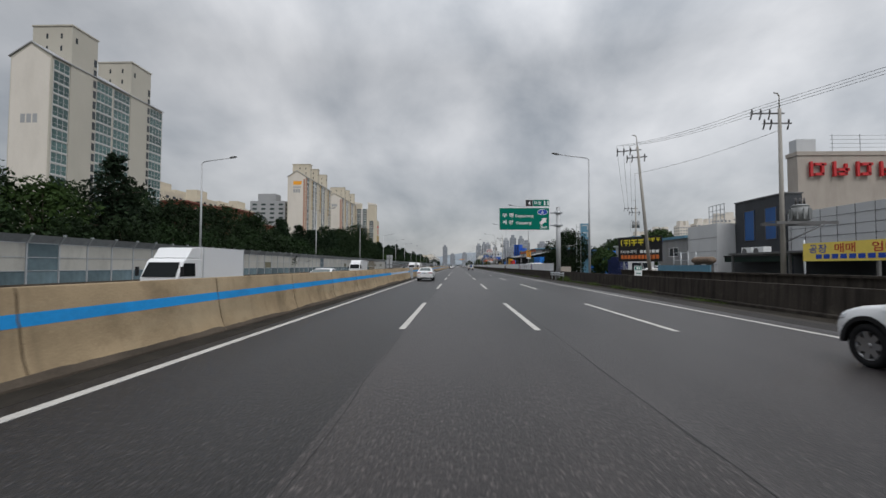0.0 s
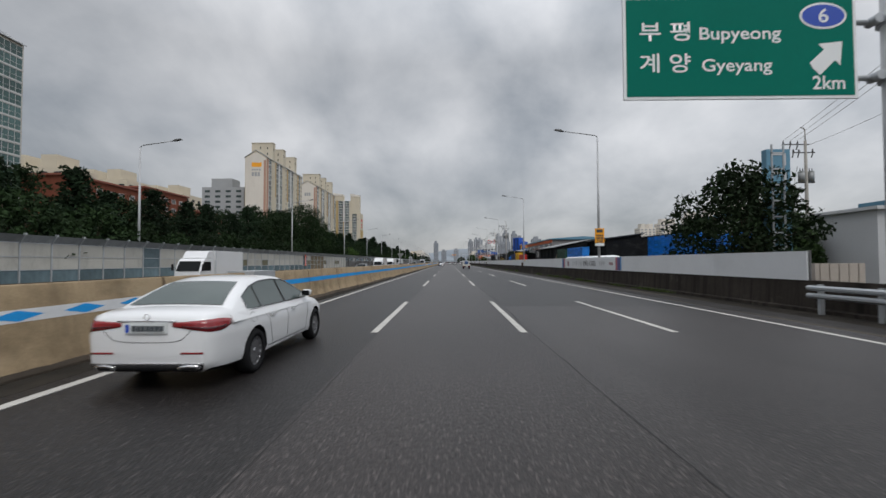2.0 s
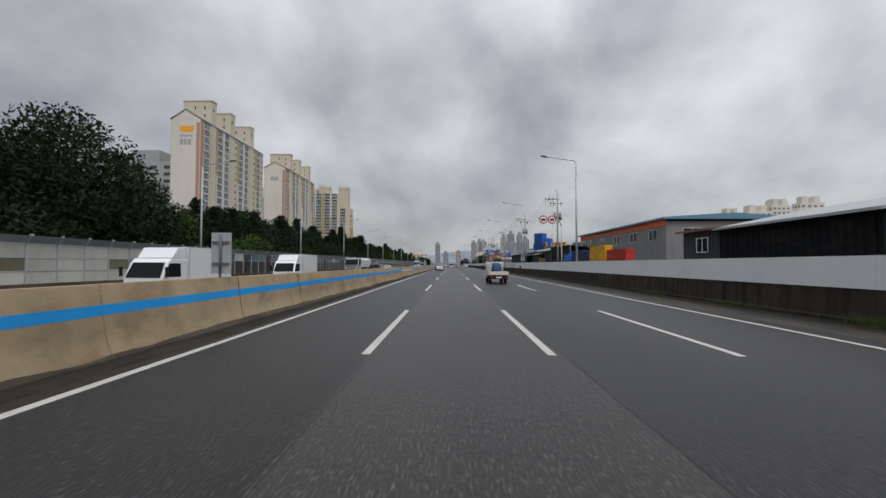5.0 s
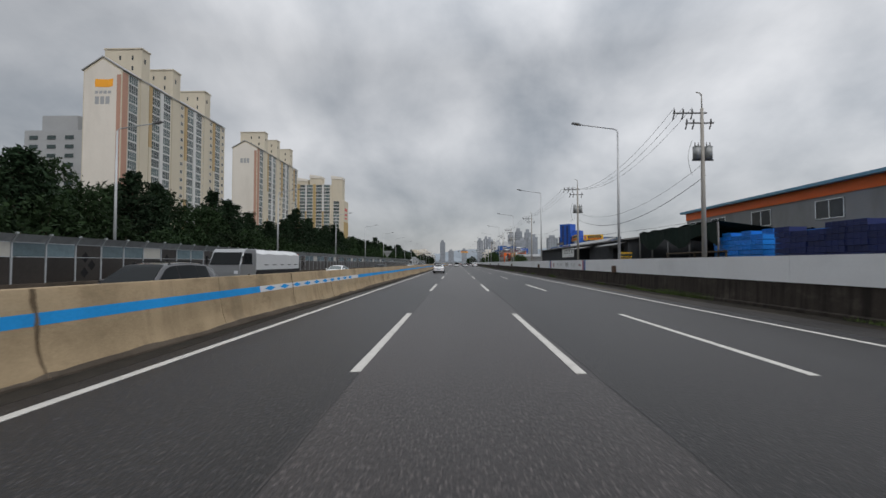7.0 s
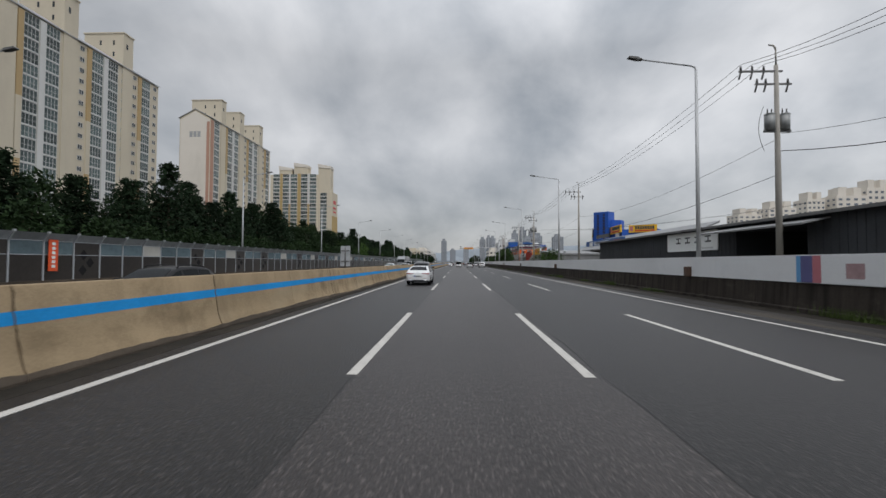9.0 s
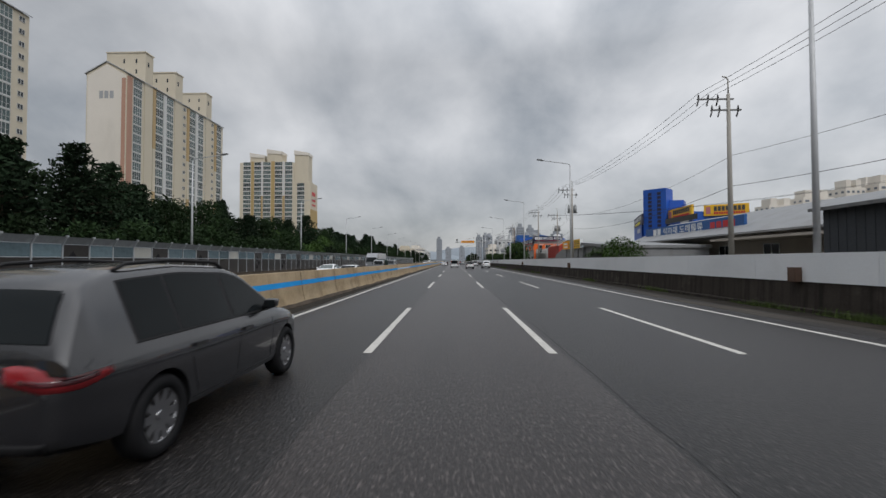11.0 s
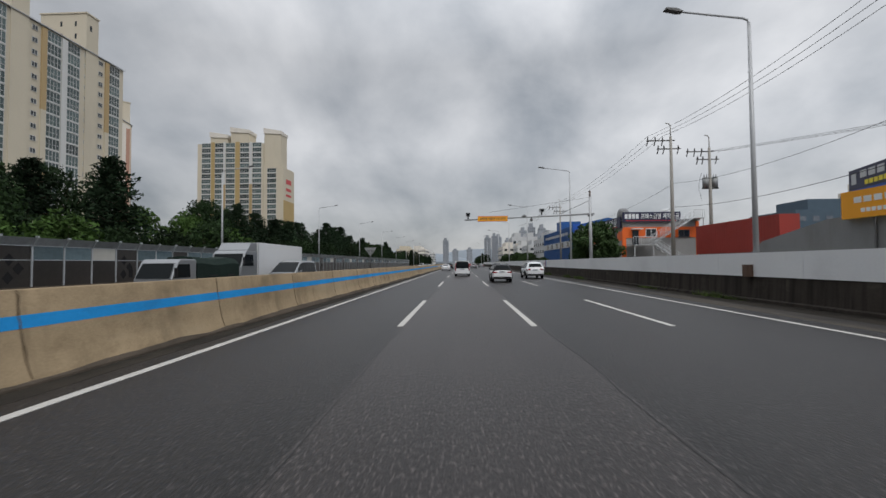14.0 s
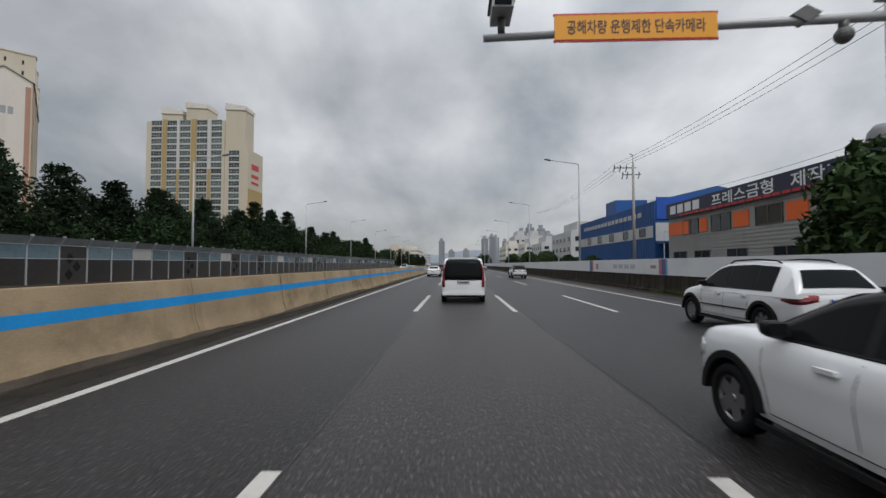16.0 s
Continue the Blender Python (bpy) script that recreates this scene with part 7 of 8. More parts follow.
def flight(x0, z0, x1, z1, y):
    b = B()
    n = 9
    for k in range(n):
        t = (k + 0.5) / n
        bx(b, x0 + (x1 - x0) * t - 0.2, x0 + (x1 - x0) * t + 0.2, y - 0.9, y, z0 + (z1 - z0) * t - 0.03, z0 + (z1 - z0) * t + 0.03)
    part("tread", b, M["white_wall"], stair)
    b = B()
    for dy in (-0.9, 0.0):
        rod(b, (x0, y + dy, z0), (x1, y + dy, z1), 0.06, 0.06, 6)
        for h in (0.5, 1.0):
            rod(b, (x0, y + dy, z0 + h), (x1, y + dy, z1 + h), 0.03, 0.03, 6)
        for k in range(n + 1):
            t = k / n
            px, pz = x0 + (x1 - x0) * t, z0 + (z1 - z0) * t
            rod(b, (px, y + dy, pz), (px, y + dy, pz + 1.0), 0.022, 0.022, 5)
    part("railing", b, M["white_wall"], stair)
flight(29.2, 0.2, 24.0, 3.8, 323.9)
flight(24.0, 3.8, 29.4, 7.2, 325.0)
box_part("landing", stair, "white_wall", 21.4, 24.0, 323.0, 325.6, 3.72, 3.8)
box_part("top_landing", stair, "white_wall", 29.4, 30.7, 324.0, 325.6, 7.12, 7.2)
b = B()
for k in range(6):
    rod(b, (29.4 + 0.26 * k, 324.05, 7.2), (29.4 + 0.26 * k, 324.05, 8.2), 0.022, 0.022, 5)
rod(b, (29.4, 324.05, 8.2), (30.7, 324.05, 8.2), 0.03, 0.03, 6)
part("railing", b, M["white_wall"], stair)
box_part("post", stair, "white_wall", 30.5, 30.6, 324.05, 324.15, 0, 7.12)
b = B()
for k in range(9):
    rod(b, (21.4 + 0.32 * k, 323.05, 3.8), (21.4 + 0.32 * k, 323.05, 4.8), 0.022, 0.022, 5)
rod(b, (21.4, 323.05, 4.8), (24, 323.05, 4.8), 0.03, 0.03, 6)
part("railing", b, M["white_wall"], stair)
box_part("post", stair, "white_wall", 21.5, 21.6, 323.1, 323.2, 0, 3.72)
box_part("post", stair, "white_wall", 23.8, 23.9, 323.1, 323.2, 0, 3.72)

# blue works
e = empty("blue_works", "blue corrugated works with a pale window band and outside stair", "building")
b = B()
prism(b, [(21.2, 0), (21.2, 8.6), (28.0, 10.2), (36.0, 8.6), (36.0, 0)], "y", 352.0, 380.5)
part("wall", b, M["blue_wall"], e)
b = B()
ribbed(b, 21.2, 352, 380.5, 0, 8.5, 0.6, 0.05)
part("rib", b, M["blue_wall"], e)
box_part("band", e, "white_wall", 21.1, 21.15, 352.2, 380.4, 4.6, 5.9, label="pale window band")
for y in (354, 359, 364, 369, 374):
    face_window(e, 21.1, y, y + 1.6, 4.8, 5.8, "post_dark", "win_dark", 1)
bars(e, M["white_wall"], 355, 378, 7.4, 0.55, 16, 21.15, "y")
box_part("roof_house", e, "blue_wall", 22.5, 27, 367, 371, 8.6, 10.9)
box_part("gable_sign", e, "blue_bright", 21.4, 35.8, 351.85, 352.0, 6.6, 9.0)
bars(e, M["white_wall"], 24.5, 29.5, 8.0, 0.7, 4, 351.85)
box_part("gable_band", e, "white_wall", 21.3, 27, 351.9, 351.98, 4.2, 6.2)
front_window(e, 351.9, 23.2, 25.4, 4.7, 5.9)
st = part("porch", (lambda b: (bx(b, 21.4, 27, 350.4, 351.9, 3.9, 4.1), b)[1])(B()), M["blue_wall"], e)
b = B()
for x in (21.5, 24.2, 26.9):
    rod(b, (x, 350.5, 0), (x, 350.5, 4.0), 0.06, 0.06, 6)
    rod(b, (x, 350.5, 4.1), (x, 350.5, 5.1), 0.03, 0.03, 6)
rod(b, (21.5, 350.5, 5.1), (27, 350.5, 5.1), 0.03, 0.03, 6)
part("porch_rail", b, M["steel"], e)

for (x0, x1, y0, y1, z, m) in ((26, 44, 405, 425, 9.5, "white_wall"), (28, 44, 450, 470, 9, "white_wall"), (30, 50, 500, 520, 11, "apt_white"), (26, 44, 540, 575, 12, "apt_pale"), (40, 60, 610, 640, 22, "white_wall")):
    plain_block(x0, x1, y0, y1, z, M[m], 3, 5, "pale low works building beyond the blue works", "works_building", "win_dark", 2, "far works")

# parked white tank trailer behind the screen
e = empty("tank_trailer", "long white rounded tank trailer parked behind the screen", "trailer", 15.2, 76.5, 0)
rings = []
for y, s in ((-7.4, 0.35), (-7.2, 0.8), (-6.9, 1.0), (6.9, 1.0), (7.2, 0.8), (7.4, 0.35)):
    rings.append([(1.15 * s * math.cos(a), y, 1.45 + 0.82 * s * math.sin(a)) for a in [2 * math.pi * i / 20 for i in range(20)]])
b = B()
loft(b, rings)
part("tank", b, M["car_white"], e)
box_part("chassis", e, "post_dark", -0.5, 0.5, -7, 7, 0.5, 0.72)
for y in (-5.5, -4.2, 4.8):
    for x in (-0.95, 0.95):
        b = B()
        rod(b, (x - 0.15, y, 0.48), (x + 0.15, y, 0.48), 0.48, 0.48, 18)
        part("wheel", b, M["rubber"], e)


# ---- vehicles ----
def smooth_curve(pts, y, d=0.09):
    """Values along a rounded line through control points."""
    xs, zs = np.array([p[0] for p in pts]), np.array([p[1] for p in pts])
    return float(sum(w * np.interp(y + k * d, xs, zs) for k, w in ((-1, 0.25), (0, 0.5), (1, 0.25))))


def wheel_meshes(r, width, spokes, rim_m):
    t = B()
    prof = [(r * 0.66, -width / 2), (r * 0.93, -width / 2), (r, -width / 2 + 0.035), (r, width / 2 - 0.035), (r * 0.93, width / 2), (r * 0.66, width / 2)]
    rings = [[(x, rr * math.cos(a), rr * math.sin(a)) for rr, x in prof] for a in [2 * math.pi * i / 32 for i in range(32)]]
    loft(t, rings + [rings[0]], True, False)
    bmesh.ops.remove_doubles(t, verts=t.verts, dist=1e-4)
    tyre = mesh_of("tyre", t, M["rubber"])
    b = B()
    x = width / 2 - 0.03
    ro = r * 0.68
    ring = [(ro, x + 0.015), (ro, x - 0.12), (ro * 0.9, x - 0.12), (ro * 0.9, x + 0.005)]
    rings = [[(xx, rr * math.cos(a), rr * math.sin(a)) for rr, xx in ring] for a in [2 * math.pi * i / 32 for i in range(32)]]
    loft(b, rings + [rings[0]], True, False)
    for k in range(spokes):
        a = 2 * math.pi * k / spokes
        u, v = Vector((0, math.cos(a), math.sin(a))), Vector((0, -math.sin(a), math.cos(a)))
        w0, w1 = ro * 0.55 * math.sin(math.pi / spokes), ro * 0.75 * math.sin(math.pi / spokes)
        pts = []
        for xx in (x - 0.035, x + 0.008):
            for rr, ww in ((ro * 0.16, w0), (ro * 0.94, w1 * 0.62)):
                for s in (-1, 1):
                    pts.append(b.verts.new(u * rr + v * ww * s + Vector((xx - (0.012 if rr < ro * 0.5 else 0), 0, 0))))
        for f in ((0, 1, 3, 2), (4, 6, 7, 5), (0, 4, 5, 1), (2, 3, 7, 6), (0, 2, 6, 4), (1, 5, 7, 3)):
            b.faces.new([pts[i] for i in f])
    rod(b, (x - 0.05, 0, 0), (x + 0.012, 0, 0), ro * 0.2, ro * 0.17, 16)
    bmesh.ops.recalc_face_normals(b, faces=b.faces)
    rim = mesh_of("rim", b, rim_m)
    b = B()
    rod(b, (x - 0.14, 0, 0), (x - 0.10, 0, 0), ro * 0.95, ro * 0.95, 24)
    back = mesh_of("brake_disc", b, M["trim"])
    return tyre, rim, back


def add_wheels(e, r, width, track, axles, spokes=10, rim_m=None):
    tyre, rim, back = wheel_meshes(r, width, spokes, rim_m or M["alloy"])
    for y in axles:
        for s in (-1, 1):
            w = part("wheel", tyre, None, e)
            w.matrix_basis = pose(s * track, y, r, 0, 0, 0 if s > 0 else 180)
            part("rim", rim, None, w)
            part("brake_disc", back, None, w)


def car(label, paint, s, category="car", roof_m=None, glass_m="car_glass", rear_glass="car_glass", spokes=10, group="traffic", cladding=False):
    """A car whose nose points to +y, on its wheels at z = 0."""
    L, W = s["L"], s["W"]
    e = empty("car", label, category, group=group)
    body = M[paint]
    ys = sorted(set([-L / 2 + L * t for t in (0, 0.004, 0.012, 0.025, 0.045, 0.07)] + [-L / 2 + L * (0.10 + 0.8 * k / 22) for k in range(23)] + [-L / 2 + L * t for t in (0.93, 0.955, 0.975, 0.988, 0.996, 1.0)]))
    def bulge(y):
        """0 at the very end of the body, 1 from a hand's width inwards: rounds both ends off."""
        d = min(y + L / 2, L / 2 - y) / s.get("round", 0.13)
        return math.sqrt(max(0.0, 1 - (1 - min(d, 1.0)) ** 2))
    def wd(y):
        return smooth_curve(s["plan"], y, 0.05) * (0.93 + 0.07 * bulge(y))
    def zt(y):
        z = smooth_curve(s["deck"], y, 0.05)
        return 0.66 + (z - 0.66) * (0.72 + 0.28 * bulge(y))
    def zb(y):
        z = float(np.interp(y, [p[0] for p in s["bot"]], [p[1] for p in s["bot"]]))
        return 0.60 + (z - 0.60) * (0.80 + 0.20 * bulge(y))
    def section(y):
        w, t, b0 = wd(y), zt(y), zb(y)
        h = t - b0
        return [(0, b0), (w * 0.80, b0), (w - 0.05, b0 + 0.05 * h + 0.02), (w - 0.022, b0 + 0.18 * h), (w - 0.020, b0 + 0.34 * h), (w - 0.004, b0 + 0.56 * h), (w, b0 + 0.66 * h), (w - 0.016, b0 + 0.76 * h), (w - 0.045, b0 + 0.89 * h), (w - 0.085, b0 + 0.958 * h), (w - 0.17, t - 0.002), (w * 0.4, t + 0.018)]
    def side(y, z):
        """Half width of the body at a height."""
        sec = section(y)[1:]
        if z < sec[0][1] - 0.002 or z > sec[-1][1]:
            return 0.0
        return float(np.interp(z, [p[1] for p in sec], [p[0] for p in sec]))
    def skin(end, px, py, z, off=0.006):
        """The point of the body's skin that lies outwards of (px, py) as seen from inside its front or rear end."""
        yc = end * (L / 2 - 0.9)
        a = math.atan2(px, end * (py - yc))
        dx, dy = math.sin(a), end * math.cos(a)
        lo, hi = 0.0, 2.2
        for _ in range(22):
            mid = (lo + hi) / 2
            y = yc + dy * mid
            if abs(y) <= L / 2 and side(y, z) >= abs(dx * mid):
                lo = mid
            else:
                hi = mid
        return Vector((dx * (lo + off), yc + dy * (lo + off), z))
    def skin_patch(name, m, end, rows, parent=None, off=0.007, deep=0.03, label=""):
        """A thin shaped piece lying on the front or rear skin; rows: (x, y, lower z, upper z)."""
        b = B()
        cols = []
        for px, py, z0, z1 in rows:
            zs = [z0 + (z1 - z0) * k / 3 for k in range(4)]
            cols.append([b.verts.new(skin(end, px, py, z, off)) for z in zs] + [b.verts.new(skin(end, px, py, z, off - deep)) for z in zs[::-1]])
        for p, q in zip(cols, cols[1:]):
            for i in range(8):
                f = b.faces.new((p[i], q[i], q[(i + 1) % 8], p[(i + 1) % 8]))
                f.smooth = i < 3
        b.faces.new(cols[0][::-1])
        b.faces.new(cols[-1])
        bmesh.ops.recalc_face_normals(b, faces=b.faces)
        return part(name, b, M[m], parent or e, label)
    def spread(x0, x1, z0, z1, n=9, y=None):
        """Rows of a straight band between two places across the end."""
        return [(x0 + (x1 - x0) * k / n, -L / 2 if y is None else y, z0, z1) for k in range(n + 1)]
    def skin_line(name, end, pts, r=0.004, m="trim"):
        b = B()
        tube(b, [skin(end, px, py, z, 0.001) for px, py, z in pts], r, 5)
        part(name, b, M[m], e)
    def side_line(name, sd, pts, r=0.004, m="trim", off=0.0005):
        b = B()
        tube(b, [(sd * (side(y, z) + off), y, z) for y, z in pts], r, 5)
        part(name, b, M[m], e)
    rings = []
    for y in ys:
        half = section(y)
        t = zt(y)
        rings.append([(x, y, z) for x, z in half] + [(0, y, t + 0.024)] + [(-x, y, z) for x, z in half[:0:-1]])
    b = B()
    loft(b, rings)
    blank = mesh_of("body_blank", b, body, M["trim"])
    cut = []
    rc = s["r"] + 0.055
    for y in s["axles"]:
        for sd in (-1, 1):
            c = B()
            rod(c, (sd * (W / 2 - 0.27), y, s["r"]), (sd * (W / 2 + 0.3), y, s["r"]), rc, rc, 36)
            bmesh.ops.recalc_face_normals(c, faces=c.faces)
            cut.append(mesh_of("arch", c))
    shell = evaluated(blank, cut)
    shell.materials.clear()
    shell.materials.append(body)
    shell.materials.append(M["trim"])
    for p in shell.polygons:
        c = p.center
        p.material_index = 0
        for y in s["axles"]:
            if abs(c.x) < W / 2 + 0.02 and math.hypot(c.y - y, c.z - s["r"]) < rc + 0.004 and abs(c.x) > W / 2 - 0.30 and c.z > 0.1:
                p.material_index = 1
        if c.z < 0.30 and abs(p.normal.z) > 0.8:
            p.material_index = 1
    shell.set_sharp_from_angle(angle=radians(38))
    part("body", shell, None, e)
    # cabin
    zbelt, lean, wb = s["belt"], s["lean"], s["wb"]
    cp = s["cabin"]
    ny = 30
    cy = [cp[0][0] + (cp[-1][0] - cp[0][0]) * i / ny for i in range(ny + 1)]
    def pz(y):
        return smooth_curve(cp, y) if cp[0][0] + 0.1 < y < cp[-1][0] - 0.1 else float(np.interp(y, [p[0] for p in cp], [p[1] for p in cp]))
    def hw(z):
        return wb - lean * (z - zbelt)
    b = B()
    rows = []
    for y in cy:
        z = pz(y)
        lo = max(z - 0.055, zbelt - 0.06)
        a = [(hw(zbelt - 0.10), y, zbelt - 0.10), (hw(lo), y, lo), (hw(z) - 0.03, y, z - 0.018), (hw(z) - 0.085, y, z), (hw(z) * 0.45, y, z + 0.014), (0, y, z + 0.018)]
        rows.append(a + [(-p[0], p[1], p[2]) for p in a[-2::-1]])
    loft(b, rows)
    roof = mesh_of("cabin", b, M[roof_m] if roof_m else body)
    roof.set_sharp_from_angle(angle=radians(40))
    part("cabin", roof, None, e)
    # side glass in one black surround with a bright lower edge
    wa, wz = s["windows"][0][0] - 0.035, s["windows"][-1][1] + 0.04
    for sd in (-1, 1):
        poly = [(wa, zbelt + 0.012), (wz, zbelt + 0.012)] + [(wz + (wa - wz) * i / 20, max(pz(wz + (wa - wz) * i / 20) - s.get("rail", 0.10) + 0.018, zbelt + 0.022)) for i in range(21)]
        b = B()
        vo = [b.verts.new((sd * (hw(z) + 0.003), y, z)) for y, z in poly]
        vi = [b.verts.new((sd * (hw(z) - 0.02), y, z)) for y, z in poly]
        b.faces.new(vo)
        for i in range(len(poly)):
            b.faces.new((vo[i], vo[(i + 1) % len(poly)], vi[(i + 1) % len(poly)], vi[i]))
        bmesh.ops.remove_doubles(b, verts=b.verts, dist=1e-4)
        bmesh.ops.recalc_face_normals(b, faces=b.faces)
        part("window_surround", b, M["trim"], e, "gloss black window surround")
        b = B()
        tube(b, [(sd * (hw(z) + 0.006), y, z) for y, z in [(wa, zbelt + 0.012), (wz, zbelt + 0.012)]] if not s.get("chrome_strip") else [(sd * (hw(z) + 0.006), y, z) for y, z in poly[1:] + poly[:2]], 0.007, 6)
        part("window_trim", b, M["chrome"] if s.get("chrome_strip") else M["trim"], e)
    for (ya, yb) in s["windows"]:
        for sd in (-1, 1):
            top = []
            for i in range(13):
                y = ya + (yb - ya) * i / 12
                top.append((y, max(pz(y) - s.get("rail", 0.10), zbelt + 0.035)))
            poly = [(ya, zbelt + 0.03)] + [(yb, zbelt + 0.03)] + top[::-1]
            b = B()
            vo = [b.verts.new((sd * (hw(z) + 0.006), y, z)) for y, z in poly]
            vi = [b.verts.new((sd * (hw(z) - 0.02), y, z)) for y, z in poly]
            n = len(poly)
            b.faces.new(vo if sd < 0 else vo[::-1])
            for i in range(n):
                b.faces.new((vo[i], vo[(i + 1) % n], vi[(i + 1) % n], vi[i]))
            bmesh.ops.remove_doubles(b, verts=b.verts, dist=1e-4)
            part("side_window", b, M[glass_m], e)
    for (ya, yb, nm, gm) in ((s["rear_glass"][0], s["rear_glass"][1], "rear_window", rear_glass), (s["front_glass"][0], s["front_glass"][1], "windscreen", glass_m)):
        b = B()
        row = []
        for i in range(9):
            y = ya + (yb - ya) * i / 8
            z = pz(y)
            dz = pz(y + 0.02) - pz(y - 0.02)
            nl = math.hypot(dz, 0.04)
            oy, oz = -dz / nl * 0.014, 0.04 / nl * 0.014
            w = hw(z) - s.get("glass_in", 0.11) * (1.0 if nm == "rear_window" else 0.6)
            row.append([b.verts.new((w * f, y + oy, z + oz + 0.016 * (1 - f * f))) for f in (-1, -0.5, 0, 0.5, 1)])
        for p, q in zip(row, row[1:]):
            for i in range(4):
                f = b.faces.new((p[i], p[i + 1], q[i + 1], q[i]))
                f.smooth = True
        part(nm, b, M[gm], e)
    # lamps that follow the corners
    yr, yf = -L / 2, L / 2
    wr, wf = wd(yr + 0.25), wd(yf - 0.35)
    lt, lf = s["tail"], s["head"]
    zm = lt[0] + (lt[1] - lt[0]) * 0.68
    for sd in (-1, 1):
        rows = []
        for k in range(15):
            u = k / 14
            if u < 0.62:
                v = u / 0.62
                px, py = lt[2] + (wr - lt[2]) * v, yr + 0.10 * v * v
            else:
                v = (u - 0.62) / 0.38
                px, py = wr + 0.03 * v, yr + 0.10 + (lt[3] - 0.10) * v
            open_ = min(1.0, 0.34 + 1.3 * u) * (1 - 0.62 * max(0.0, (u - 0.7) / 0.3) ** 1.5) if s.get("slim") else min(1.0, 0.55 + 1.2 * u) * (1 - 0.4 * max(0.0, (u - 0.7) / 0.3))
            rows.append((sd * px, py, zm - (zm - lt[0]) * open_, zm + (lt[1] - zm) * open_))
        lamp = skin_patch("tail_lamp", "lamp_red", -1, rows)
        skin_patch("lamp_band", "lamp_dark", -1, [(x, y, z0 + 0.20 * (z1 - z0), z0 + 0.40 * (z1 - z0)) for x, y, z0, z1 in rows[2:-2]], lamp, 0.010, 0.012, "darker lower lamp chamber")
        rows = []
        for k in range(13):
            u = k / 12
            px, py = (lf[2] + (wf - lf[2]) * u / 0.55, yf) if u < 0.55 else (wf + 0.05 * (u - 0.55), yf - lf[3] * (u - 0.55) / 0.45)
            open_ = min(1.0, 0.45 + u) * (1 - 0.55 * max(0.0, (u - 0.6) / 0.4))
            mid = lf[0] + (lf[1] - lf[0]) * 0.6 + 0.05 * max(0.0, u - 0.5)
            rows.append((sd * px, py, mid - (mid - lf[0]) * open_, mid + (lf[1] - mid) * open_))
        skin_patch("head_lamp", "lamp_clear", 1, rows)
    # rear details
    zp = s["plate"]
    y_plate = skin(-1, 0.0, yr, zp + 0.06, 0.0).y
    pb = B()
    bx(pb, -0.27, 0.27, y_plate - 0.03, y_plate + 0.02, zp, zp + 0.12)
    soften(pb, 0.008, 1)
    pl = part("number_plate", pb, M["plate"], e)
    box_part("plate_band", pl, "blue_sign", -0.262, -0.215, y_plate - 0.033, y_plate - 0.03, zp + 0.008, zp + 0.112)
    bars(pl, M["plate_bar"], -0.18, 0.24, zp + 0.06, 0.07, 7, y_plate - 0.03)
    z_low = max(zb(yr + 0.06), 0.24)
    skin_patch("rear_valance", "trim", -1, spread(-wr * 0.86, wr * 0.86, z_low + 0.005, z_low + 0.10, 14), None, 0.008, 0.05)
    if s.get("chrome_strip"):
        skin_patch("boot_strip", "chrome", -1, spread(-lt[2] - 0.05, lt[2] + 0.05, s["chrome_strip"], s["chrome_strip"] + 0.018, 10), None, 0.012)
        skin_patch("chrome_trim", "chrome", -1, spread(-0.74, 0.74, z_low + 0.108, z_low + 0.122, 14), None, 0.012)
        for sd in (-1, 1):
            tip = skin_patch("exhaust_tip", "chrome", -1, [(sd * x, yr, z_low + 0.005 + c, z_low + 0.10 - c) for x, c in ((0.40, 0.03), (0.46, 0.008), (0.55, 0.0), (0.64, 0.004), (0.70, 0.03))], None, 0.016, 0.05)
            skin_patch("exhaust_mouth", "trim", -1, [(sd * x, yr, z_low + 0.03 + c, z_low + 0.076 - c) for x, c in ((0.45, 0.012), (0.50, 0.0), (0.62, 0.0), (0.66, 0.014))], tip, 0.019, 0.01)
            skin_patch("reflector", "lamp_red", -1, [(sd * x, yr, 0.515, 0.54) for x in (0.44, 0.52, 0.60, 0.68, 0.74)])
            skin_line("boot_seam", -1, [(sd * x, yr, z) for x, z in ((0.0, 0.665), (0.2, 0.665), (0.36, 0.675), (0.45, 0.70), (0.52, 0.76), (0.57, 0.82))])
        b = B()
        yb = skin(-1, 0, yr, 0.995, 0.0).y
        rings2 = [[(0.037 * math.cos(a) + 0.006 * math.cos(a) * math.cos(c), yb - 0.006 + 0.005 * math.sin(c), 0.992 + 0.037 * math.sin(a) + 0.006 * math.sin(a) * math.cos(c)) for c in (0, 1.57, 3.14, 4.71)] for a in [2 * math.pi * i / 18 for i in range(18)]]
        loft(b, rings2 + [rings2[0]], True, False)
        part("boot_badge", b, M["chrome"], e)
    # doors, handles, mirrors
    for sd in (-1, 1):
        z0, z1 = zb(0) + 0.13, zbelt - 0.035
        rear, mid, front = s["seams"][1], s["seams"][0], s["seams"][2]
        side_line("door_seam", sd, [(mid + 0.03 * math.sin(3.1 * k / 8), z1 + (z0 - z1) * k / 8) for k in range(9)])
        side_line("door_seam", sd, [(front - 0.10 * (k / 8) ** 2, z1 + (z0 - z1) * k / 8) for k in range(9)])
        ya, ra = s["axles"][0], s["r"] + 0.10
        way = [(rear - 0.10, z1)] + [(max(rear + 0.03 * k, ya + math.sqrt(max(0.0, ra * ra - (z - s["r"]) ** 2)) + 0.01), z) for k, z in [(k, z1 + (z0 - z1) * k / 8) for k in range(2, 9)]]
        side_line("door_seam", sd, way)
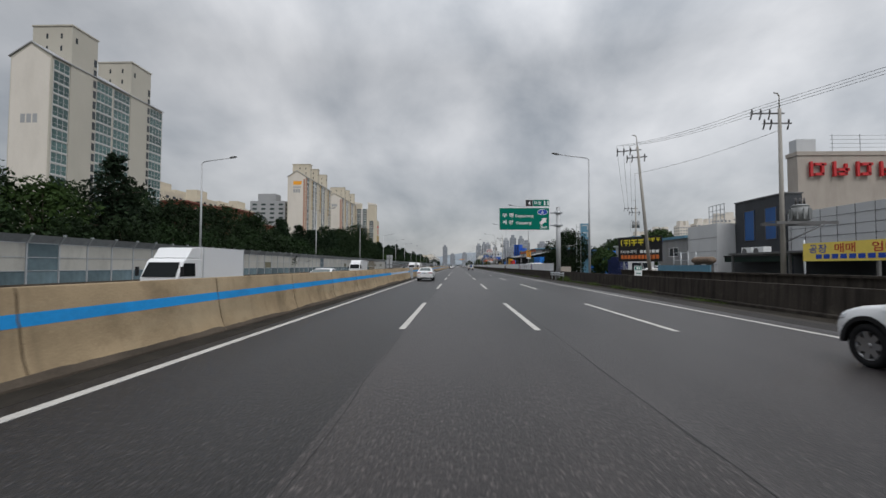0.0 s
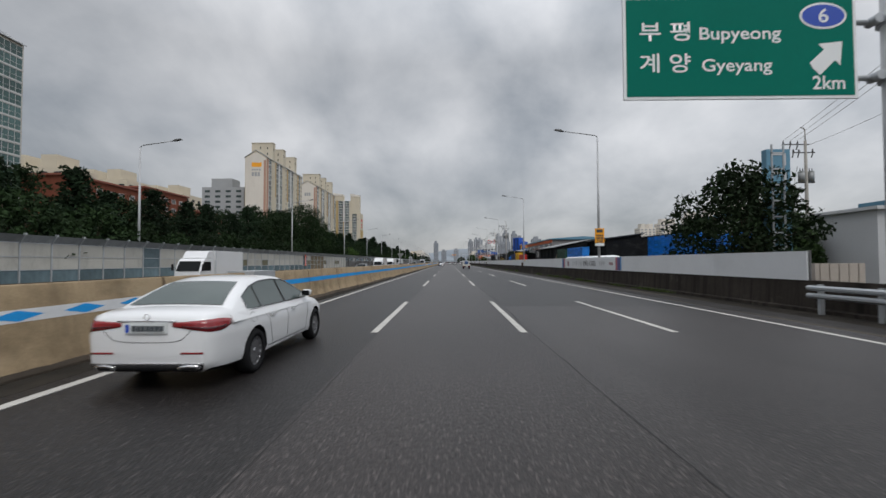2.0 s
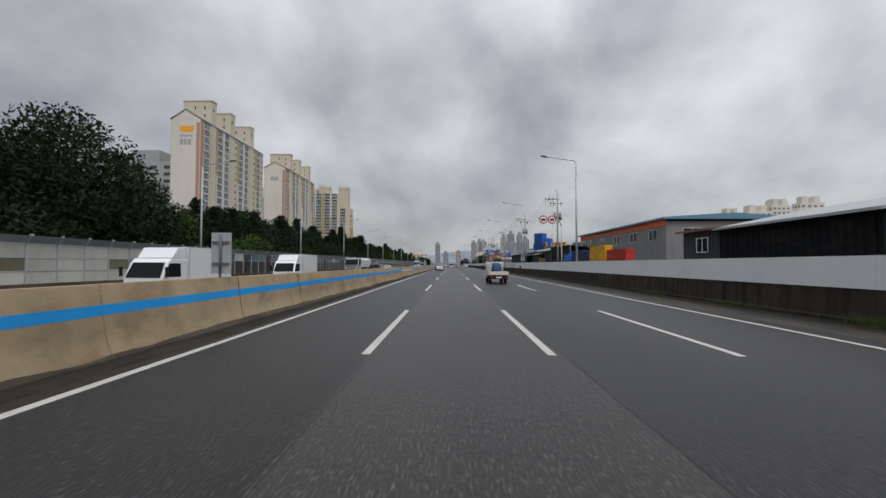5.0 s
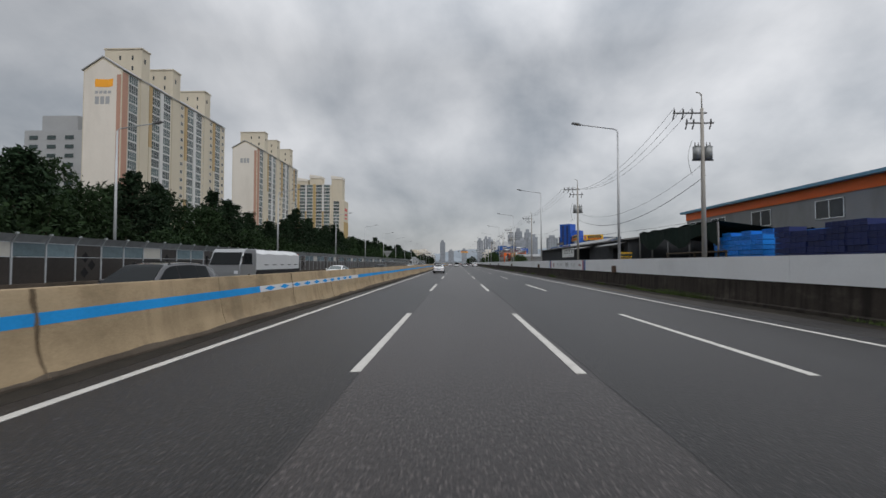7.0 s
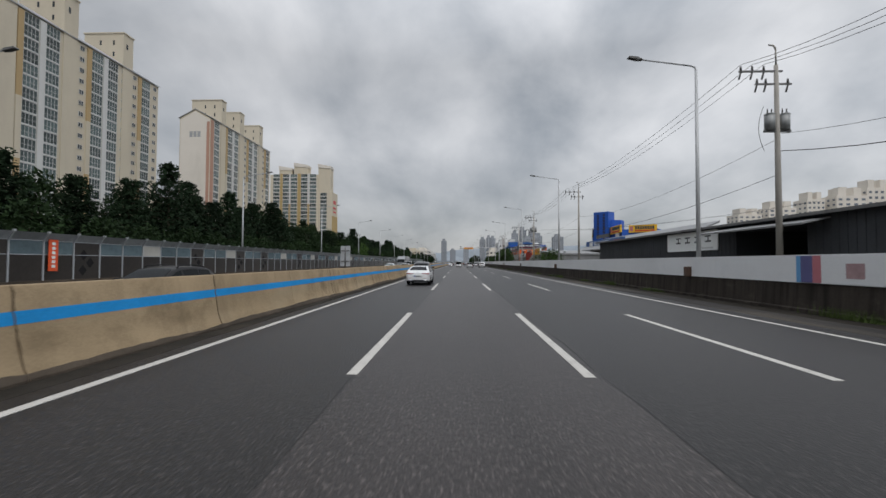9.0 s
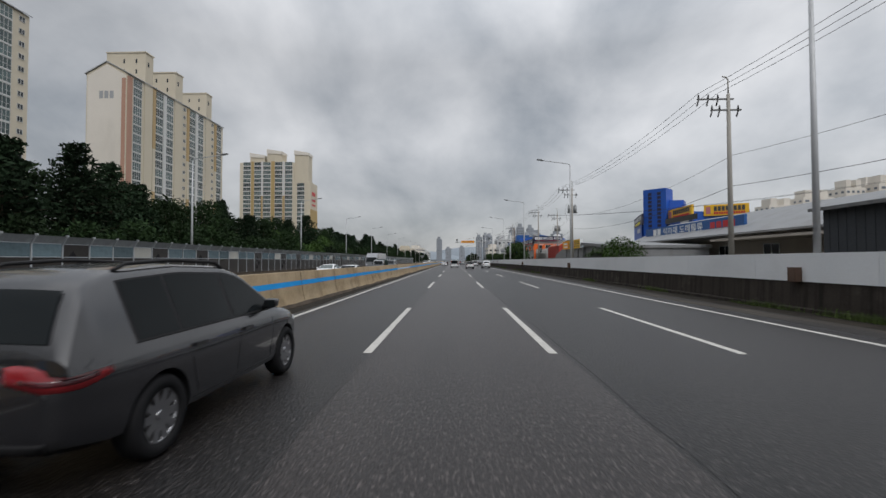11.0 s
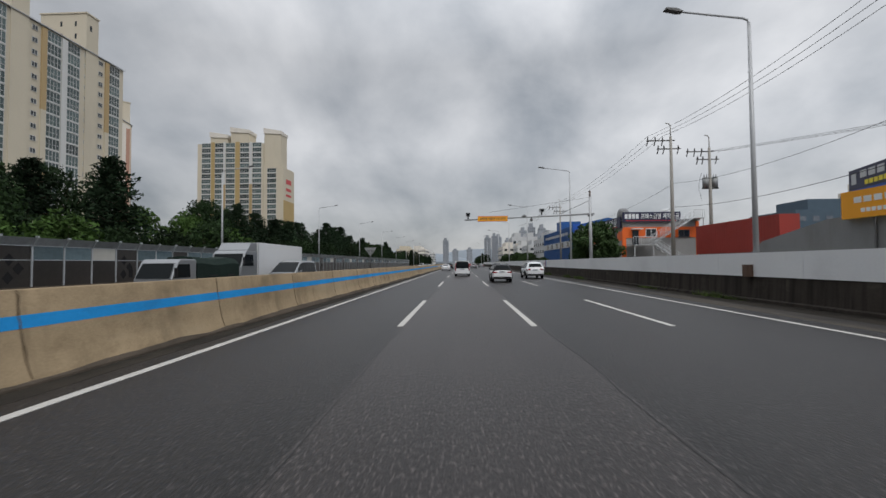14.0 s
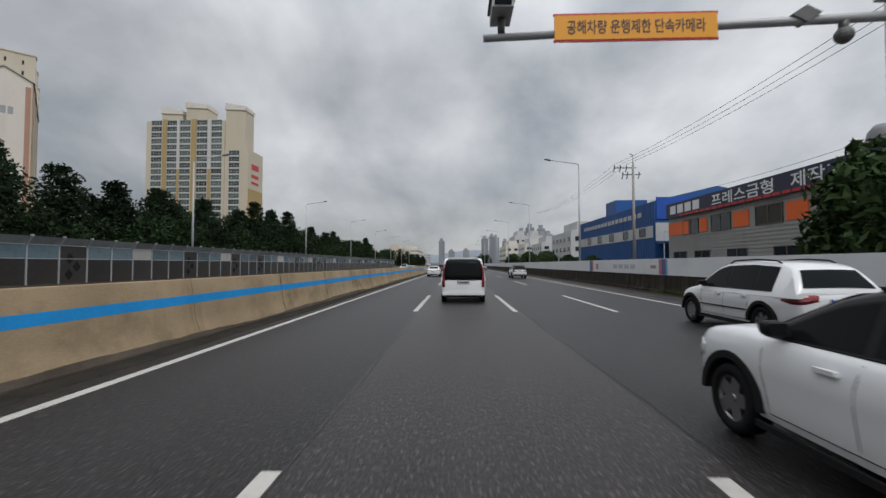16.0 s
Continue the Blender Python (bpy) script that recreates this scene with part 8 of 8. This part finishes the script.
        side_line("sill_seam", sd, [(ya + ra + 0.02, z0), (0.0, z0), (front - 0.10, z0)], 0.005)
        if s.get("chrome_strip"):
            side_line("sill_trim", sd, [(ya + ra + 0.04, zb(0) + 0.075), (0.0, zb(0) + 0.075), (s["axles"][1] - ra - 0.03, zb(0) + 0.075)], 0.008, "chrome", -0.003)
            side_line("fuel_flap_seam", sd, [(ya - 0.10 + 0.11 * math.cos(a), 0.865 + 0.075 * math.sin(a)) for a in [2 * math.pi * k / 14 for k in range(15)]], 0.0025)
        for yh in s["handles"]:
            b = B()
            zh = zb(yh) + 0.80 * (zt(yh) - zb(yh))
            bx(b, sd * (wd(yh) - 0.03) - 0.025, sd * (wd(yh) - 0.03) + 0.045 * sd if sd > 0 else sd * (wd(yh) - 0.03) + 0.025, yh - 0.10, yh + 0.10, zh - 0.018, zh + 0.018) if sd > 0 else bx(b, sd * (wd(yh) - 0.03) - 0.045, sd * (wd(yh) - 0.03) + 0.025, yh - 0.10, yh + 0.10, zh - 0.018, zh + 0.018)
            soften(b, 0.012, 2)
            part("door_handle", b, body, e)
        ym = s["mirror"]
        b = B()
        x0 = hw(zbelt + 0.05)
        prism(b, [(sd * (x0 - 0.02), zbelt + 0.02), (sd * (x0 + 0.20), zbelt + 0.05), (sd * (x0 + 0.22), zbelt + 0.17), (sd * (x0 + 0.06), zbelt + 0.18)], "y", ym - 0.06, ym + 0.10)
        soften(b, 0.05, 3)
        for f in b.faces:
            f.smooth = True
        mr = part("mirror", b, M["trim"] if roof_m or cladding else body, e)
        b = B()
        bx(b, sd * (x0 + 0.13) - 0.075, sd * (x0 + 0.13) + 0.075, ym - 0.068, ym - 0.06, zbelt + 0.06, zbelt + 0.16)
        part("mirror_glass", b, M["car_glass"], mr)
        if s.get("rails"):
            b = B()
            ra, rb = s["rails"]
            way = []
            for i in range(13):
                y = ra + (rb - ra) * i / 12
                way.append((sd * (hw(pz(y)) - 0.05), y, pz(y) + (0.045 if 0 < i < 12 else -0.01)))
            tube(b, way, 0.02, 8)
            part("roof_rail", b, M["trim"], e)
        if cladding:
            for y in s["axles"]:
                b = B()
                ring = []
                for i in range(17):
                    a = math.pi * i / 16
                    ring.append((y + math.cos(a) * (rc + 0.0), s["r"] + math.sin(a) * (rc + 0.0)))
                outer = [(y + math.cos(math.pi * i / 16) * (rc + 0.075), s["r"] + math.sin(math.pi * i / 16) * (rc + 0.075)) for i in range(17)]
                prism(b, ring + outer[::-1], "x", sd * (wd(y) - 0.06), sd * (wd(y) + 0.014))
                part("wheel_arch_trim", b, M["trim"], e)
            b = B()
            bx(b, sd * (wd(0) - 0.03), sd * (wd(0) + 0.006), s["axles"][0] + rc, s["axles"][1] - rc, zb(0) - 0.02, zb(0) + 0.035)
            part("sill_trim", b, M["trim"], e)
            if s.get("no_strip"):
                continue
            b = B()
            bx(b, sd * (wd(0) - 0.02), sd * (wd(0) + 0.008), s["axles"][0] + rc + 0.1, s["axles"][1] - rc - 0.1, 0.60, 0.63)
            part("door_strip", b, M["trim"], e)
    skin_patch("grille", "trim", 1, spread(-0.40, 0.40, 0.42, 0.66, 8, yf))
    skin_patch("lower_grille", "trim", 1, spread(-wf * 0.7, wf * 0.7, 0.30, 0.38, 10, yf))
    add_wheels(e, s["r"], 0.225, W / 2 - 0.13, s["axles"], spokes)
    return e


SEDAN = dict(L=4.94, W=1.86, r=0.335, axles=(-1.31, 1.63), belt=0.965, lean=0.52, wb=0.865, slim=True, round=0.16,
             plan=[(-2.47, 0.77), (-2.38, 0.835), (-2.15, 0.885), (-1.6, 0.925), (0, 0.93), (1.6, 0.92), (2.1, 0.875), (2.36, 0.76), (2.47, 0.62)],
             deck=[(-2.47, 1.00), (-2.40, 1.035), (-2.0, 1.065), (-1.5, 1.055), (-0.8, 0.99), (0.9, 0.985), (1.25, 0.985), (1.8, 0.91), (2.2, 0.80), (2.40, 0.70), (2.47, 0.60)],
             bot=[(-2.47, 0.27), (-2.1, 0.24), (-1.0, 0.20), (1.3, 0.20), (2.2, 0.22), (2.47, 0.25)],
             cabin=[(-2.02, 1.02), (-1.55, 1.235), (-1.15, 1.38), (-0.75, 1.445), (-0.2, 1.462), (0.25, 1.43), (0.6, 1.32), (1.36, 0.97)],
             windows=[(-1.50, -1.08), (-1.03, -0.11), (-0.02, 0.98)], rail=0.075, rear_glass=(-1.88, -1.14), front_glass=(0.40, 1.26),
             tail=(0.795, 0.955, 0.33, 0.44), head=(0.60, 0.74, 0.42, 0.45), plate=0.79, chrome_strip=0.932, seams=(-0.06, -0.92, 1.08), handles=(-0.72, 0.25), mirror=0.84, glass_in=0.135)
COUPE = dict(SEDAN, deck=[(-2.47, 0.92), (-2.41, 1.0), (-2.0, 1.05), (-1.5, 1.03), (-0.8, 0.98), (0.9, 0.97), (1.25, 0.97), (1.8, 0.88), (2.25, 0.76), (2.42, 0.64), (2.47, 0.52)],
             tail=(0.80, 0.90, 0.30, 0.36), plate=0.62, chrome_strip=0.905,
             cabin=[(-2.15, 1.01), (-1.6, 1.22), (-1.15, 1.34), (-0.7, 1.40), (-0.2, 1.42), (0.25, 1.39), (0.6, 1.28), (1.32, 0.96)], rear_glass=(-1.95, -1.1))
SUV = dict(L=4.86, W=1.93, r=0.37, axles=(-1.42, 1.52), belt=1.08, lean=0.42, wb=0.90,
           plan=[(-2.43, 0.80), (-2.36, 0.88), (-2.1, 0.945), (-1.5, 0.965), (0, 0.965), (1.5, 0.955), (2.0, 0.90), (2.32, 0.76), (2.43, 0.62)],
           deck=[(-2.43, 1.05), (-2.38, 1.12), (-2.0, 1.13), (-0.8, 1.10), (0.9, 1.10), (1.2, 1.10), (1.8, 1.02), (2.2, 0.90), (2.38, 0.75), (2.43, 0.60)],
           bot=[(-2.43, 0.42), (-2.0, 0.32), (-1.0, 0.26), (1.3, 0.26), (2.1, 0.30), (2.43, 0.38)],
           cabin=[(-2.40, 1.10), (-2.22, 1.36), (-2.02, 1.62), (-1.7, 1.715), (-0.8, 1.765), (0.1, 1.735), (0.45, 1.66), (1.28, 1.09)],
           windows=[(-1.66, -1.10), (-1.05, -0.10), (-0.02, 0.98)], rail=0.10, rear_glass=(-2.34, -2.06), front_glass=(0.36, 1.2),
           tail=(0.86, 1.08, 0.48, 0.42), head=(0.72, 0.88, 0.42, 0.40), plate=0.86, seams=(-0.05, -1.08, 1.0), handles=(-0.85, 0.2), mirror=0.78, rails=(-1.6, 0.2), glass_in=0.13)
CROSS = dict(SUV, no_strip=True, L=4.30, W=1.80, r=0.345, axles=(-1.33, 1.27), belt=1.03, wb=0.79,
             plan=[(-2.15, 0.74), (-2.08, 0.82), (-1.85, 0.88), (-1.3, 0.90), (0, 0.90), (1.25, 0.89), (1.75, 0.85), (2.06, 0.74), (2.15, 0.60)],
             deck=[(-2.15, 0.98), (-2.1, 1.05), (-1.8, 1.07), (-0.8, 1.05), (0.8, 1.06), (1.0, 1.07), (1.6, 1.035), (1.92, 0.985), (2.07, 0.90), (2.15, 0.74)],
             bot=[(-2.15, 0.40), (-1.8, 0.30), (-1.0, 0.24), (1.0, 0.24), (1.8, 0.28), (2.15, 0.36)],
             cabin=[(-2.1, 1.05), (-1.9, 1.36), (-1.65, 1.50), (-0.8, 1.555), (-0.1, 1.53), (0.25, 1.45), (1.05, 1.04)],
             windows=[(-1.62, -1.02), (-0.97, -0.16), (-0.08, 0.84)], rear_glass=(-2.04, -1.72), front_glass=(0.2, 0.98), tail=(0.80, 0.94, 0.40, 0.3), head=(0.62, 0.84, 0.46, 0.36), seams=(-0.15, -1.0, 0.82), handles=(-0.8, 0.1), mirror=0.62, rails=(-1.5, 0.0))
VAN = dict(L=5.25, W=1.99, r=0.36, axles=(-1.72, 1.55), belt=1.08, lean=0.16, wb=0.96,
           plan=[(-2.62, 0.90), (-2.55, 0.95), (-2.3, 0.985), (-1.5, 0.995), (0, 0.995), (1.5, 0.985), (2.1, 0.93), (2.5, 0.76), (2.62, 0.6)],
           deck=[(-2.62, 1.06), (-2.58, 1.12), (-2.0, 1.12), (0.9, 1.10), (1.6, 1.08), (2.1, 1.0), (2.45, 0.85), (2.58, 0.65), (2.62, 0.5)],
           bot=[(-2.62, 0.30), (-2.2, 0.24), (-1.0, 0.20), (1.3, 0.20), (2.2, 0.24), (2.62, 0.30)],
           cabin=[(-2.60, 1.08), (-2.56, 1.5), (-2.48, 1.88), (-2.3, 1.965), (-1.0, 1.99), (0.3, 1.97), (0.9, 1.86), (2.3, 1.06)],
           windows=[(-2.35, -1.25), (-1.2, 0.10), (0.2, 1.5)], rail=0.14, rear_glass=(-2.592, -2.47), front_glass=(0.85, 2.2),
           tail=(0.95, 1.15, 0.74, 0.12), head=(0.62, 0.74, 0.40, 0.4), plate=0.86, seams=(0.15, -1.2, 1.3), handles=(-1.0, 0.3), mirror=1.3, glass_in=0.10)

sedan = car("white executive sedan with grey rear glass and red tail lamps", "car_white", SEDAN, spokes=14, rear_glass="car_glass_grey", glass_m="car_glass_grey")
sedan.matrix_basis = pose(-3.90, 37.62, 0)
coupe = car("white low fastback sedan with a dark rear diffuser", "car_white", COUPE)
coupe.matrix_basis = pose(-3.2, 207.8, 0)
suv = car("white five-door sport utility car with tinted windows and roof rails", "car_white", SUV, spokes=7, cladding=True)
suv.matrix_basis = pose(7.55, 315.9, 0)
cross = car("white compact crossover with a black roof and dark arches", "car_white", CROSS, roof_m="roof_black", spokes=5, cladding=True)
cross.matrix_basis = pose(3.38, 307.7, 0)
van = car("white people carrier with a large dark tailgate window", "car_white", VAN, category="van")
van.matrix_basis = pose(-0.02, 325.9, 0)
bm = B()
rows = []
for z, y, w in ((1.02, -2.640, 0.86), (1.25, -2.632, 0.85), (1.5, -2.60, 0.825), (1.72, -2.565, 0.79), (1.88, -2.53, 0.73)):
    rows.append([(-w, y + 0.03, z), (-w * 0.6, y, z), (0, y - 0.012, z), (w * 0.6, y, z), (w, y + 0.03, z), (w, y + 0.12, z), (0, y + 0.10, z), (-w, y + 0.12, z)])
loft(bm, rows)
part("tailgate_glass", bm, M["car_glass"], van, "large dark tailgate window")
for sd in (-1, 1):
    bm = B()
    rows = []
    for z, y, w in ((0.70, -2.632, 0.905), (0.98, -2.640, 0.91), (1.25, -2.625, 0.90), (1.5, -2.585, 0.875), (1.70, -2.55, 0.84)):
        d = 0.11 if z < 1 else 0.05
        rows.append([(sd * (w - d), y - 0.006, z), (sd * (w + 0.01), y + 0.03, z), (sd * (w + 0.02), y + 0.12, z), (sd * (w - d), y + 0.10, z)])
    loft(bm, rows)
    part("tail_lamp", bm, M["lamp_red"], van, "tall upright red tail lamp")
bm = B()
bx(bm, -0.90, 0.90, -2.66, -2.55, 0.36, 0.50)
soften(bm, 0.04, 3)
part("rear_bumper", bm, M["car_white"], van)
bm = B()
bx(bm, -0.66, 0.66, -2.50, -2.28, 1.93, 2.0)
soften(bm, 0.03, 2)
part("roof_spoiler", bm, M["car_white"], van)
black_suv = car("black sport utility car seen from behind", "car_black", SUV)
black_suv.matrix_basis = pose(-3.75, 217.0, 0)
grey_car = car("dark grey saloon car in the far traffic", "car_grey", SEDAN)
grey_car.matrix_basis = pose(3.6, 402, 0)
red_car = car("red hatchback in the far traffic", "car_red", CROSS)
red_car.matrix_basis = pose(3.7, 446, 0)
silver_van = car("silver-grey people carrier on the far carriageway", "car_grey", VAN, category="van")
silver_van.matrix_basis = pose(-13.4, 302.0, 0, 0, 0, 180)


def another(src, x, y, rz=0, label=""):
    c = copy_thing(src, pose(x, y, 0, 0, 0, rz))
    if label:
        c["label"] = label
    return c


another(suv, 7.55, -5.45, 0, "white sport utility car on the outer lane by the wall")
another(cross, 7.1, 358.0, 0, "white crossover ahead on the outer lane")
another(sedan, -9.8, 18.8, 180, "white saloon on the far carriageway behind the barrier")
another(coupe, -9.8, 251.5, 180, "white fastback on the far carriageway behind the barrier")
another(sedan, -13.4, 257.0, 180, "white saloon on the far carriageway behind the barrier")
another(cross, -9.8, 187.0, 180, "white crossover on the far carriageway behind the barrier")
another(sedan, -13.4, 180.5, 180, "white saloon on the far carriageway behind the barrier")
another(grey_car, -13.4, 96.0, 180, "dark grey saloon on the far carriageway")
another(black_suv, -9.8, 146.5, 180, "black utility car on the far carriageway")
for src, x, y, rz in ((black_suv, -3.6, 398, 0), (coupe, -3.6, 366, 0), (grey_car, 0.1, 428, 0), (grey_car, 7.2, 430, 0),
                      (sedan, -9.8, 392, 180), (suv, -13.4, 410, 180), (grey_car, -9.8, 440, 180)):
    another(src, x, y, rz, {"black_suv": "black utility car far along the traffic"}.get(src.name, ""))
# cars parked in the side lane
for src, x, y, rz in ((suv, 33.5, 62.0, 200), (sedan, 27.5, 50.5, 265)):
    another(src, x, y, rz, "pale car parked in the yard lane")


def truck(label, length, box_h, kind, paint="car_white", cargo_m="car_white", scale=1.0):
    """A forward-control truck, nose to +y: 'box', 'bed' or 'tarp'."""
    e = empty("truck", label, "truck", group="traffic")
    H = 1.98 * scale
    W = 0.84 * scale
    yf = length / 2
    cab = 1.75 * scale
    b = B()
    prof = [(yf - cab, 0.45), (yf - 0.02, 0.45), (yf, 0.75 * scale), (yf - 0.03, 1.12 * scale), (yf - 0.42 * scale, 1.82 * scale), (yf - 0.62 * scale, H), (yf - cab + 0.05, H), (yf - cab, H - 0.1)]
    prism(b, prof, "x", -W, W)
    soften(b, 0.05, 2)
    c = part("cab", b, M[paint], e)
    b = B()
    v = [(W - 0.08, yf - 0.02, 1.15 * scale), (-W + 0.08, yf - 0.02, 1.15 * scale), (-W + 0.14, yf - 0.39 * scale, 1.79 * scale), (W - 0.14, yf - 0.39 * scale, 1.79 * scale)]
    f = [b.verts.new((x, y + 0.012, z + 0.006)) for x, y, z in v]
    b.faces.new(f)
    part("windscreen", b, M["car_glass"], c)
    for sd in (-1, 1):
        b = B()
        prism(b, [(yf - 0.16 * scale, 1.16 * scale), (yf - 0.46 * scale, 1.76 * scale), (yf - 1.25 * scale, 1.76 * scale), (yf - 1.3 * scale, 1.16 * scale)], "x", sd * W, sd * (W + 0.008))
        part("side_window", b, M["car_glass"], c)
        b = B()
        bx(b, sd * (W + 0.16) - 0.06, sd * (W + 0.16) + 0.06, yf - 0.12, yf - 0.04, 1.2 * scale, 1.6 * scale)
        part("mirror", b, M["trim"], c)
        b = B()
        bx(b, sd * 0.62 * scale - 0.14, sd * 0.62 * scale + 0.14, yf - 0.02, yf + 0.012, 0.68 * scale, 0.84 * scale)
        part("head_lamp", b, M["lamp_clear"], c)
    b = B()
    bx(b, -0.72 * W, 0.72 * W, -yf + 0.1, yf - cab, 0.45, 0.68)
    part("chassis", b, M["trim"], e)
    y0, y1 = -yf, yf - cab - 0.06
    if kind == "box":
        b = B()
        bx(b, -W - 0.04, W + 0.04, y0, y1, 0.72, box_h)
        soften(b, 0.03, 1)
        bxp = part("cargo_box", b, M[cargo_m], e)
        b = B()
        for x in (-W - 0.05, W + 0.03):
            for y in (y0, y1 - 0.05):
                bx(b, x, x + 0.025, y, y + 0.05, 0.72, box_h)
        part("corner_trim", b, M["steel"], bxp)
        b = B()
        prism(b, [(y1 + 0.05, H), (y1 + cab * 0.62, H + 0.02), (y1 + cab * 0.40, box_h - 0.05), (y1 + 0.05, box_h)], "x", -W + 0.05, W - 0.05)
        soften(b, 0.04, 2)
        part("wind_deflector", b, M[paint], c)
    elif kind == "tarp":
        b = B()
        rings = []
        for y in np.linspace(y0, y1, 9):
            h = box_h + 0.05 * math.sin(y * 2.3)
            rings.append([(-W, float(y), 0.75), (-W, float(y), h - 0.35), (-W * 0.7, float(y), h - 0.06), (0, float(y), h), (W * 0.7, float(y), h - 0.06), (W, float(y), h - 0.35), (W, float(y), 0.75)])
        loft(b, rings, False)
        part("tarpaulin", b, M[cargo_m], e)
        for sd in (-1, 1):
            b = B()
            bx(b, sd * W - 0.03, sd * W + 0.03, y0, y1, 0.66, 0.75 + 0.16 * box_h)
            part("side_board", b, M["trim"], e)
            b = B()
            for k in range(int((y1 - y0) / 1.6)):
                yk = y0 + 0.5 + 1.6 * k
                bx(b, sd * W - 0.012, sd * W + 0.012, yk, yk + 0.7, 0.55 * box_h, 0.55 * box_h + 0.07)
            part("lashing_strap", b, M["trim"], e)
    else:
        b = B()
        bx(b, -W - 0.02, W + 0.02, y0, y1, 0.70, 0.78)
        part("bed_floor", b, M["trim"], e)
        for d in ((-W - 0.04, -W, y0, y1), (W, W + 0.04, y0, y1), (-W, W, y0, y0 + 0.04), (-W, W, y1 - 0.04, y1)):
            b = B()
            bx(b, d[0], d[1], d[2], d[3], 0.74, 1.10)
            part("bed_side", b, M[paint], e)
        b = B()
        for x in (-W, W - 0.05):
            rod(b, (x, y1 - 0.1, 1.1), (x, y1 - 0.1, 1.95), 0.03, 0.03, 6)
        rod(b, (-W, y1 - 0.1, 1.95), (W, y1 - 0.1, 1.95), 0.03, 0.03, 6)
        rod(b, (-W, y1 - 0.1, 1.5), (W, y1 - 0.1, 1.5), 0.03, 0.03, 6)
        part("headboard", b, M["steel"], e)
    for sd in (-1, 1):
        b = B()
        bx(b, sd * 0.62 * scale - 0.16, sd * 0.62 * scale + 0.16, -yf - 0.02, -yf + 0.02, 0.56, 0.70)
        part("tail_lamp", b, M["lamp_red"], e)
    b = B()
    bx(b, -W, W, -yf - 0.01, -yf + 0.08, 0.42, 0.54)
    part("rear_bumper", b, M["trim"], e)
    b = B()
    bx(b, -0.26, 0.26, -yf - 0.025, -yf - 0.01, 0.50, 0.64)
    part("number_plate", b, M["plate"], e)
    ax = [yf - 0.95 * scale, -yf + 1.15 * scale] + ([-yf + 2.4 * scale] if scale > 1.2 else [])
    add_wheels(e, 0.33 * scale, 0.24 * scale, W - 0.14, ax, 6, M["steel"])
    return e


pick = truck("cream flatbed light truck carrying a blue covered load", 5.1, 1.1, "bed", "car_cream")
pick.matrix_basis = pose(4.1, 132.6, 0)
load = empty("covered_load", "bundle under a crumpled blue tarpaulin on the truck bed", "cargo", 4.1, 132.2, 0.78)
bm = B()
rings = []
for k, (z, s) in enumerate(((0.0, 1.0), (0.35, 1.03), (0.75, 0.92), (1.0, 0.8), (1.12, 0.45))):
    rings.append([(0.48 * s * math.cos(a) * (1 + 0.10 * math.sin(3 * a + k)), 0.15 + 0.62 * s * math.sin(a) * (1 + 0.08 * math.cos(4 * a + k)), z) for a in [2 * math.pi * i / 18 for i in range(18)]])
loft(bm, rings)
part("tarpaulin", bm, M["tarp_blue"], load)
t1 = truck("white light box truck with a wind deflector", 5.7, 2.52, "box")
t1.matrix_basis = pose(-13.3, 9.6, 0, 0, 0, 180)
another(t1, -13.3, 112.6, 180)
another(t1, -13.3, 128.0, 180)
another(t1, -16.9, 60.0, 180)
t2b = truck("long dump truck under a white tarpaulin with a dark grey cab", 11.5, 2.8, "tarp", "car_grey", "white_wall", 1.4)
t2b.matrix_basis = pose(-16.9, 169.3, 0, 0, 0, 180)
t3b = truck("large white box lorry with a silver-grey cab", 11.5, 3.4, "box", "car_grey", "car_white", 1.4)
t3b.matrix_basis = pose(-16.9, 304.0, 0, 0, 0, 180)
t4 = truck("light truck under a dark green tarpaulin", 5.6, 2.1, "tarp", "car_grey", "tarp_green")
t4.matrix_basis = pose(-13.3, 289.0, 0, 0, 0, 180)
